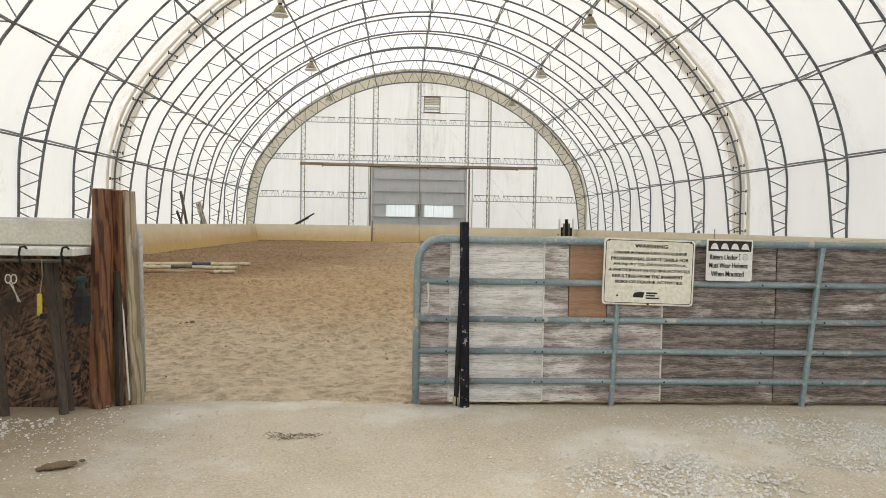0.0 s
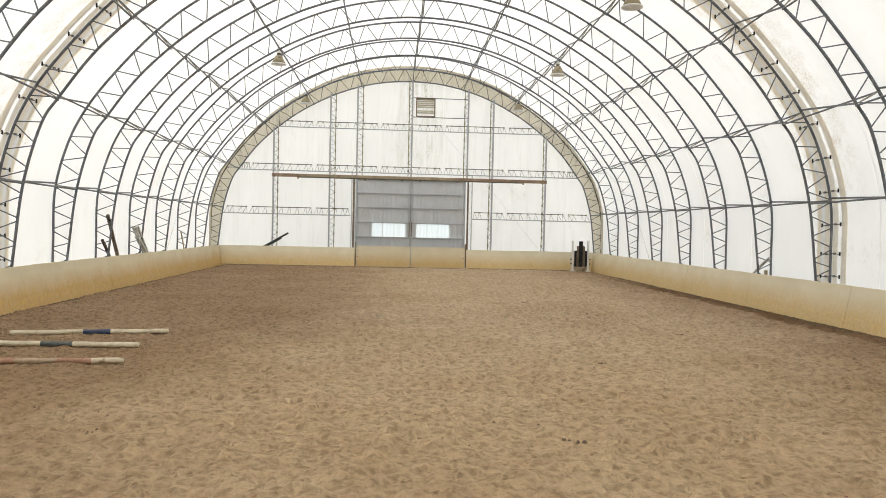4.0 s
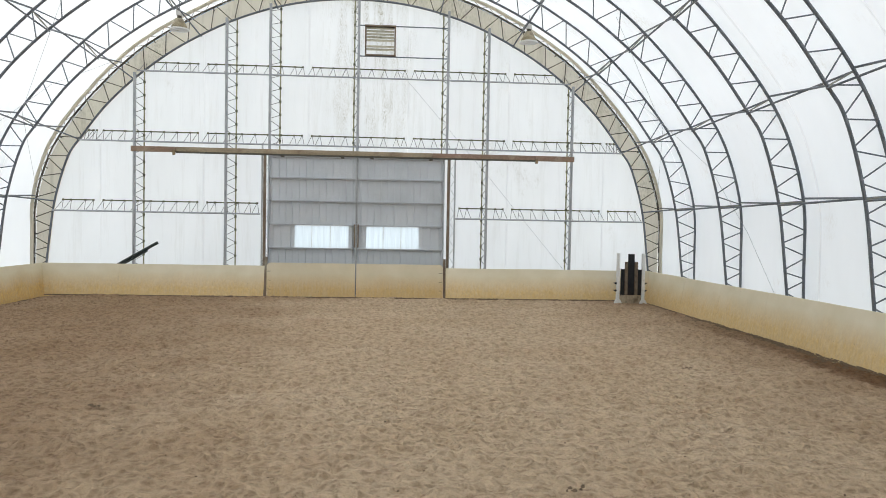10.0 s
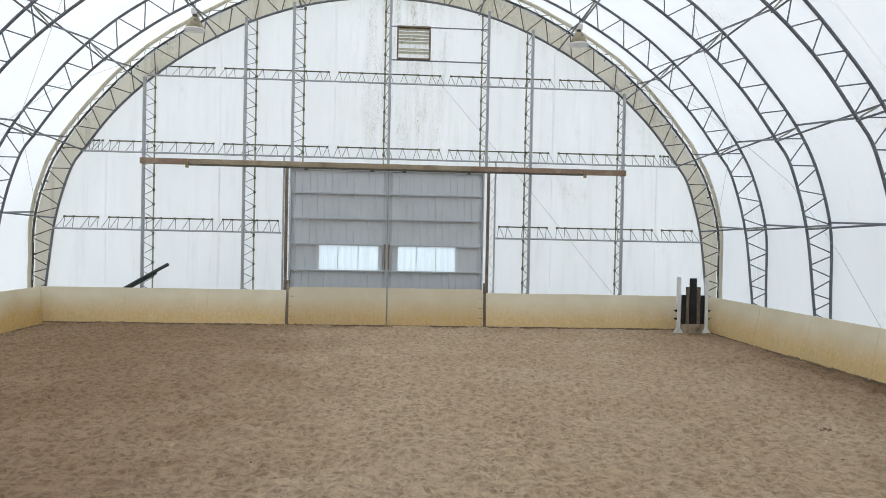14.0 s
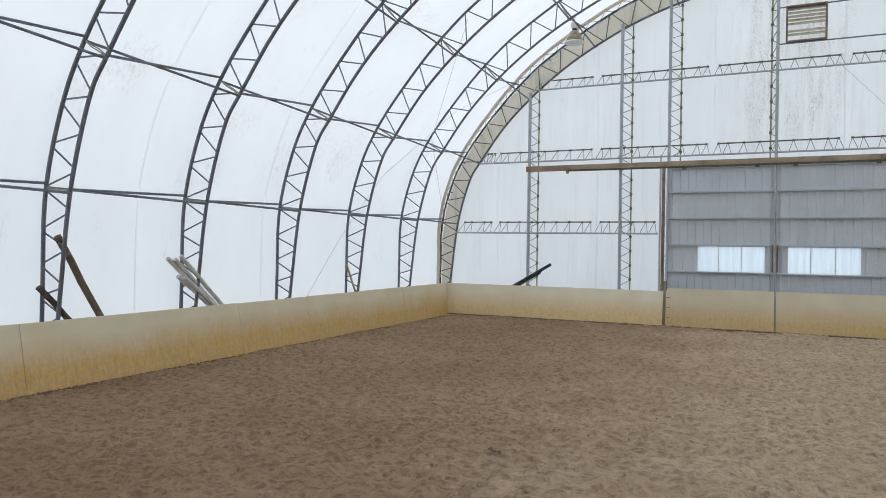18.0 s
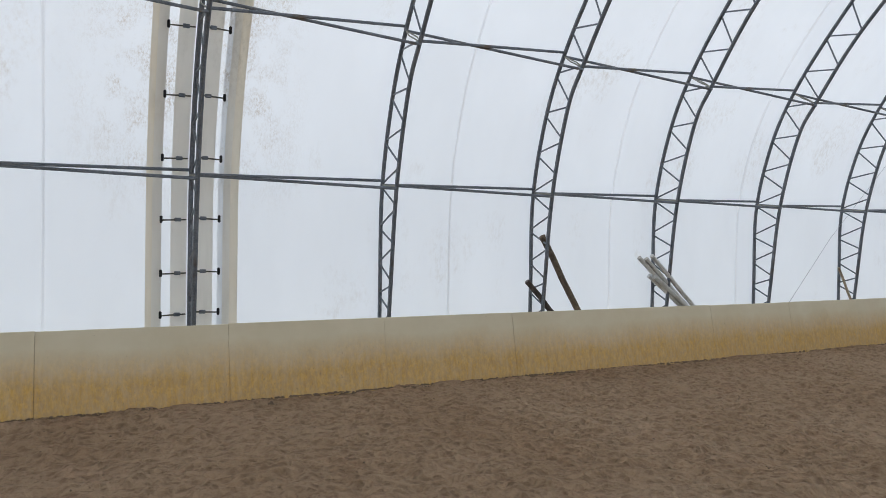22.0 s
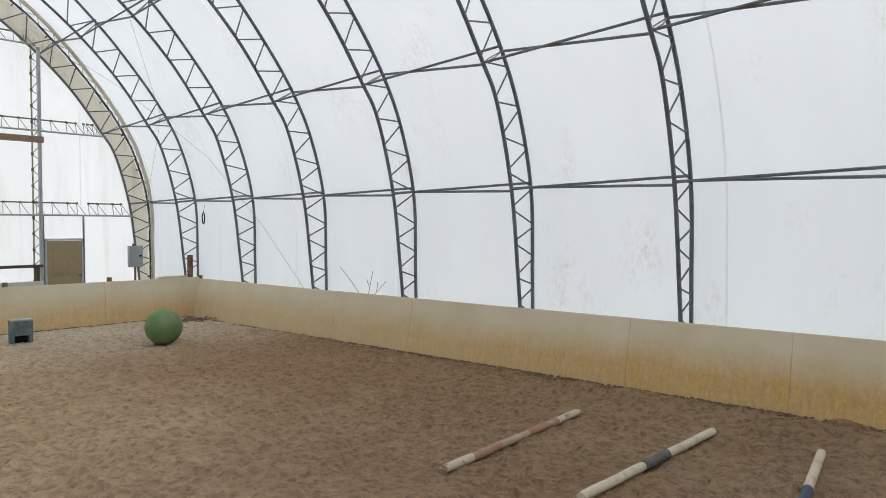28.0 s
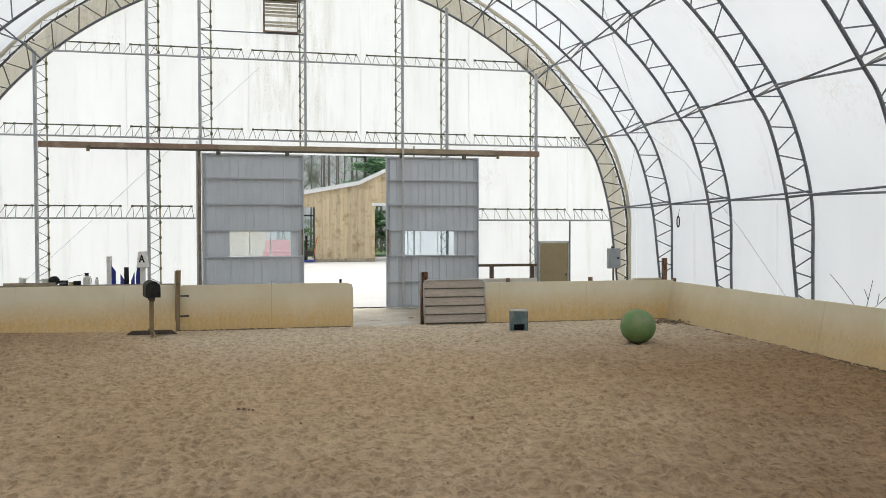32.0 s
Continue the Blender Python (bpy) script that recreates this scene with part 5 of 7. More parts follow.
sign2 = thing("helmet_sign", pose(0.778, GY - 0.032, 0.838, 0, 0.5, 0), "white helmet sign with a black band hung on the gate", "sign")
bm = bmesh.new()
prism(bm, rounded(0.315, 0.28, 0.014), -0.003, 0.003)
part("plate", bm, WHITE_SIGN, sign2)
bm = bmesh.new()
prism(bm, [(0.01, 0.198), (0.305, 0.198), (0.305, 0.268), (0.01, 0.268)], -0.005, -0.0035)
part("band", bm, INK, sign2)
for i in range(4):
    cx = 0.052 + i * 0.07
    bm = bmesh.new()
    prism(bm, [(cx - 0.028, 0.214), (cx + 0.022, 0.212), (cx + 0.03, 0.207), (cx + 0.024, 0.222)] + [(cx + 0.023 * math.cos(radians(a)), 0.222 + 0.03 * math.sin(radians(a))) for a in range(20, 180, 20)] + [(cx - 0.025, 0.222)], -0.0065, -0.0052)
    part("helmet_shape", bm, WHITE_SIGN, sign2)
text_part("lettering", "Riders Under", 0.022, 0.142, 0.19, 0.034, -0.0045, INK, sign2, 0.012)
text_part("lettering", "18", 0.222, 0.142, 0.062, 0.040, -0.0045, INK, sign2, 0.045)
text_part("lettering", "18", 0.2245, 0.1445, 0.057, 0.035, -0.006, WHITE_SIGN, sign2, 0.0)
text_part("lettering", "Must Wear Helmets", 0.018, 0.087, 0.265, 0.034, -0.0045, INK, sign2, 0.012)
text_part("lettering", "When Mounted", 0.033, 0.030, 0.225, 0.036, -0.0045, INK, sign2, 0.012)

prop = thing("gate_bar", (0, 0, 0), "black painted timber bar propped upright before the gate", "bar")
bm = bmesh.new()
beam_between(bm, (-0.825, 0.42, -0.02), (-0.845, 0.455, 1.20), 0.055, 0.04, 0.006)
part("bar", bm, BAR_BLACK, prop)
bm = bmesh.new()
beam_between(bm, (-0.882, 0.445, 0.0), (-0.853, 0.462, 0.9), 0.035, 0.02, 0.004)
part("backing_strip", bm, BLACK, prop)
bm = bmesh.new()
block(bm, (-0.90, 0.43, 0.0), (-0.86, 0.47, 0.06), 0.005)
part("foot_block", bm, WOOD_PALE, prop)

# ---- posts beside the opening ----
posts = thing("post_cluster", (0, 0, 0), "reddish treated timber posts nailed together beside the opening", "post")
for a, b, w, h, mat, lab in (((-3.045, 0.19, -0.05), (-3.035, 0.22, 1.365), 0.092, 0.10, WOOD_RED, "reddish treated post"), ((-2.945, 0.33, -0.05), (-2.962, 0.27, 1.362), 0.078, 0.09, WOOD_RED, "leaning reddish post"),
                             ((-2.875, 0.35, -0.05), (-2.912, 0.28, 1.355), 0.032, 0.09, WOOD_PALE_GRAIN, "pale weathered board"), ((-2.955, 0.27, -0.05), (-2.965, 0.25, 0.85), 0.05, 0.03, WOOD_DARK, "dark grey board"),
                             ((-2.895, 0.262, 0.02), (-2.955, 0.25, 0.95), 0.012, 0.012, WHITE, "thin white strip")):
    bm = bmesh.new()
    a, b = (Vector((-1.27 + (p[0] + 1.27) * 1.046, p[1] + 0.2, p[2])) for p in (a, b))
    beam_between(bm, a, b, w, h, 0.006)
    part("post" if "post" in lab else "board", bm, mat, posts, lab)
hinge_post = thing("gate_post", (3.14, 0.66, 0), "brown timber post carrying the gate hinges", "post")
bm = bmesh.new()
beam_between(bm, (0.04, 0.0, -0.1), (0, 0, 1.49), 0.14, 0.10, 0.008)
part("post", bm, WOOD_POST, hinge_post)
bm = bmesh.new()
beam_between(bm, (0.07, 0.055, 1.05), (0.06, 0.055, 1.48), 0.05, 0.03, 0.004)
part("cleat", bm, WOOD_PALE, hinge_post)

# ---- shelf and tools on the outer side of the kick wall ----
LEDGE_PAINT = surface("old_cream_paint", (0.60, 0.58, 0.50), (0.66, 0.64, 0.57), 1.5, 0.6, 0, 60, 0.1, stain=(0.50, 0.47, 0.38), stain_scale=2.0, stain_lo=0.55, stain_hi=0.8)
ledge = thing("tool_rack", (0, 0, 0), "dirty flake board rack with a pale ledge and a hook rail", "tool rack")
bm = bmesh.new()
block(bm, (-6.2, 0.42, -0.05), (-3.19, 0.445, 0.96), 0.003)
part("back_board", bm, OSB, ledge, "dark flake board")
bm = bmesh.new()
block(bm, (-6.2, 0.47, 1.01), (-3.19, 0.50, 1.165), 0.004)
part("top_board", bm, LEDGE_PAINT, ledge)
bm = bmesh.new()
block(bm, (-6.2, 0.16, 0.954), (-3.19, 0.50, 1.0), 0.004)
part("ledge", bm, WHITE, ledge, "pale painted ledge")
bm = bmesh.new()
tube(bm, (-6.2, 0.15, 0.925), (-3.20, 0.15, 0.925), 0.011, 8)
part("hook_rail", bm, STEEL_DARK, ledge)
for x in (-3.46, -3.22, -3.9):
    bm = bmesh.new()
    bent_tube(bm, [(x - 0.015, 0.14, 0.90), (x - 0.02, 0.13, 0.97), (x - 0.01, 0.125, 1.005), (x + 0.015, 0.125, 1.01), (x + 0.025, 0.13, 0.995)], 0.007, 6)
    part("hook", bm, BLACK, ledge, "", True)
for a, b in (((-3.405, 0.30, 0.93), (-3.262, 0.22, -0.02)), ((-3.392, 0.36, 0.92), (-3.265, 0.30, -0.02)), ((-3.665, 0.24, 0.50), (-3.585, 0.18, -0.02))):
    bm = bmesh.new()
    beam_between(bm, a, b, 0.045, 0.04, 0.006)
    part("strut", bm, WOOD_DARK, ledge)

bottle = thing("spray_bottle", (-3.108, 0.10, 0.573), "dark spray bottle with green trigger hanging on the hook rail", "spray bottle")
bm = bmesh.new()
for r0, r1, z0, z1 in ((0.046, 0.047, 0.0, 0.155), (0.047, 0.020, 0.155, 0.20)):
    tube(bm, (0, 0, z0), (0, 0, z1), r0, 14, r1)
part("bottle", bm, BLACK, bottle, smooth=False)
GREEN_DARK = surface("dark_green_plastic", (0.006, 0.028, 0.018), (0.012, 0.045, 0.03), 6, 0.45, 0, 50, 0.05)
bm = bmesh.new()
block(bm, (-0.035, -0.012, 0.24), (0.025, 0.012, 0.268), 0.006)
tube(bm, (0, 0, 0.195), (0, 0, 0.245), 0.016, 10)
block(bm, (-0.035, -0.008, 0.20), (-0.022, 0.008, 0.245), 0.003)
part("trigger", bm, GREEN_DARK, bottle, "dark green trigger head")

scissors = thing("scissors", (-3.52, 0.12, 0.685), "grey scissors hanging on a hook", "scissors")
for s in (-1, 1):
    bm = bmesh.new()
    ring = [(s * 0.016 + 0.016 * math.cos(a * 0.6283), 0, 0.135 + 0.026 * math.sin(a * 0.6283)) for a in range(11)]
    bent_tube(bm, ring, 0.004, 6)
    prism(bm, [(s * 0.008, 0.11), (s * 0.004 + 0.006, 0.11), (0.05 - s * 0.006, 0.0), (0.046 - s * 0.006, 0.0)], -0.003, 0.0)
    part("blade", bm, PVC, scissors)
YELLOW = surface("yellow_plastic", (0.55, 0.42, 0.04), (0.65, 0.50, 0.08), 5, 0.5, 0, 40, 0.05)
pick = thing("hoof_pick", (-3.356, 0.12, 0.585), "yellow hoof pick hanging on a string", "hoof pick")
bm = bmesh.new()
block(bm, (-0.016, -0.008, 0.02), (0.012, 0.008, 0.15), 0.005)
part("handle", bm, YELLOW, pick)
bm = bmesh.new()
block(bm, (0.0, -0.01, 0.0), (0.04, 0.01, 0.035), 0.005)
part("brush", bm, BLACK, pick)
bm = bmesh.new()
bent_tube(bm, [(0, 0, 0.15), (0.008, 0.01, 0.25), (0.0, 0.02, 0.35)], 0.003, 5)
part("string", bm, WOOD_PALE, pick)

# ---- ground poles in the sand ----
def ground_pole(a, b, r, mat, bands, label):
    root = thing("ground_pole", (0, 0, 0), label, "pole", "ground poles")
    a, b = Vector(a), Vector(b)
    bm = bmesh.new()
    n = 12
    bent_tube(bm, [a.lerp(b, i / n) + Vector((0, 0, 0.004 * math.sin(i * 1.9))) for i in range(n + 1)], r, 12)
    part("pole", bm, mat, root, smooth=False)
    for lo, hi, band, lab in bands:
        bm = bmesh.new()
        bent_tube(bm, [a.lerp(b, lo + (hi - lo) * i / 4) + Vector((0, 0, 0.004 * math.sin((lo + (hi - lo) * i / 4) * n * 1.9))) for i in range(5)], r + 0.003, 12)
        part("band", bm, band, root, lab)
    return root


RED_WORN = surface("worn_red_paint", (0.36, 0.17, 0.11), (0.46, 0.28, 0.19), 6, 0.75, 0, 50, 0.3, stain=(0.46, 0.35, 0.24), stain_scale=5, stain_lo=0.55, stain_hi=0.62)
CREAM_WORN = surface("worn_cream_paint", (0.58, 0.50, 0.37), (0.68, 0.60, 0.46), 6, 0.7, 0, 50, 0.3, stain=(0.36, 0.27, 0.18), stain_scale=6, stain_lo=0.55, stain_hi=0.62)
ground_pole((-5.40, 14.20, -0.115), (-8.42, 14.01, -0.115), 0.045, POLE_WOOD, [(0.0, 0.17, CREAM_WORN, "worn cream band"), (0.17, 0.36, RED_WORN, "worn red band"), (0.56, 0.80, RED_WORN, "worn red band"), (0.80, 0.985, CREAM_WORN, "worn cream band")], "worn round wooden pole with faded red bands in the sand")
ground_pole((-5.68, 15.70, -0.11), (-8.69, 15.78, -0.11), 0.05, CREAM, [(0.40, 0.59, GREEN_TAPE, "dark grey band")], "cream painted pole with a dark middle lying in the sand")
ground_pole((-5.69, 17.50, -0.11), (-8.66, 17.03, -0.11), 0.05, CREAM, [(0.375, 0.55, NAVY, "navy band")], "cream painted pole with a navy middle lying in the sand")

# ---- ball, step box, leaning gate ----
bm = bmesh.new()
bmesh.ops.create_icosphere(bm, subdivisions=4, radius=0.378, matrix=Matrix.Diagonal((1, 1, 0.98, 1)))
solid("ball", bm, BALL, "large dusty green rubber ball on the sand", "ball", at=(-7.02, 4.86, 0.365), smooth=True)

step = thing("plastic_step", pose(-4.99, 2.76, -0.005, 0, 0, 172), "dusty teal plastic mounting step standing on the sand", "step")
for x in (-0.205, 0.135):
    bm = bmesh.new()
    prism(bm, [(x, 0.0), (x + 0.07, 0.0), (x + 0.07, 0.51), (x, 0.51)], -0.02, 0.26)
    part("side", bm, TEAL, step)
bm = bmesh.new()
block(bm, (-0.215, -0.03, 0.505), (0.215, 0.27, 0.545), 0.012)
part("tread", bm, surface("pale_dusty_tread", (0.36, 0.37, 0.36), (0.45, 0.45, 0.43), 5, 0.7, 0, 40, 0.2), step, "pale dusty tread")
bm = bmesh.new()
block(bm, (-0.15, -0.015, 0.20), (0.15, 0.01, 0.505), 0.01)
block(bm, (-0.07, -0.03, 0.22), (0.06, -0.01, 0.49), 0.008)
part("riser", bm, TEAL, step)
# black plate paints the shade in the opening under the riser
bm = bmesh.new()
block(bm, (-0.15, 0.2, 0.0), (0.15, 0.22, 0.2))
part("inner_back", bm, BLACK, step)

lean = thing("small_gate", (0, 0, 0), "grey steel-framed panel of boards leaning on the kick wall", "gate panel")
LM = Matrix.Translation((-2.98, 0.82, 0.0)) @ Matrix.Rotation(math.pi, 4, "Z") @ Matrix.Rotation(radians(-6), 4, "X") @ Matrix.Diagonal((1, 1, 0.955, 1))
lean.matrix_world = LM
bm = bmesh.new()
bent_tube(bm, [(0.03, 0, 0), (0.02, 0, 1.12), (0.05, 0, 1.19), (0.12, 0, 1.22), (1.56, 0, 1.22), (1.63, 0, 1.19), (1.66, 0, 1.12), (1.70, 0, 0)], 0.022, 8)
part("frame", bm, STEEL_PALE, lean, smooth=True)
GREY_BOARD = surface("pale_grey_board", (0.40, 0.345, 0.295), (0.54, 0.47, 0.41), 5, 0.85, 0, 40, 0.4, stretch=(0.2, 1, 2))
for i in range(5):
    z = 0.03 + i * 0.238
    bm = bmesh.new()
    block(bm, (0.05, 0.012, z), (1.66, 0.03, z + 0.225), 0.003)
    part("board", bm, GREY_BOARD, lean)
    bm = bmesh.new()
    tube(bm, (0.03, 0, z), (1.69, 0, z), 0.016, 8)
    part("rail", bm, STEEL_DARK, lean)

# ---- mailbox on its stand ----
box = thing("mailbox", pose(3.62, 1.45, 0.02, 0, 0, 18), "black mailbox on a timber post with a dark cross foot", "mailbox")
bm = bmesh.new()
arch = [(-0.155, 0.0), (0.155, 0.0), (0.155, 0.22)] + [(0.155 * math.cos(radians(a)), 0.22 + 0.155 * math.sin(radians(a))) for a in range(20, 180, 20)] + [(-0.155, 0.22)]
prism(bm, [(x, z + 0.90) for x, z in arch], -0.31, 0.31)
part("body", bm, BLACK, box)
bm = bmesh.new()
prism(bm, [(x * 1.04, z * 1.02 + 0.895) for x, z in arch], 0.312, 0.33)
part("door", bm, BLACK, box)
bm = bmesh.new()
block(bm, (-0.055, -0.2, 0.80), (0.055, 0.2, 0.895), 0.006)
part("bracket", bm, WOOD_DARK, box)
bm = bmesh.new()
block(bm, (-0.045, -0.045, 0.02), (0.045, 0.045, 0.87), 0.006)
part("post", bm, WOOD_POST, box)
for rot in (0, 90):
    bm = bmesh.new()
    prism(bm, [(-0.58, 0.0), (0.58, 0.0), (0.44, 0.10), (-0.44, 0.10)], -0.02, 0.02)
    bmesh.ops.rotate(bm, verts=bm.verts, cent=(0, 0, 0), matrix=Matrix.Rotation(radians(rot - 18 if not rot else rot), 3, "Z"))
    part("foot", bm, WOOD_DARK if not rot else WOOD_POST, box)

# ---- marker, stored jump wings and bottles behind the south-east kick wall ----
marker = thing("letter_marker", (4.07, 0.15, 0), "white tapered marker with a black letter A on a white post", "marker")
bm = bmesh.new()
tube(bm, (0, 0, 1.58), (0, 0, 1.95), 0.17, 4, 0.125)
bmesh.ops.rotate(bm, verts=bm.verts, cent=(0, 0, 0), matrix=Matrix.Rotation(radians(45), 3, "Z"))
part("cone", bm, WHITE, marker)
bm = bmesh.new()
block(bm, (-0.13, -0.13, 1.55), (0.13, 0.13, 1.585), 0.006)
part("rim", bm, WHITE, marker)
letter = text_part("letter", "A", -0.07, 1.675, 0.14, 0.19, 0.0, INK, marker, 0.05)
letter.matrix_basis = Matrix.Translation((0, 0.112, 0)) @ Matrix.Rotation(math.pi, 4, "Z")
bm = bmesh.new()
block(bm, (-0.06, -0.04, 0.0), (0.06, 0.04, 1.55), 0.006)
part("post", bm, WHITE, marker)

wing = thing("jump_wing", (4.88, 0.05, 0), "white jump standard with a blue wing stored behind the wall", "jump standard", "stored jump standards")
bm = bmesh.new()
block(bm, (-0.055, -0.045, 0.0), (0.055, 0.045, 1.83), 0.006)
part("post", bm, WHITE, wing)
bm = bmesh.new()
prism(bm, [(-0.15, 0.2), (-0.06, 0.2), (-0.06, 1.58), (-0.15, 1.45)], -0.02, 0.02)
part("wing", bm, BLUE, wing)
wing2 = thing("jump_wing", (4.3, 0.0, 0), "blue jump standard panels stored behind the wall", "jump standard", "stored jump standards")
for pts_ in ([(0.33, 0.2), (0.33, 1.38), (0.22, 1.20), (0.2, 0.2)], [(0.19, 0.2), (0.19, 1.12), (0.02, 1.12), (0.0, 0.2)], [(0.0, 1.42), (0.08, 1.2), (0.08, 0.2), (-0.02, 0.2)], [(-0.07, 1.58), (-0.15, 1.56), (-0.15, 0.2), (-0.04, 0.2), (-0.04, 1.35)]):
    bm = bmesh.new()
    prism(bm, [(x, z) for x, z in pts_], -0.02, 0.02)
    part("panel", bm, BLUE, wing2)
bm = bmesh.new()
block(bm, (0.14, -0.04, 0.2), (0.24, 0.03, 1.55), 0.005)
part("post", bm, BLACK, wing2)

shelf = thing("wall_shelf", (0, 0, 0), "rough timber shelf along the outer side of the kick wall", "shelf")
for a, b in ((3.3, 5.9), (5.92, 7.3), (7.32, 9.6)):
    bm = bmesh.new()
    block(bm, (a, 0.02, 1.08), (b, 0.42, 1.125), 0.006)
    part("plank", bm, RUST, shelf)
for x in (3.6, 5.5, 7.3, 9.2):
    bm = bmesh.new()
    block(bm, (x, 0.1, -0.05), (x + 0.08, 0.18, 1.08), 0.006)
    part("leg", bm, WOOD_POST, shelf)
bm = bmesh.new()
block(bm, (6.05, 0.28, 1.127), (7.2, 0.34, 1.205), 0.006)
solid("timber_offcut", bm, WOOD_PALE, "timber offcut lying on the wall shelf", "timber")
bm = bmesh.new()
block(bm, (5.66, 0.25, 1.127), (5.75, 0.33, 1.215), 0.006)
solid("wood_block", bm, WOOD_PALE, "small wooden block on the wall shelf", "block")


def turned(name, profile_pts, at, mat, label, category, extra=None):
    root = thing(name, at, label, category)
    bm = bmesh.new()
    for (r0, z0), (r1, z1) in zip(profile_pts, profile_pts[1:]):
        tube(bm, (0, 0, z0), (0, 0, z1), r0, 14, r1)
    part("body", bm, mat, root)
    return root


JUG = surface("milky_plastic", (0.62, 0.62, 0.56), (0.70, 0.70, 0.64), 4, 0.4, 0, 40, 0.05)
jug = turned("pump_sprayer", [(0.08, 0.0), (0.085, 0.17), (0.05, 0.21), (0.03, 0.24)], (5.38, 0.15, 1.127), JUG, "milky plastic pump sprayer with a black cap on the shelf", "sprayer")
bm = bmesh.new()
tube(bm, (0, 0, 0.235), (0, 0, 0.28), 0.042, 12)
block(bm, (-0.05, -0.012, 0.275), (0.05, 0.012, 0.30), 0.005)
part("cap", bm, BLACK, jug)
bm = bmesh.new()
bent_tube(bm, [(0.03, 0, 0.24), (0.12, 0, 0.25), (0.25, 0, 0.22), (0.42, 0, 0.17)], 0.006, 6)
part("wand", bm, BLACK, jug)
bm = bmesh.new()
bent_tube(bm, [(-0.03, 0, 0.24), (-0.09, 0, 0.20), (-0.11, 0, 0.1), (-0.09, 0, 0.02)], 0.006, 6)
part("hose", bm, BLACK, jug)
b2 = turned("bottle", [(0.045, 0.0), (0.045, 0.12), (0.018, 0.16)], (5.14, 0.2, 1.127), JUG, "milky plastic bottle with a trigger on the shelf", "bottle")
bm = bmesh.new()
block(bm, (-0.03, -0.01, 0.155), (0.02, 0.01, 0.185), 0.004)
part("trigger", bm, BLACK, b2)
turned("tub", [(0.055, 0.0), (0.075, 0.17)], (6.34, 0.15, 1.127), JUG, "milky plastic tub on the shelf", "tub")
turned("white_bucket", [(0.07, 0.0), (0.085, 0.19)], pose(6.84, 0.2, 1.135, 0, -10, 0), WHITE, "white plastic bucket tilted on the shelf", "bucket")
reel = thing("hose_reel", (6.13, 0.15, 1.242), "dark cable reel lying on the shelf", "reel")
for y in (-0.07, 0.05):
    bm = bmesh.new()
    tube(bm, (0, y, 0), (0, y + 0.02, 0), 0.112, 20)
    part("flange", bm, BLACK, reel)
bm = bmesh.new()
tube(bm, (0, -0.05, 0), (0, 0.05, 0), 0.07, 16)
part("drum", bm, WOOD_DARK, reel)
radio = thing("small_radio", (5.9, 0.18, 1.127), "small black box radio on the shelf", "radio")
bm = bmesh.new()
block(bm, (-0.09, -0.05, 0), (0.09, 0.05, 0.12), 0.01)
part("case", bm, BLACK, radio)
bm = bmesh.new()
block(bm, (-0.07, 0.05, 0.03), (0.07, 0.056, 0.07), 0.002)
part("panel", bm, STEEL, radio)
bm = bmesh.new()
block(bm, (5.52, 0.1, 1.127), (5.68, 0.2, 1.23), 0.01)
solid("black_case", bm, BLACK, "flat black case on the shelf", "case")

# ---- person door, breaker box, rail at the south end ----
YS = Y_SOUTH
pd = thing("person_door", (-8.77, YS - 0.16, 0), "closed tan six-panel door with a steel frame", "door")
bm = bmesh.new()
block(bm, (0.0, -0.02, 0.02), (0.99, 0.02, 2.05), 0.004)
slab = part("slab", bm, DOOR_TAN, pd)
for x in (0.14, 0.56):
    for z0, z1 in ((0.22, 0.80), (0.98, 1.52), (1.66, 1.88)):
        bm = bmesh.new()
        block(bm, (x, 0.018, z0), (x + 0.29, 0.026, z1), 0.006)
        block(bm, (x + 0.04, 0.022, z0 + 0.04), (x + 0.25, 0.034, z1 - 0.04), 0.008)
        part("raised_panel", bm, DOOR_TAN, slab)
for a, b in (((-0.06, 0.0), (0.0, 2.11)), ((0.99, 0.0), (1.05, 2.11)), ((-0.06, 2.06), (1.05, 2.12))):
    bm = bmesh.new()
    block(bm, (a[0], -0.03, a[1]), (b[0], 0.045, b[1]), 0.004)
    part("frame", bm, STEEL_PALE, pd)
for x in (-0.09, 1.06):
    bm = bmesh.new()
    block(bm, (x, 0.0, 0), (x + 0.04, 0.06, 2.85), 0.004)
    part("stud", bm, STEEL, pd)
bm = bmesh.new()
bmesh.ops.create_uvsphere(bm, u_segments=10, v_segments=6, radius=0.035, matrix=Matrix.Translation((0.06, 0.07, 1.0)))
tube(bm, (0.06, 0.02, 1.0), (0.06, 0.06, 1.0), 0.015, 8)
part("knob", bm, STEEL, pd)

brk = thing("breaker_box", (-10.25, YS + 0.32, 1.19), "grey steel breaker box fixed to the end arch", "breaker box")
bm = bmesh.new()
block(bm, (-0.215, -0.11, 0), (0.215, 0.07, 0.68), 0.01)
part("case", bm, BOX_GREY, brk)
bm = bmesh.new()
block(bm, (-0.2, 0.07, 0.02), (0.2, 0.085, 0.66), 0.006)
part("door", bm, BOX_GREY, brk)
bm = bmesh.new()
block(bm, (-0.16, 0.085, 0.33), (-0.08, 0.095, 0.38), 0.004)
part("latch", bm, BLACK, brk)
bm = bmesh.new()
tube(bm, (0.02, 0, -1.19), (0.02, 0, 0), 0.035, 8)
tube(bm, (-0.09, 0.02, -0.5), (-0.09, 0.02, 0), 0.02, 8)
bmesh.ops.create_uvsphere(bm, u_segments=10, v_segments=6, radius=0.06, matrix=Matrix.Translation((0.05, 0, 0.70)))
part("conduit", bm, STEEL_DARK, brk)

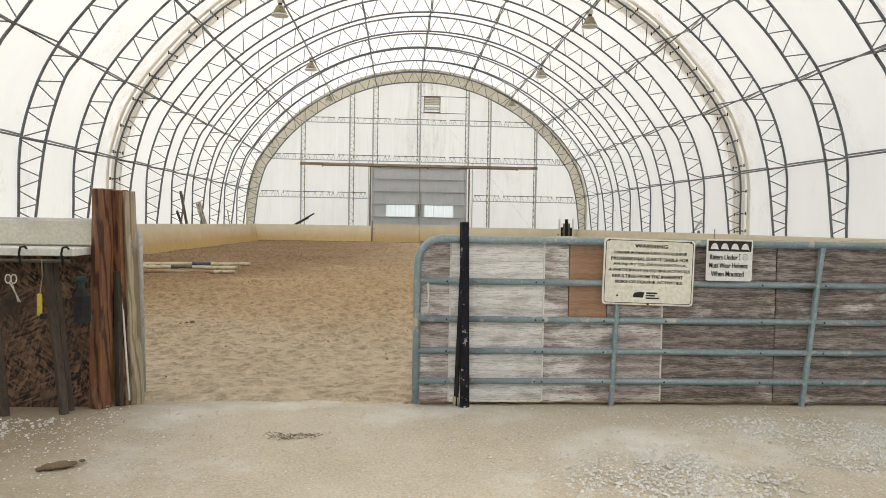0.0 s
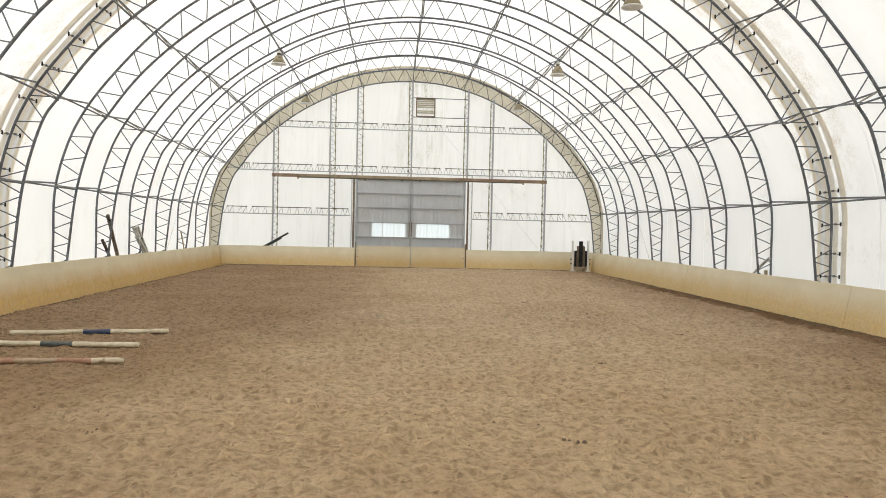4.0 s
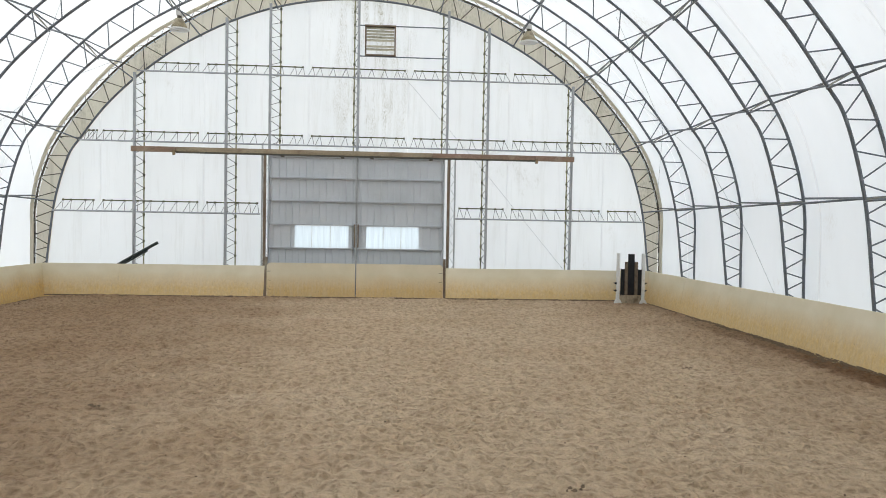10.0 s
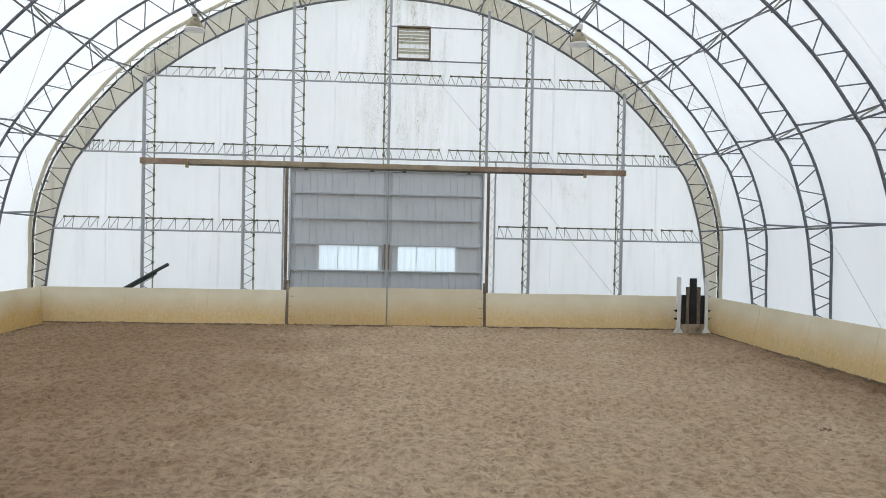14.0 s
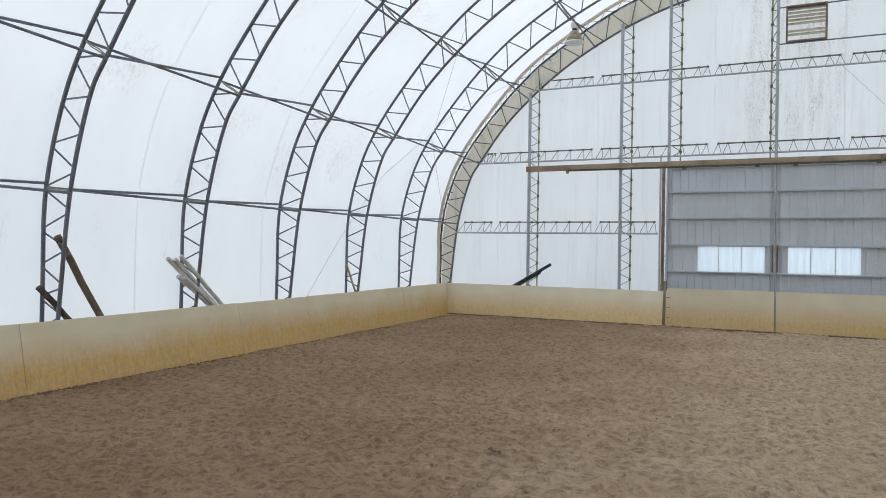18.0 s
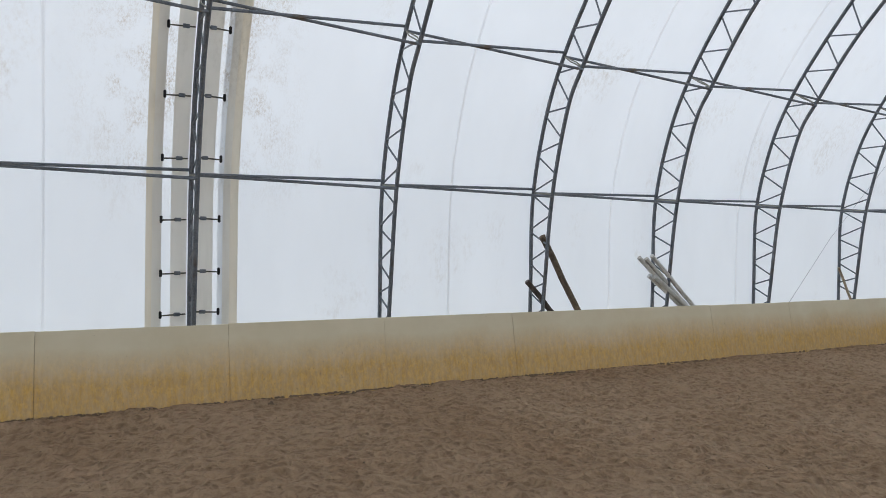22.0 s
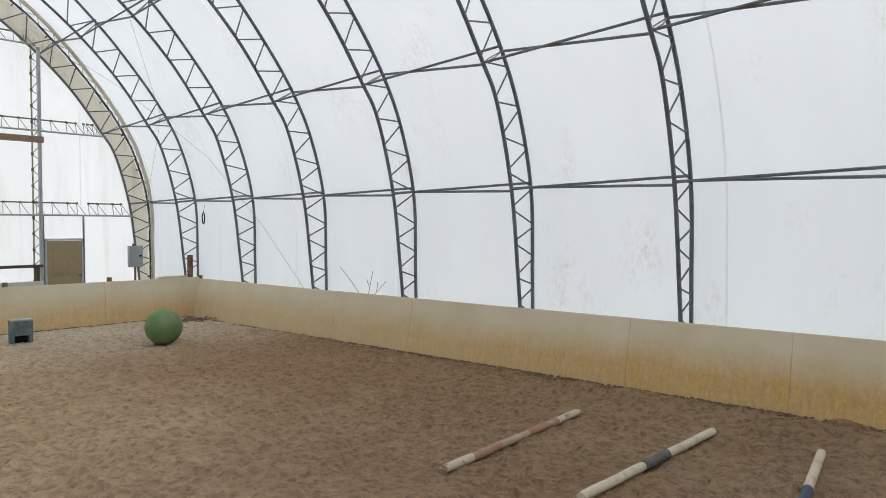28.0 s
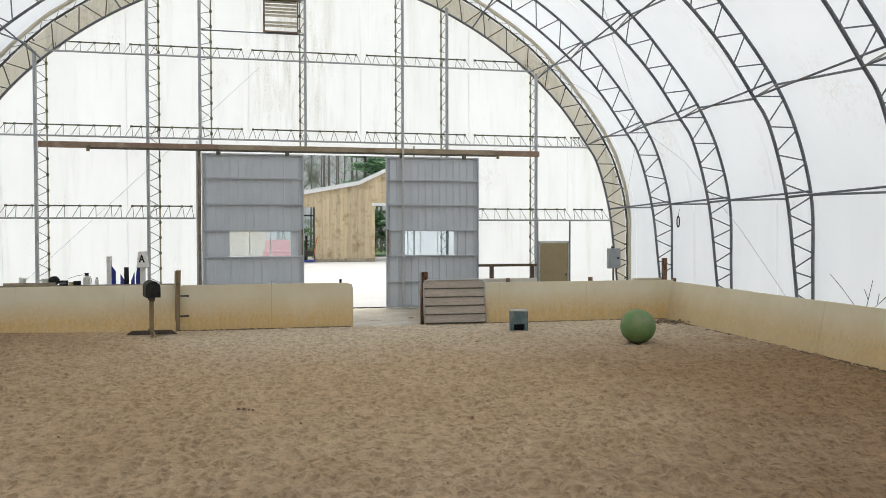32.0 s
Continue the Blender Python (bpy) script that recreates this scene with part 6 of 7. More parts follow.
HITCH = surface("dark_brown_timber", (0.065, 0.042, 0.028), (0.15, 0.10, 0.065), 4, 0.75, 0, 40, 0.4, stretch=(0.4, 1, 1))
hitch = thing("hitching_rail", (0, -2.5, 0), "brown timber hitching rail in the aisle", "rail")
bm = bmesh.new()
block(bm, (-7.2, -0.045, 1.34), (-5.3, 0.045, 1.42), 0.006)
part("rail", bm, HITCH, hitch)
for x in (-5.72, -7.05):
    bm = bmesh.new()
    block(bm, (x - 0.06, -0.05, -0.05), (x + 0.06, 0.05, 1.34), 0.006)
    part("post", bm, HITCH, hitch)
for x in (-5.36, -7.76):
    bm = bmesh.new()
    block(bm, (x - 0.05, 0.44, -0.05), (x + 0.05, 0.54, 1.17), 0.008)
    solid("stub_post", bm, WOOD_POST, "timber stub post behind the kick wall", "post", "stub posts")
bm = bmesh.new()
block(bm, (-9.85, 0.40, 1.065), (-9.05, 0.60, 1.115), 0.008)
solid("top_plank", bm, CREAM, "short pale plank lying on the kick wall", "plank")
bm = bmesh.new()
block(bm, (-10.32, 0.50, -0.05), (-10.22, 0.60, 1.1), 0.008)
solid("stub_post", bm, WOOD_POST, "timber stub post behind the kick wall", "post", "stub posts")
bm = bmesh.new()
block(bm, (-10.72, -0.75, -0.05), (-10.58, -0.65, 1.63), 0.008)
solid("timber_post", bm, WOOD_RED, "reddish timber post beside the arch truss", "post")
bm = bmesh.new()
bent_tube(bm, [(-10.72, -0.03 + 0.07 * math.cos(a * 0.5236), 2.72 + 0.16 * math.sin(a * 0.5236)) for a in range(13)], 0.018, 8)
bent_tube(bm, [(-10.72, -0.03, 2.88), (-10.80, -0.1, 3.1)], 0.006, 5)
solid("cable_coil", bm, BLACK, "small coil of black cable hanging by the truss", "cable coil")

# ---- jump in the north-east corner ----
jump = thing("jump", (8.72, 40.0, 0), "white jump standards holding a filler of black and wood planks", "jump")
for x in (0.03, 0.88):
    bm = bmesh.new()
    block(bm, (x - 0.05, -0.05, 0.0), (x + 0.05, 0.05, 1.66), 0.006)
    std = part("standard", bm, WHITE, jump)
    bm = bmesh.new()
    prism(bm, [(x - 0.12, 0.0), (x + 0.13, 0.0), (x + 0.10, 0.08), (x + 0.05, 0.14), (x - 0.05, 0.14), (x - 0.09, 0.08)], -0.05, 0.05)
    bmesh.ops.translate(bm, verts=bm.verts, vec=(0, -0.02, 0))
    part("foot", bm, WHITE, std)
    for z in (0.42, 0.66):
        bm = bmesh.new()
        e = -1 if x < 0.5 else 1
        tube(bm, (x + e * 0.05, 0, z), (x + e * 0.15, 0, z + 0.02), 0.045, 8, 0.004)
        part("cup", bm, BLACK, std)
for x0, x1, top, mat in ((0.12, 0.25, 1.14, BLACK), (0.25, 0.36, 1.38, LOG), (0.36, 0.58, 1.64, BLACK), (0.58, 0.70, 1.38, LOG), (0.70, 0.83, 1.13, BLACK)):
    bm = bmesh.new()
    block(bm, (x0 + 0.006, -0.03, 0.27), (x1 - 0.006, 0.03, top), 0.008)
    part("plank", bm, mat, jump)
bm = bmesh.new()
block(bm, (0.08, 0.03, 0.30), (0.84, 0.06, 0.40), 0.004)
part("crossbar", bm, WOOD_PALE, jump)
bm = bmesh.new()
block(bm, (0.10, -0.02, 0.0), (0.82, 0.01, 0.265), 0.006)
part("base_board", bm, WOOD_PALE, jump)

# ---- things leaning on the trusses behind the kick walls ----
def stick(name, a, b, r, mat, label, category, group=""):
    bm = bmesh.new()
    a, b = Vector(a), Vector(b)
    n = 6
    bent_tube(bm, [a.lerp(b, i / n) + Vector((0, 0.012 * math.sin(i * 2.1), 0)) for i in range(n + 1)], r, 9)
    return solid(name, bm, mat, label, category, group)


stick("log", (-10.50, 26.74, 2.37), (-10.45, 28.13, 0.0), 0.06, LOG, "old log leaning on the arch truss behind the kick wall", "log", "leaning logs")
stick("log", (-10.56, 26.46, 1.54), (-10.45, 27.9, 0.0), 0.05, WOOD_DARK, "dark log leaning on the arch truss behind the kick wall", "log", "leaning logs")
for (y, z), dx in zip(((29.08, 1.98), (29.22, 1.96), (29.33, 2.02), (29.32, 1.62), (29.42, 1.60)), (0.0, 0.04, 0.08, 0.02, 0.09)):
    stick("pvc_pipe", (-10.50 + dx, y, z), (-10.50 + dx, y + 2.3, -0.03), 0.045, PVC, "grey-white plastic pipe leaning in a bundle on the truss", "pipe", "bundled pipes")
stick("plank_stick", (-10.60, 35.46, 1.75), (-10.55, 36.5, 0.0), 0.03, WOOD_PALE, "pale stick leaning behind the kick wall", "stick")
stick("pipe", (10.60, 23.30, 1.50), (10.55, 25.9, 0.0), 0.045, PVC, "grey pipe leaning behind the kick wall", "pipe")
bm = bmesh.new()
block(bm, (10.5, 23.32, -0.05), (10.58, 23.42, 1.12), 0.006)
solid("stub_post", bm, WOOD_PALE, "timber stub post behind the kick wall", "post", "stub posts")
dark = thing("dark_beam", (0, 41.45, 0), "dark green pole leaning behind the north kick wall", "pole")
GREENISH = surface("dark_green_paint", (0.02, 0.03, 0.028), (0.05, 0.06, 0.055), 5, 0.6, 0, 40, 0.1)
bm = bmesh.new()
tube(bm, (-9.4, 0, 0.1), (-6.62, 0, 1.73), 0.05, 10)
part("pole", bm, GREENISH, dark)
bm = bmesh.new()
tube(bm, (-9.2, -0.02, 0.13), (-6.95, -0.02, 1.45), 0.03, 10)
part("inner_rod", bm, GREENISH, dark)

# ---- lamps under the roof ----
def lamp(x, y):
    root = thing("bay_lamp", (x, y, 8.79), "bell-shaped bay lamp with a dusty shade hanging from a purlin", "lamp", "bay lamps")
    bm = bmesh.new()
    tube(bm, (0, 0, -0.18), (0, 0, 0.16), 0.29, 20, 0.12)
    part("shade", bm, surface_shade, root, "dusty amber shade", True)
    bm = bmesh.new()
    tube(bm, (0, 0, -0.20), (0, 0, -0.16), 0.31, 20, 0.30)
    part("lens", bm, WHITE, root)
    bm = bmesh.new()
    tube(bm, (0, 0, 0.16), (0, 0, 0.26), 0.07, 12)
    part("neck", bm, STEEL_DARK, root)
    bm = bmesh.new()
    block(bm, (-0.09, -0.09, 0.25), (0.09, 0.09, 0.42), 0.01)
    part("ballast", bm, WHITE, root)
    bm = bmesh.new()
    tube(bm, (0, 0, 0.42), (0, 0, 0.70), 0.012, 6)
    part("hanger", bm, STEEL, root)


surface_shade = surface("dusty_lamp_shade", (0.30, 0.25, 0.15), (0.48, 0.42, 0.30), 5, 0.5, 0.2, 30, 0.1, stain=(0.14, 0.10, 0.05), stain_scale=4)
for y in (22.19, 31.33, 40.48):
    for x in (-5.25, 5.25):
        lamp(x * 1.08, y)

SLAT = surface("tan_vent_slat", (0.46, 0.42, 0.31), (0.60, 0.56, 0.44), 5, 0.6, 0, 40, 0.1, stain=(0.25, 0.22, 0.13), stain_scale=4)
# ---- gable vents, high on the end walls ----
def vent(m, bar0, bar1):
    root = thing("gable_vent", m, "square louvred vent high on the end wall", "vent", "gable vents")
    for a, b in (((0, 0), (0.05, 1.06)), ((1.02, 0), (1.07, 1.06)), ((0.05, 0), (1.02, 0.05)), ((0.05, 1.01), (1.02, 1.06))):
        bm = bmesh.new()
        block(bm, (a[0], -0.06, a[1]), (b[0], 0.1, b[1]), 0.005)
        part("frame", bm, RUST, root)
    for i in range(9):
        z = 0.12 + i * 0.105
        if i in (0, 3):
            continue
        bm = bmesh.new()
        block(bm, (0.055, -0.055, -0.004), (1.015, 0.055, 0.004), 0, Matrix.Translation((0, 0.02, z)) @ Matrix.Rotation(radians(52), 4, "X"))
        part("slat", bm, SLAT, root)
    bm = bmesh.new()
    tube(bm, (bar0, 0.0, 1.04), (bar1, 0.0, 1.04), 0.02, 6)
    part("upper_bar", bm, STEEL, root)
    bm = bmesh.new()
    tube(bm, (bar0, 0.0, -0.02), (bar1, 0.0, -0.02), 0.02, 6)
    part("lower_bar", bm, STEEL, root)


vent(Matrix.Translation((0.20, 41.95, 8.33)), -0.2, 2.88)
vent(Matrix.Translation((1.27, YS + 0.05, 8.62)) @ Matrix.Rotation(math.pi, 4, "Z"), -1.85, 1.25)

# ---- guy wires ----
def wire(pts_, label="thin steel guy wire bracing the arch trusses"):
    bm = bmesh.new()
    bent_tube(bm, pts_, 0.005, 5)
    solid("guy_wire", bm, STEEL_MID, label, "wire", "guy wires")


for s in (-1, 1):
    wire([(s * 10.75, 33.85, 0.9), (s * 10.78, 35.4, 2.45), (s * 10.4, 37.0, 4.3), (s * 9.05, 39.2, 6.5), (s * 7.2, 41.7, 8.2)])
    wire([(s * 10.75, 4.75, 0.9), (s * 10.78, 2.9, 2.5), (s * 10.3, 1.0, 4.4), (s * 9.05, -1.4, 6.4), (s * 7.2, -3.5, 8.2)])
    wire([(s * 10.6, 41.6, 3.3), (s * 9.6, 38.6, 5.6), (s * 7.1, 35.6, 8.1)])
    wire([(s * 10.6, -3.3, 3.3), (s * 9.6, -0.3, 5.6), (s * 7.1, 2.7, 8.1)])
wire([(7.4, 42.2, 1.0), (4.6, 42.2, 4.3), (1.4, 42.2, 7.9)], "thin guy wire across the fabric end wall")
wire([(8.2, -3.95, 1.0), (4.6, -3.95, 4.48), (1.4, -3.95, 7.6)], "thin guy wire across the fabric end wall")

# ---- dry weeds behind the west kick wall ----
for pts_ in ([(-10.45, 7.2, 0.0), (-10.45, 7.16, 0.95), (-10.48, 6.8, 1.25), (-10.5, 6.42, 1.54)], [(-10.45, 7.4, 0.0), (-10.45, 7.44, 0.98), (-10.5, 7.53, 1.49)], [(-10.45, 7.45, 0.0), (-10.45, 7.6, 0.95), (-10.5, 7.95, 1.28)],
              [(-10.45, 7.48, 1.1), (-10.47, 7.36, 1.3)], [(-10.45, 7.70, 1.05), (-10.47, 7.72, 1.25)]):
    bm = bmesh.new()
    bent_tube(bm, pts_, 0.006, 5)
    solid("dry_weed", bm, WOOD_DARK, "dry bare weed stem behind the kick wall", "weed", "dry weeds")


# ---- loose ground: stones of the aisle, clods along the kick walls ----
def scatter(name, places, material, label, category, seed):
    """Small broken stones, joined into one mesh."""
    rng = np.random.default_rng(seed)
    base = np.array([(1, 0, -0.2), (0.3, 0.95, -0.2), (-0.8, 0.6, -0.2), (-0.8, -0.6, -0.2), (0.3, -0.95, -0.2), (0.45, 0.3, 0.5), (-0.4, 0.35, 0.55), (-0.1, -0.5, 0.5)])
    tris = [(0, 1, 5), (1, 6, 5), (1, 2, 6), (2, 3, 6), (3, 7, 6), (3, 4, 7), (4, 0, 7), (0, 5, 7), (5, 6, 7)]
    verts, faces = [], []
    for x, y, z, r in places:
        a = rng.uniform(0, 6.283)
        c, s = math.cos(a), math.sin(a)
        k = base * (r * rng.uniform(0.7, 1.3, 3)) * rng.uniform(0.75, 1.25, (8, 1))
        n = len(verts)
        verts += [(x + c * p[0] - s * p[1], y + s * p[0] + c * p[1], z + p[2]) for p in k]
        faces += [(i + n, j + n, m + n) for i, j, m in tris]
    ob = new(name, sheet(name, verts, faces, material, False))
    return tagged(ob, label, category, kind="stuff")


rng = np.random.default_rng(11)
spots = []
for _ in range(90000):
    x, y = rng.uniform(-4.2, 4.5), rng.uniform(-3.4, 0.42)
    thick = 0.14 + 0.9 * math.exp(-((x - 0.05) / 0.5) ** 2 - ((y + 1.0) / 0.45) ** 2) + 0.9 * math.exp(-((x - 1.45) / 0.55) ** 2 - ((y + 0.55) / 0.5) ** 2) + 0.45 * math.exp(-((x - 0.85) / 0.45) ** 2 - ((y + 0.05) / 0.25) ** 2)
    thick += 0.35 * math.exp(-((x + 3.5) / 0.5) ** 2 - (y / 0.4) ** 2)
    if x < -3.1 and y > 0.1:
        continue
    if rng.uniform() < thick:
        big = thick > 0.4
        spots.append((x, y, 0.006, rng.uniform(0.004, 0.012) if big else rng.uniform(0.002, 0.008)))
scatter("gravel", spots, STONE, "pale broken gravel strewn over the aisle", "gravel", 5)
clods = []
for _ in range(5200):
    side = rng.integers(0, 4)
    d = abs(rng.normal(0, 0.16))
    if side < 2:
        x, y = (-9.95 + d) if side == 0 else (9.95 - d), rng.uniform(1.0, 40.6)
    else:
        x, y = rng.uniform(-9.9, 9.9), 40.70 - d if side == 2 else 0.98 + d
        if side == 3 and -3 < x < -1.1:
            continue
    clods.append((x, y, -0.05, rng.uniform(0.006, 0.03)))
for _ in range(7000):
    west, y = rng.uniform() < 0.5, rng.uniform(1.0, 40.6)
    if rng.uniform() > 0.35 + 0.65 * abs(math.sin(0.9 * y + 1.3 * math.sin(2.3 * y))):
        continue
    d = abs(rng.normal(0, 0.05))
    clods.append(((-9.96 + d) if west else (9.96 - d), y, -0.048, rng.uniform(0.008, 0.032)))
for _ in range(3000):
    x = rng.uniform(-9.9, 9.9)
    clods.append((x, 40.74 - abs(rng.normal(0, 0.06)), 0.012, rng.uniform(0.012, 0.042)))
for _ in range(3600):
    y = rng.uniform(15, 36)
    clods.append((9.95 - abs(rng.normal(0, 0.22)) * (1.0 + 0.5 * math.sin(1.3 * y)), y, -0.02, rng.uniform(0.006, 0.03)))
for _ in range(1700):
    x = rng.uniform(-9.9, 9.9)
    if -4.7 < x < -1.1:
        continue
    foot = 0.82 if x > 3.2 else (0.64 if x > -1.2 else 0.72)
    clods.append((x, foot + abs(rng.normal(0, 0.06)), -0.012, rng.uniform(0.008, 0.03)))
for _ in range(260):
    clods.append((-9.45 + rng.normal(0, 0.3), 1.75 + rng.normal(0, 0.25), 0.02, rng.uniform(0.01, 0.035)))
for _ in range(1400):
    clods.append((rng.uniform(-9.5, 9.5), rng.uniform(1.2, 40.4), 0.0, rng.uniform(0.003, 0.016)))
scatter("soil_clods", clods, CLOD, "dark damp soil clods along the kick walls", "soil", 6)
manure = []
for x, y, n in ((-1.27, 19.65, 9), (-2.2, 18.0, 6), (2.47, 13.61, 5), (3.02, 23.27, 9), (-2.61, 26.35, 6), (-3.61, 4.05, 7), (-9.3, 21.5, 8), (5.2, 17.0, 5), (-4.1, 9.6, 4), (0.9, 9.3, 4), (6.5, 29.0, 6), (-6.4, 31.0, 5)):
    manure += [(x + rng.normal(0, 0.05), y + rng.normal(0, 0.04), 0.02, rng.uniform(0.01, 0.03)) for _ in range(n)]
scatter("dark_crumbs", manure, CLOD, "dark crumbs scattered on the sand", "crumbs", 8)
bm = bmesh.new()
for i in range(40):
    a, x, y = rng.uniform(0, 3.14), -1.86 + rng.normal(0, 0.07), -0.27 + rng.normal(0, 0.035)
    tube(bm, (x - 0.03 * math.cos(a), y - 0.03 * math.sin(a), 0.012), (x + 0.03 * math.cos(a), y + 0.03 * math.sin(a), 0.016), 0.0016, 3)
solid("straw_wisp", bm, LOG, "small wisp of old hay on the dirt", "hay", kind="stuff")
bm = bmesh.new()
for i in range(420):
    x, y, a, e = rng.uniform(-2.0, 4.5), 17.8 + abs(rng.normal(0, 2.2)), rng.uniform(0, 3.14), rng.uniform(0.03, 0.09)
    z = 0.035 + rng.uniform(0, 0.02)
    tube(bm, (x - e * math.cos(a), y - e * math.sin(a), z), (x + e * math.cos(a), y + e * math.sin(a), z + rng.uniform(-0.01, 0.03)), 0.0022, 3)
solid("loose_straw", bm, WOOD_PALE, "pale straw strewn thinly over the sand", "straw", kind="stuff")
bm = bmesh.new()
for x, y, r in ((-2.90, -0.73, 0.042), (-2.86, -0.70, 0.045), (-2.82, -0.68, 0.026), (-2.79, -0.64, 0.016), (-2.93, -0.76, 0.022)):
    bmesh.ops.create_icosphere(bm, subdivisions=2, radius=r, matrix=Matrix.Translation((x, y, 0.004)) @ Matrix.Diagonal((1, 0.9, 0.35, 1)))
solid("damp_spot", bm, CLOD, "dark damp clod flattened on the dirt", "soil")

# ---- the yard outside: barn, woods, parked truck ----
BARN = surface("tan_vertical_siding", (0.48, 0.37, 0.22), (0.62, 0.50, 0.33), 2.5, 0.8, 0, 30, 0.4, stretch=(2, 2, 0.2), stain=(0.34, 0.24, 0.13), stain_scale=1.2, vary=0.12)
BARK = surface("grey_bark", (0.13, 0.115, 0.10), (0.22, 0.20, 0.18), 3, 0.9, 0, 20, 0.5)
NEEDLE = surface("pine_needles", (0.19, 0.34, 0.20), (0.36, 0.54, 0.34), 1.5, 0.8, 0, 10, 0.3)
BUSH = surface("green_bush", (0.06, 0.12, 0.035), (0.12, 0.20, 0.06), 1.5, 0.8, 0, 10, 0.3)
TRUCK_RED = surface("red_truck_paint", (0.35, 0.02, 0.02), (0.40, 0.03, 0.03), 2, 0.35, 0, 30, 0.02)
# near-black stands for the shade inside the barn bays; the barrow tray shares it
DARKNESS = surface("barn_shade_black", (0.03, 0.026, 0.022), (0.06, 0.05, 0.04), 2, 0.9, 0, 20, 0.2)

barn = thing("barn", (0, -43, 0), "tan board-sided barn with a white roof edge and open bays", "barn")


def roof_z(x):
    return float(np.interp(x, [-16, -11.2, -7.14, -4.76, -0.18, 9.0], [7.6, 9.7, 7.75, 6.61, 5.76, 4.1]))


x = -6.15
while x < -1.02:
    w = min(0.30, -1.0 - x)
    bm = bmesh.new()
    prism(bm, [(x + 0.004, -0.1), (x + w - 0.004, -0.1), (x + w - 0.004, roof_z(x + w) - 0.02), (x + 0.004, roof_z(x) - 0.02)], -0.04, 0.03)
    part("siding_board", bm, BARN, barn)
    x += w
for a, b, top in ((-1.0, 3.0, 4.62), (-9.6, -6.15, 4.85)):
    n = 6
    for i in range(n):
        x0, x1 = a + (b - a) * i / n, a + (b - a) * (i + 1) / n
        bm = bmesh.new()
        prism(bm, [(x0 + 0.004, top), (x1 - 0.004, top), (x1 - 0.004, roof_z(x1) - 0.02), (x0 + 0.004, roof_z(x0) - 0.02)], -0.04, 0.03)
        part("siding_board", bm, BARN, barn)
for a, b in ((3.0, 8.0), (-15.0, -9.6)):
    bm = bmesh.new()
    prism(bm, [(a, -0.1), (b, -0.1), (b, roof_z(b) - 0.02), (a, roof_z(a) - 0.02)], -0.04, 0.03)
    part("wall", bm, BARN, barn)
bm = bmesh.new()
line = [(x, roof_z(x)) for x in (9.0, -0.18, -4.76, -7.14, -11.2, -16.0)]
for (xa, za), (xb, zb) in zip(line, line[1:]):
    prism(bm, [(xa, za - 0.04), (xa, za + 0.30), (xb, zb + 0.30), (xb, zb - 0.04)], 0.20, 0.26)
part("fascia", bm, WHITE, barn, "white roof edge")
bm = bmesh.new()
for (xa, za), (xb, zb) in zip(line, line[1:]):
    v = [bm.verts.new(p) for p in ((xa, 0.24, za + 0.305), (xb, 0.24, zb + 0.305), (xb, -9, zb + 0.305), (xa, -9, za + 0.305))]
    bm.faces.new(v)
part("roof", bm, STEEL_PALE, barn)
bm = bmesh.new()
block(bm, (-8.4, 0.04, 4.78), (-5.9, 0.12, 5.02), 0.01)
part("door_header", bm, WHITE, barn)
bm = bmesh.new()
block(bm, (-6.15, 0.03, -0.05), (-1.0, 0.10, 0.22), 0.01)
part("skirt_board", bm, WOOD_PALE, barn)
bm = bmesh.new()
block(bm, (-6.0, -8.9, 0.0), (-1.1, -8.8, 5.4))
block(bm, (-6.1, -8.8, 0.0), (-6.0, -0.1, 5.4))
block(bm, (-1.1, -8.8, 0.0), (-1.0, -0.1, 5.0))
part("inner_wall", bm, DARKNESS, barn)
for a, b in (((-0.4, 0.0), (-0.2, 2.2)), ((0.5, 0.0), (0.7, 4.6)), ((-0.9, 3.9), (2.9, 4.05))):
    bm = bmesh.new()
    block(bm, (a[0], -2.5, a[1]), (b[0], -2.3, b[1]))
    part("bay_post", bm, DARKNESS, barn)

barrow = thing("wheelbarrow", (-0.35, -41.9, 0), "orange and blue wheelbarrow parked by the barn", "wheelbarrow")
ORANGE = surface("orange_paint", (0.45, 0.12, 0.03), (0.52, 0.16, 0.05), 3, 0.5, 0, 30, 0.05)
bm = bmesh.new()
prism(bm, [(-0.5, 0.5), (0.25, 0.45), (0.5, 0.95), (-0.55, 0.95)], -0.3, 0.3)
part("tray", bm, DARKNESS, barrow)
for y in (-0.25, 0.25):
    bm = bmesh.new()
    tube(bm, (-0.45, y, 0.3), (-0.85, y, 2.1), 0.04, 6)
    part("handle", bm, ORANGE, barrow)
bm = bmesh.new()
tube(bm, (0.35, -0.07, 0.28), (0.35, 0.07, 0.28), 0.28, 14)
part("wheel", bm, BLACK, barrow)
bm = bmesh.new()
block(bm, (-0.6, -0.4, 0.0), (0.7, 0.4, 0.14), 0.02)
part("skid", bm, BLUE, barrow)


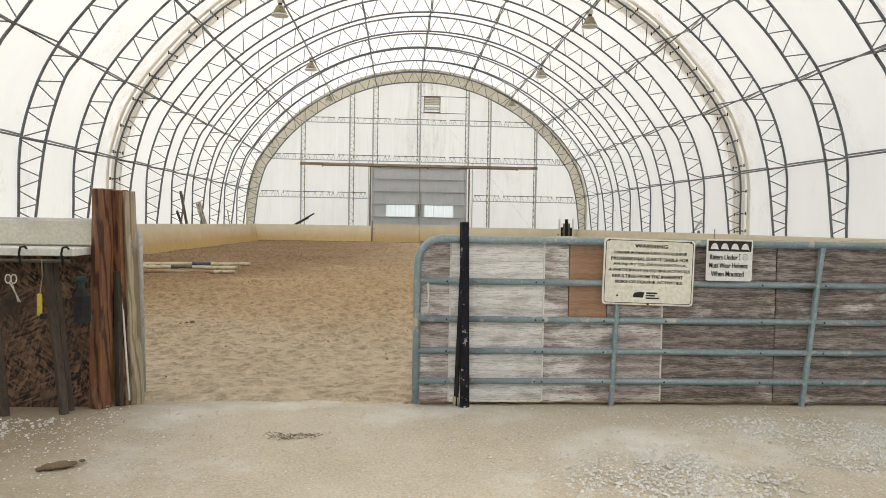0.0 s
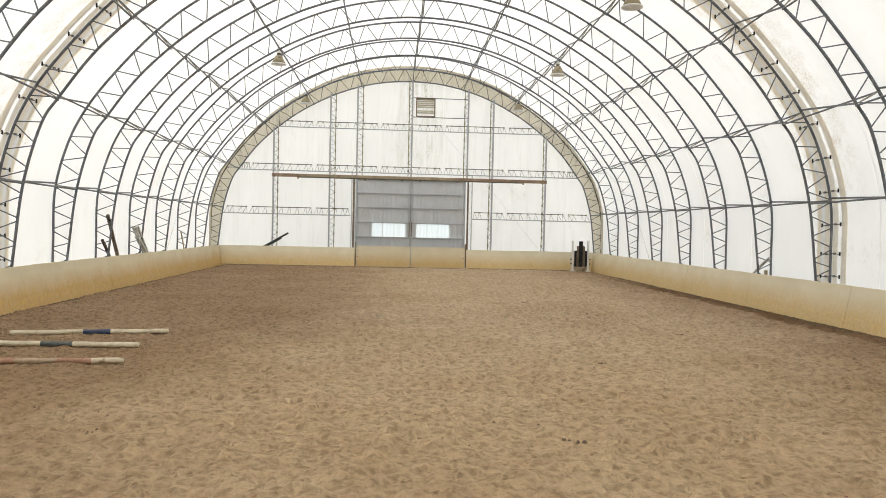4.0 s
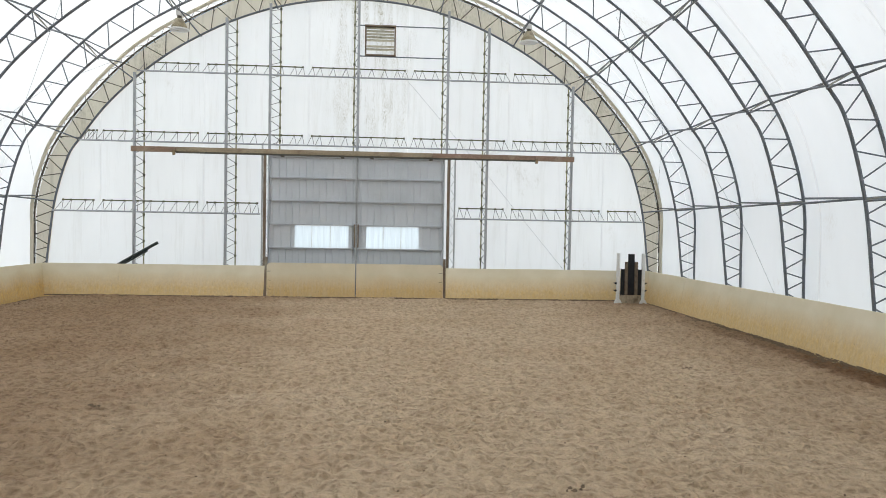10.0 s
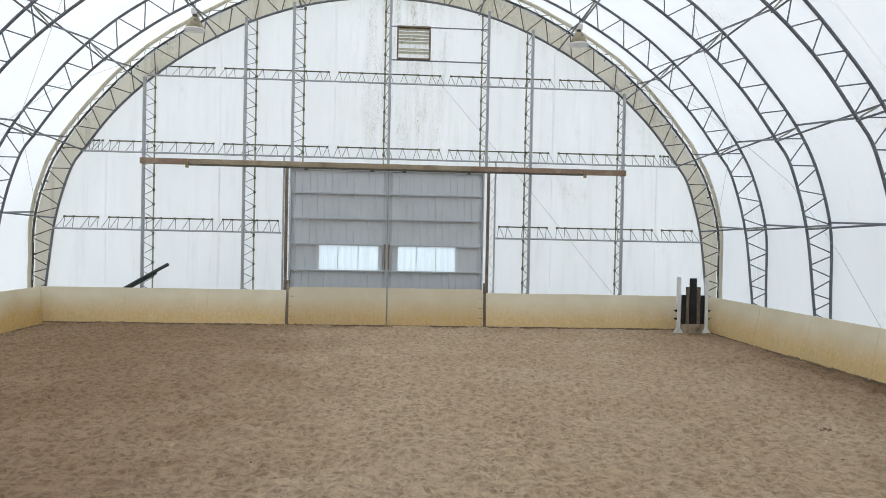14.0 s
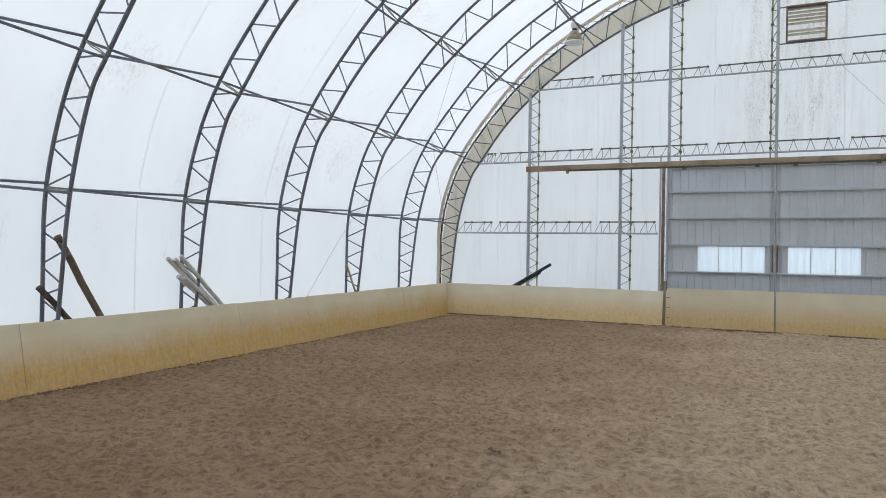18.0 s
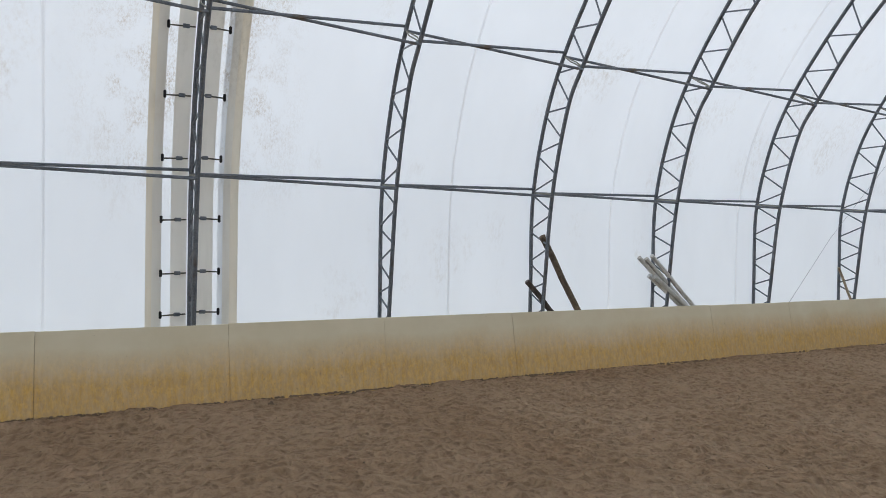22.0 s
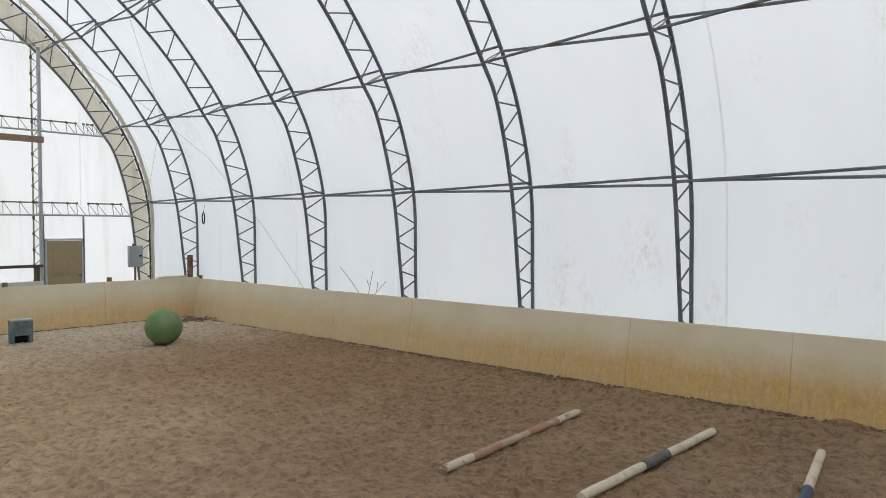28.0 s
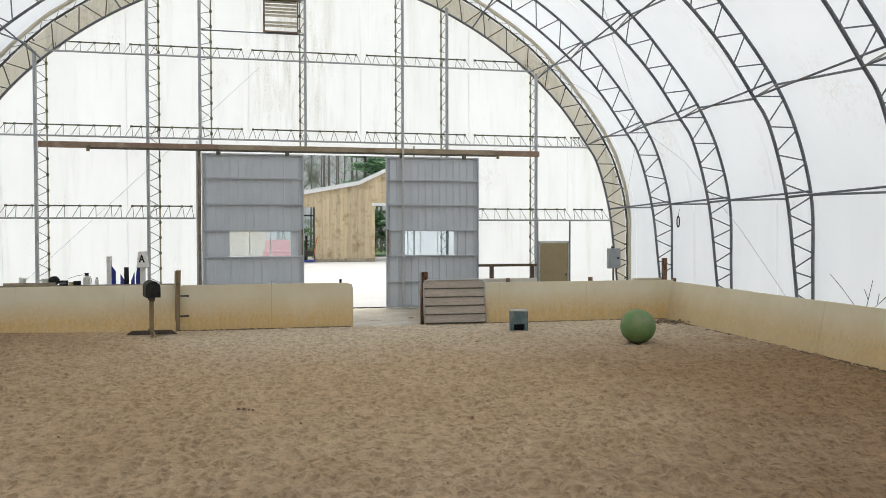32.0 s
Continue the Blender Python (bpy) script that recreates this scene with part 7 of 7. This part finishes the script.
def bare_tree(x, y, h, r, seed):
    rr = random.Random(seed)
    root = thing("bare_tree", (x, y, 0), "leafless grey tree behind the barn", "tree", "bare trees")
    bm = bmesh.new()
    top = Vector((rr.uniform(-0.6, 0.6), rr.uniform(-0.6, 0.6), h))
    tube(bm, (0, 0, -0.2), top, r, 7, r * 0.25)
    part("trunk", bm, BARK, root)
    bm = bmesh.new()
    for i in range(12):
        s = rr.uniform(0.3, 0.95)
        p = top * s
        a = rr.uniform(0, 6.28)
        L = h * (1.05 - s) * rr.uniform(0.25, 0.5)
        q = p + Vector((math.cos(a) * L, math.sin(a) * L, L * rr.uniform(0.5, 1.2)))
        tube(bm, p, q, r * 0.3 * (1.1 - s), 4, r * 0.05)
        for _ in range(3):
            u = p.lerp(q, rr.uniform(0.3, 0.9))
            v = u + Vector((rr.uniform(-1, 1), rr.uniform(-1, 1), rr.uniform(0.2, 1))) * L * 0.4
            tube(bm, u, v, r * 0.1, 3, r * 0.03)
    part("limb", bm, BARK, root)


rr = random.Random(21)
for i in range(34):
    bare_tree(rr.uniform(-16, 9), rr.uniform(-100, -62), rr.uniform(14, 22), rr.uniform(0.12, 0.28), i)


def leaf_clumps(bm, centre, size, n, rr, leaf, droop):
    for _ in range(n):
        d = Vector((rr.gauss(0, 1), rr.gauss(0, 1), rr.gauss(0, 0.6)))
        p = centre + Vector((d.x * size, d.y * size, d.z * size * 0.5))
        a = rr.uniform(0, 6.28)
        u = Vector((math.cos(a), math.sin(a), rr.uniform(-droop, droop))) * leaf * rr.uniform(0.6, 1.4)
        v = Vector((-math.sin(a), math.cos(a), rr.uniform(-0.6, 0.6))) * leaf * 0.35
        q = [bm.verts.new(p + e) for e in (u, v, -u, -v)]
        bm.faces.new(q)


def pine(x, y, h, spread, seed):
    rr = random.Random(seed)
    root = thing("pine_tree", (x, y, 0), "green pine tree behind the barn roof", "tree", "pine trees")
    bm = bmesh.new()
    tube(bm, (0, 0, -0.2), (0, 0, h), 0.3, 8, 0.05)
    part("trunk", bm, BARK, root)
    bm, limbs = bmesh.new(), bmesh.new()
    for i in range(46):
        s = rr.uniform(0.15, 1.0)
        a = rr.uniform(0, 6.28)
        L = spread * (1.08 - s) ** 0.7 * rr.uniform(0.6, 1.1)
        p, q = Vector((0, 0, h * s)), Vector((math.cos(a) * L, math.sin(a) * L, h * s + rr.uniform(-0.4, 0.5)))
        tube(limbs, p, q, 0.05, 4, 0.015)
        for e in (0.45, 0.75, 1.0):
            leaf_clumps(bm, p.lerp(q, e), 0.42, 60, rr, 0.24, 0.5)
    part("limb", limbs, BARK, root)
    part("crown", bm, NEEDLE, root)


pine(-6.6, -58, 12.8, 4.4, 1)
pine(-9.5, -60, 13.5, 5.0, 2)
pine(-14.0, -63, 12.0, 4.5, 3)
for i, (x, y, s) in enumerate(((-7.6, -58, 1.4), (-9.0, -57, 1.6), (-10.5, -58, 1.5), (-1.2, -60, 1.2), (0.8, -60, 1.1))):
    root = thing("bush", (x, y, 0), "green bush beyond the barn", "bush", "bushes")
    bm = bmesh.new()
    for k in range(5):
        tube(bm, (0, 0, 0), (rr.uniform(-0.8, 0.8), rr.uniform(-0.8, 0.8), s * 1.6), 0.04, 4, 0.01)
    part("stem", bm, BARK, root)
    bm = bmesh.new()
    for k in range(16):
        leaf_clumps(bm, Vector((rr.uniform(-1.2, 1.2) * s, rr.uniform(-0.8, 0.8) * s, rr.uniform(0.3, 2.6) * s)), 0.4, 60, rr, 0.16, 1.0)
    part("crown", bm, BUSH, root)
bm = bmesh.new()
bmesh.ops.create_grid(bm, x_segments=20, y_segments=20, size=30, matrix=Matrix.Translation((-18, -86, -0.04)))
solid("lawn", bm, BUSH, "green lawn beyond the barn", "lawn", kind="structure")

truck = thing("pickup_truck", pose(1.75, -32.5, 0, 0, 0, 90), "red pickup truck parked in the yard", "truck")
bm = bmesh.new()
block(bm, (-2.4, -0.9, 0.55), (2.4, 0.9, 1.25), 0.08)
part("body", bm, TRUCK_RED, truck)
bm = bmesh.new()
prism(bm, [(-1.1, 1.25), (1.2, 1.25), (0.9, 1.95), (-0.7, 1.95)], -0.82, 0.82)
part("cab", bm, TRUCK_RED, truck)
bm = bmesh.new()
prism(bm, [(-0.9, 1.32), (0.02, 1.32), (0.02, 1.85), (-0.65, 1.85)], 0.825, 0.84)
part("side_window", bm, BLACK, truck)
bm = bmesh.new()
prism(bm, [(0.08, 1.32), (1.0, 1.32), (0.8, 1.85), (0.08, 1.85)], 0.825, 0.84)
part("side_window", bm, BLACK, truck)
for x in (-1.5, 1.5):
    for y in (-0.8, 0.8):
        bm = bmesh.new()
        tube(bm, (x, y - 0.12, 0.36), (x, y + 0.12, 0.36), 0.36, 18)
        wheel = part("wheel", bm, BLACK, truck)
        bm = bmesh.new()
        tube(bm, (x, y - 0.13, 0.36), (x, y + 0.13, 0.36), 0.2, 14)
        part("rim", bm, STEEL, wheel)

WOODS = surface("far_grey_woods", (0.42, 0.41, 0.405), (0.80, 0.80, 0.81), 1.2, 0.95, 0, 8, 0.2, stretch=(3, 1, 0.12), space="world", stain=(0.10, 0.13, 0.08), stain_scale=0.25)
bm = bmesh.new()
block(bm, (-60, -112, -0.1), (60, -111, 26))
solid("backdrop", bm, WOODS, "grey leafless woods far behind the barn", "woods", kind="structure")
